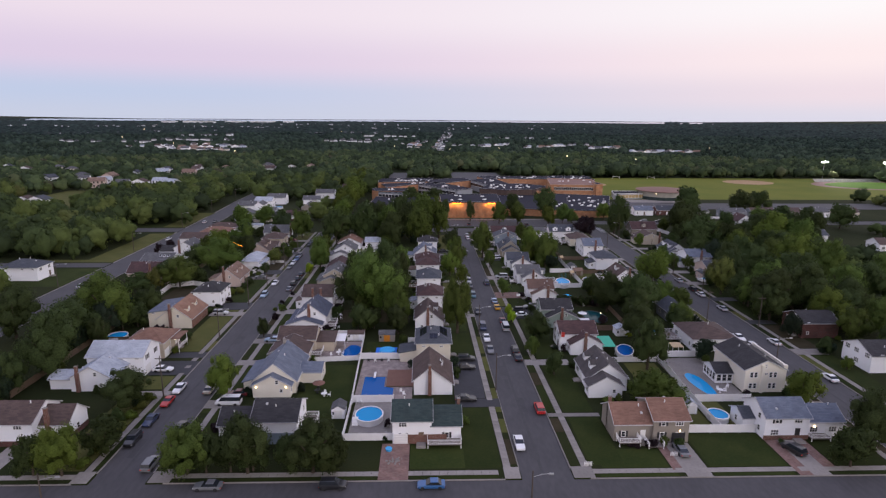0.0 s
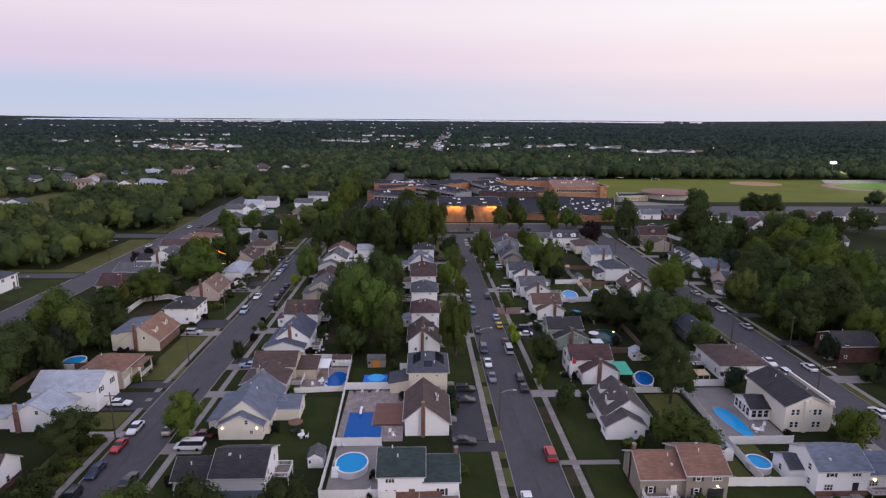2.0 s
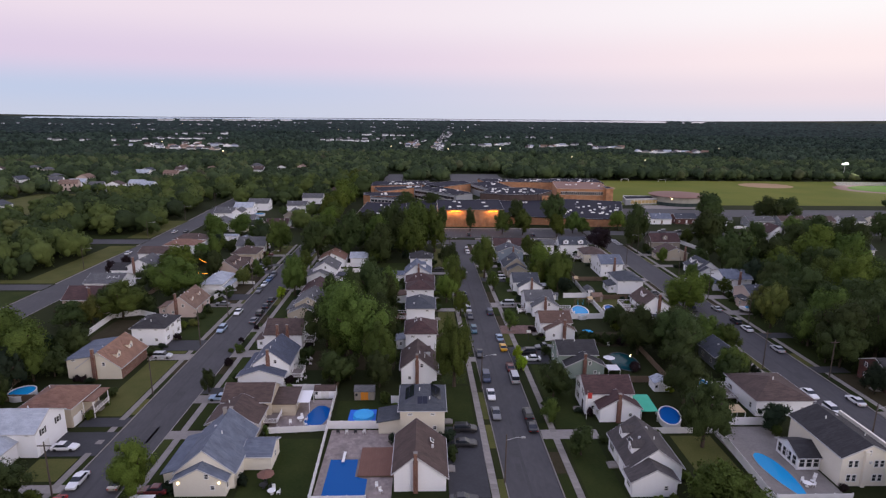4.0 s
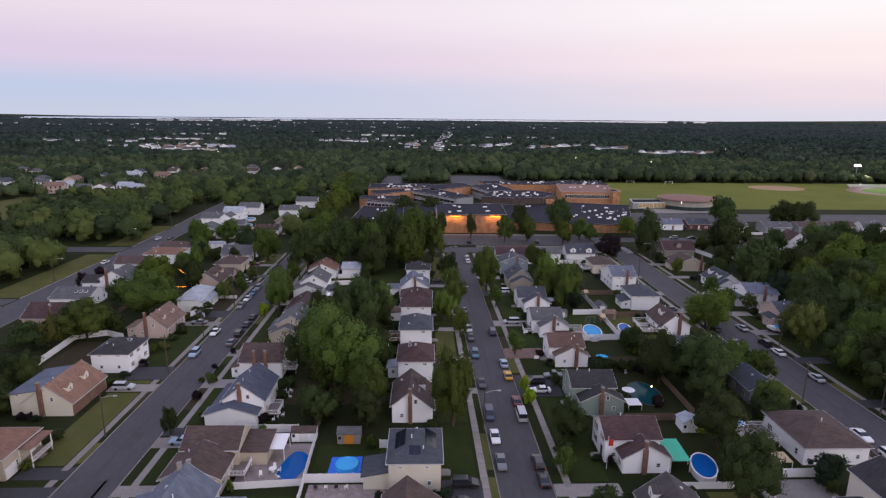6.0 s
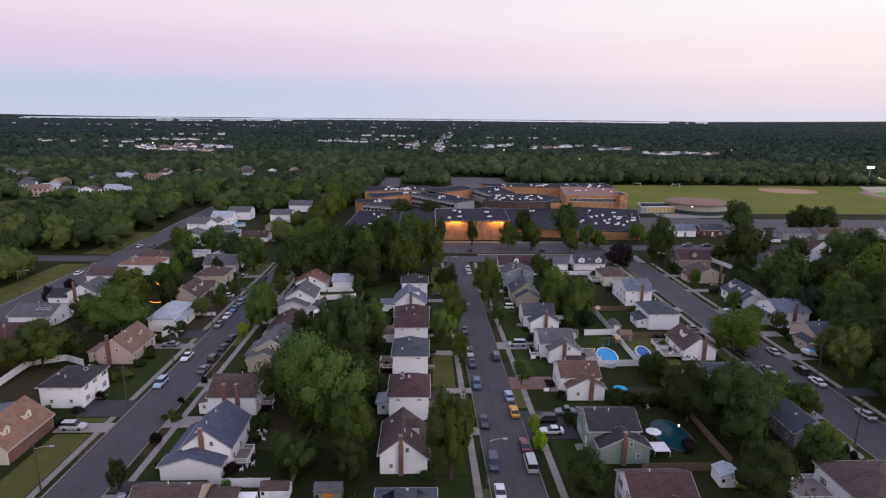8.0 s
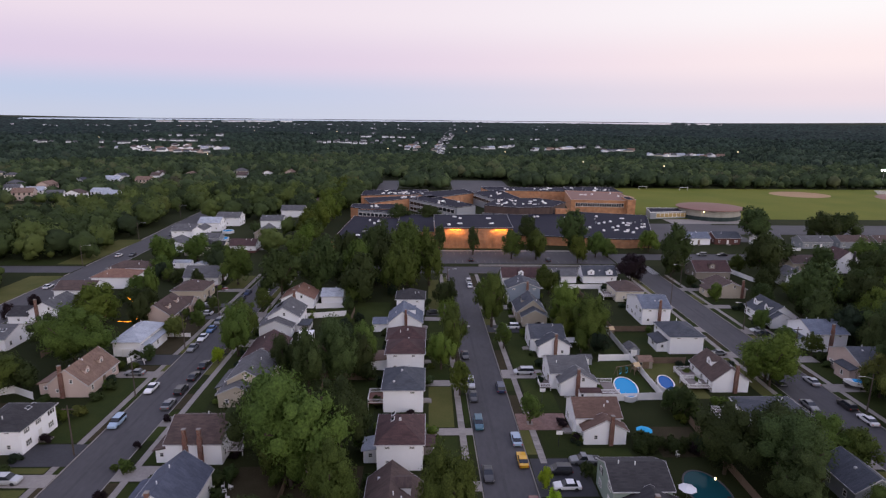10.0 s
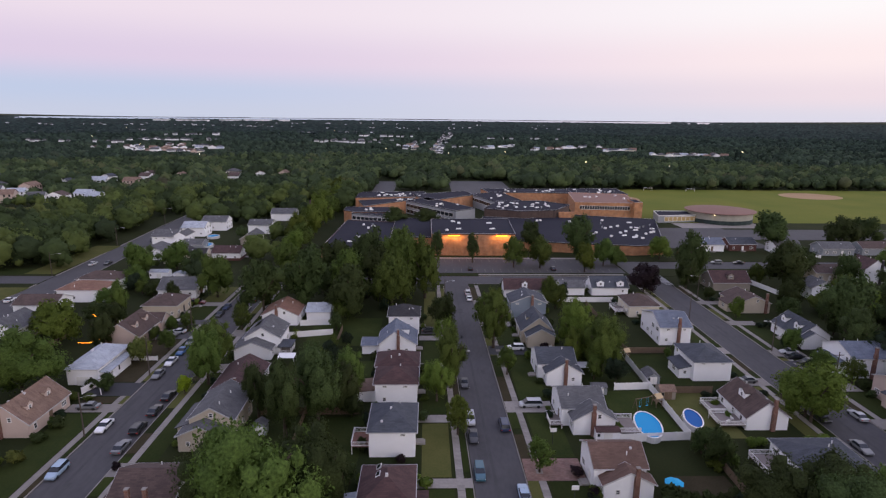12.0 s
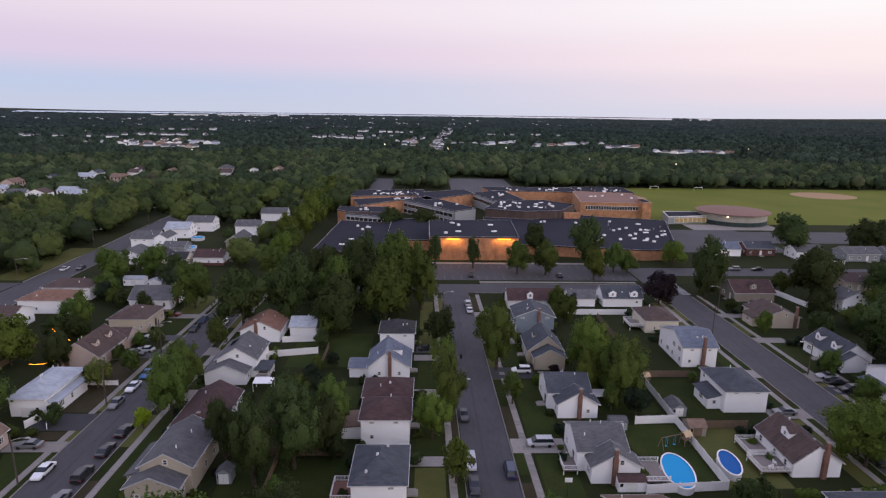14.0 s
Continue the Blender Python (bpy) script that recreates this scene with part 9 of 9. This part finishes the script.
for i in range(-68, 72):
    for j in range(44, 95):
        x, y = i * step + wr.uniform(-4.2, 4.2), j * step + wr.uniform(-4.2, 4.2)
        d = math.hypot(x, y)
        if abs(math.atan2(x, y)) < 0.80 and 560 <= d < 900 and wood_here(x, y):
            low = open_height(x, y, 8)
            if low < 3.2:
                continue
            h = 11.5 + 2.6 * patchy(x, y, 0.018) + wr.uniform(-2.5, 3)
            h = min(low, max(5, h))
            mid_spots.append((x, y, 0, h, max(2.6, h * wr.uniform(0.48, 0.72))))
woods("near_woods", "dense deciduous woods and overgrown lots", near_spots, "wood_near", 20, 760, 0.052, ICO1, span=(0.15, 0.29), body=0.64)
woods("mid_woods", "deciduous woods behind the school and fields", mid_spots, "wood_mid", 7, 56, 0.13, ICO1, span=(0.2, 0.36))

far_a, far_b = [], []
d = 890.0
while d < 2050:
    gap = 9.6 + (d - 890) * 0.004
    n = int(d * 1.52 / gap)
    for i in range(n):
        a = -0.76 + 1.52 * (i + wr.random()) / n
        q = d + wr.uniform(-0.9, 0.9) * gap
        x, y = q * math.sin(a), q * math.cos(a)
        p = patchy(x, y, 0.008)
        low = open_height(x, y, 7)
        if wr.random() < 0.10 - 0.16 * p or low < 3.0:
            continue
        h = 10.5 + 2.4 * p + wr.uniform(-3, 3.4)
        (far_a if d < 1350 else far_b).append((x, y, far_rise(x, y) - 0.5, min(low, max(4.5, h)), max(3.0, h * wr.uniform(0.38, 0.62))))
    d += gap * 1.2
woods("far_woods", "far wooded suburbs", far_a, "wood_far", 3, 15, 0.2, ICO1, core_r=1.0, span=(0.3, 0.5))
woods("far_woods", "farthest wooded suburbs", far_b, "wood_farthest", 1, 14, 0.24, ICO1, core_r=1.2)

# the canopy of the distance, one rough sheet up to the horizon
cv, cf = [], []
rows_r = np.concatenate([np.linspace(1930, 3000, 72), np.linspace(3020, 4850, 60)])
cols_a = np.linspace(-0.80, 0.80, 620)
cr = np.random.RandomState(8)
tints = []
for i, d in enumerate(rows_r):
    hgt = 3 + 9 * cr.rand(len(cols_a)) ** 1.6
    ang = cols_a + cr.uniform(-0.0012, 0.0012, len(cols_a))
    dd = d + cr.uniform(-8, 8, len(cols_a))
    px, py = dd * np.sin(ang), dd * np.cos(ang)
    pz = 31.0 * (np.maximum(0, dd - 1500) / 3450) ** 2 + hgt
    bay_here = (dd > 4280 + 60 * np.sin(ang * 31)) & (ang > -0.58) & (ang < 0.40 + 0.05 * np.sin(ang * 90))
    pz = np.where(bay_here, 8.0, pz)
    cv.append(np.stack([px, py, pz], 1))
    tints.append(cr.rand(len(cols_a)))
nc = len(cols_a)
for i in range(len(rows_r) - 1):
    a = np.arange(nc - 1) + i * nc
    cf += [np.stack([a, a + 1, a + nc + 1], 1), np.stack([a, a + nc + 1, a + nc], 1)]
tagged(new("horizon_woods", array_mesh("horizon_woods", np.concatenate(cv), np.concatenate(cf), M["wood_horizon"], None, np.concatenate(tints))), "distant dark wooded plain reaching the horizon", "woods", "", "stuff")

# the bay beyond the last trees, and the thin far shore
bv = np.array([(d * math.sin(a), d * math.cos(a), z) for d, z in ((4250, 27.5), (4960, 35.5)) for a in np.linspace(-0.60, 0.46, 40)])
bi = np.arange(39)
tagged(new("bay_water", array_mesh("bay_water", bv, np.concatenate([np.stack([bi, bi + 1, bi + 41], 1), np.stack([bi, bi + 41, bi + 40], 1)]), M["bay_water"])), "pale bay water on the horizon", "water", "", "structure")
shore = Solid()
for a0, a1, high in [(-0.60 + 0.106 * i, -0.60 + 0.106 * (i + 1), 1.6 + 0.5 * (i % 3)) for i in range(10)]:
    shore.prism([(d * math.sin(a), d * math.cos(a)) for d, a in ((4900, a0), (4900, (a0 + a1) / 2), (4900, a1), (4960, a1), (4960, (a0 + a1) / 2), (4960, a0))], 30.0, 34.5 + high)
tagged(new("far_shore", shore.mesh("far_shore", M["wood_horizon"])), "thin dark far shore across the bay", "shore", "", "structure")

# ---------------------------------------------------------------- far houses showing between the trees
FAR_KINDS = []
for wm, rm, kd in (("white_wall", "roof_grey", "gx"), ("white_wall", "roof_brown", "gy"), ("white_wall", "roof_white", "gx"), ("cream_wall", "roof_grey", "hip"), ("white_wall", "roof_slate", "gy"), ("pink_wall", "roof_tan", "gx")):
    pane = Solid()
    for z in (0.9, 3.5):
        for x in (-4.4, -1.6, 1.2, 4.0):
            pane.box(x - 0.5, x + 0.5, -4.54, -4.4, z, z + 1.3)
    FAR_KINDS.append((wall_solid(kd, -6, 6, -4.5, 4.5, 5.2, 2.4).mesh("wall", M[wm]), roof_solid(kd, -6, 6, -4.5, 4.5, 5.2, 2.4).mesh("roof", M[rm]), pane.mesh("window_panes", M["glass"])))
FAR_WORDS = ("white house with grey roof", "white house with brown roof", "white house with pale roof", "cream house with grey roof", "white house with slate roof", "pinkish house with tan roof")
far_walls, far_roofs = Solid(), Solid()
for x, y, size in FAR_HOUSES:
    z = far_rise(x, y)
    if math.hypot(x, y) < 1300:
        k = fr.randrange(6)
        h = thing("house", f"{FAR_WORDS[k]} far off among the trees", "house", x, y, z, fr.choice([0, 0, 0.3, -0.4, 1.57]), "far houses")
        h.scale = (size, size, size)
        for name, me in zip(("wall", "roof", "window_panes")[:3 if y < 800 else 2], FAR_KINDS[k]):
            part(name, me, None, h)
    else:
        w, dp, hh = size * fr.uniform(3, 5), size * fr.uniform(3, 4.5), size * fr.uniform(4.5, 6.5)
        far_walls.box(x - w, x + w, y - dp, y + dp, z - 1, z + hh)
        far_roofs.add([(x - w - 0.4, y - dp - 0.4, z + hh), (x + w + 0.4, y - dp - 0.4, z + hh), (x + w + 0.4, y + dp + 0.4, z + hh), (x - w - 0.4, y + dp + 0.4, z + hh), (x - w * 0.8, y, z + hh + 2.8), (x + w * 0.8, y, z + hh + 2.8)],
                      [(0, 1, 5, 4), (2, 3, 4, 5), (1, 2, 5), (3, 0, 4), (3, 2, 1, 0)])
# the outermost suburbs, pale walls among the tree tops, and long low commercial roofs near the bay
for cx, cy, sx, sy, n in ((-900, 2700, 500, 200, 26), (0, 2600, 400, 200, 18), (-600, 3300, 500, 200, 18), (500, 2700, 300, 200, 6), (-1500, 2600, 300, 250, 14), (300, 3300, 600, 200, 8)):
    for _ in range(n):
        x, y = cx + fr.gauss(0, 0.6) * sx, cy + fr.gauss(0, 0.6) * sy
        z, w, dp, hh = far_rise(x, y), fr.uniform(3, 6.5), fr.uniform(3.5, 5), fr.uniform(8.5, 11.0)
        far_walls.box(x - w, x + w, y - dp, y + dp, z - 1, z + hh)
        far_roofs.box(x - w - 0.5, x + w + 0.5, y - dp, y + dp, z + hh, z + hh + 1.5, 0.4)
for x, y, w in ((-1350, 3560, 90), (-1180, 3700, 60), (-1040, 3780, 80), (-1500, 3500, 40), (-880, 3800, 30)):
    z = far_rise(x, y)
    far_walls.box(x - w, x + w, y - 20, y + 20, z - 1, z + 14)
    far_roofs.box(x - w - 1, x + w + 1, y - 21, y + 21, z + 14, z + 15)
tagged(new("far_suburb", far_walls.mesh("far_suburb", M["white_wall"])), "pale walls of countless far houses among trees", "houses", "", "stuff")
tagged(new("far_suburb_roofs", far_roofs.mesh("far_suburb_roofs", M["roof_grey"])), "grey roofs of countless far houses", "houses", "", "stuff")
# far lamps along unseen streets
for x, y in ((-52, 900), (105, 860), (230, 640), (-250, 760), (300, 800), (440, 900), (-420, 980), (165, 690), (30, 830), (-640, 1250), (-900, 1900), (-520, 1880), (-260, 1800), (120, 1900), (-1000, 2500)):
    lamp = thing("street_lamp", "distant lit street lamp among the trees", "street lamp", x, y, far_rise(x, y), 0, "far street lamps")
    part("pole", Solid().tube(0, 0, 0, 17, 0.15, 0.1, 6), M["dark_metal"], lamp)
    part("lamp", Solid().tube(0, 0, 17, 17.7, 0.42, 0.3, 8), M["warm_lamp"], lamp, "lit warm lamp")
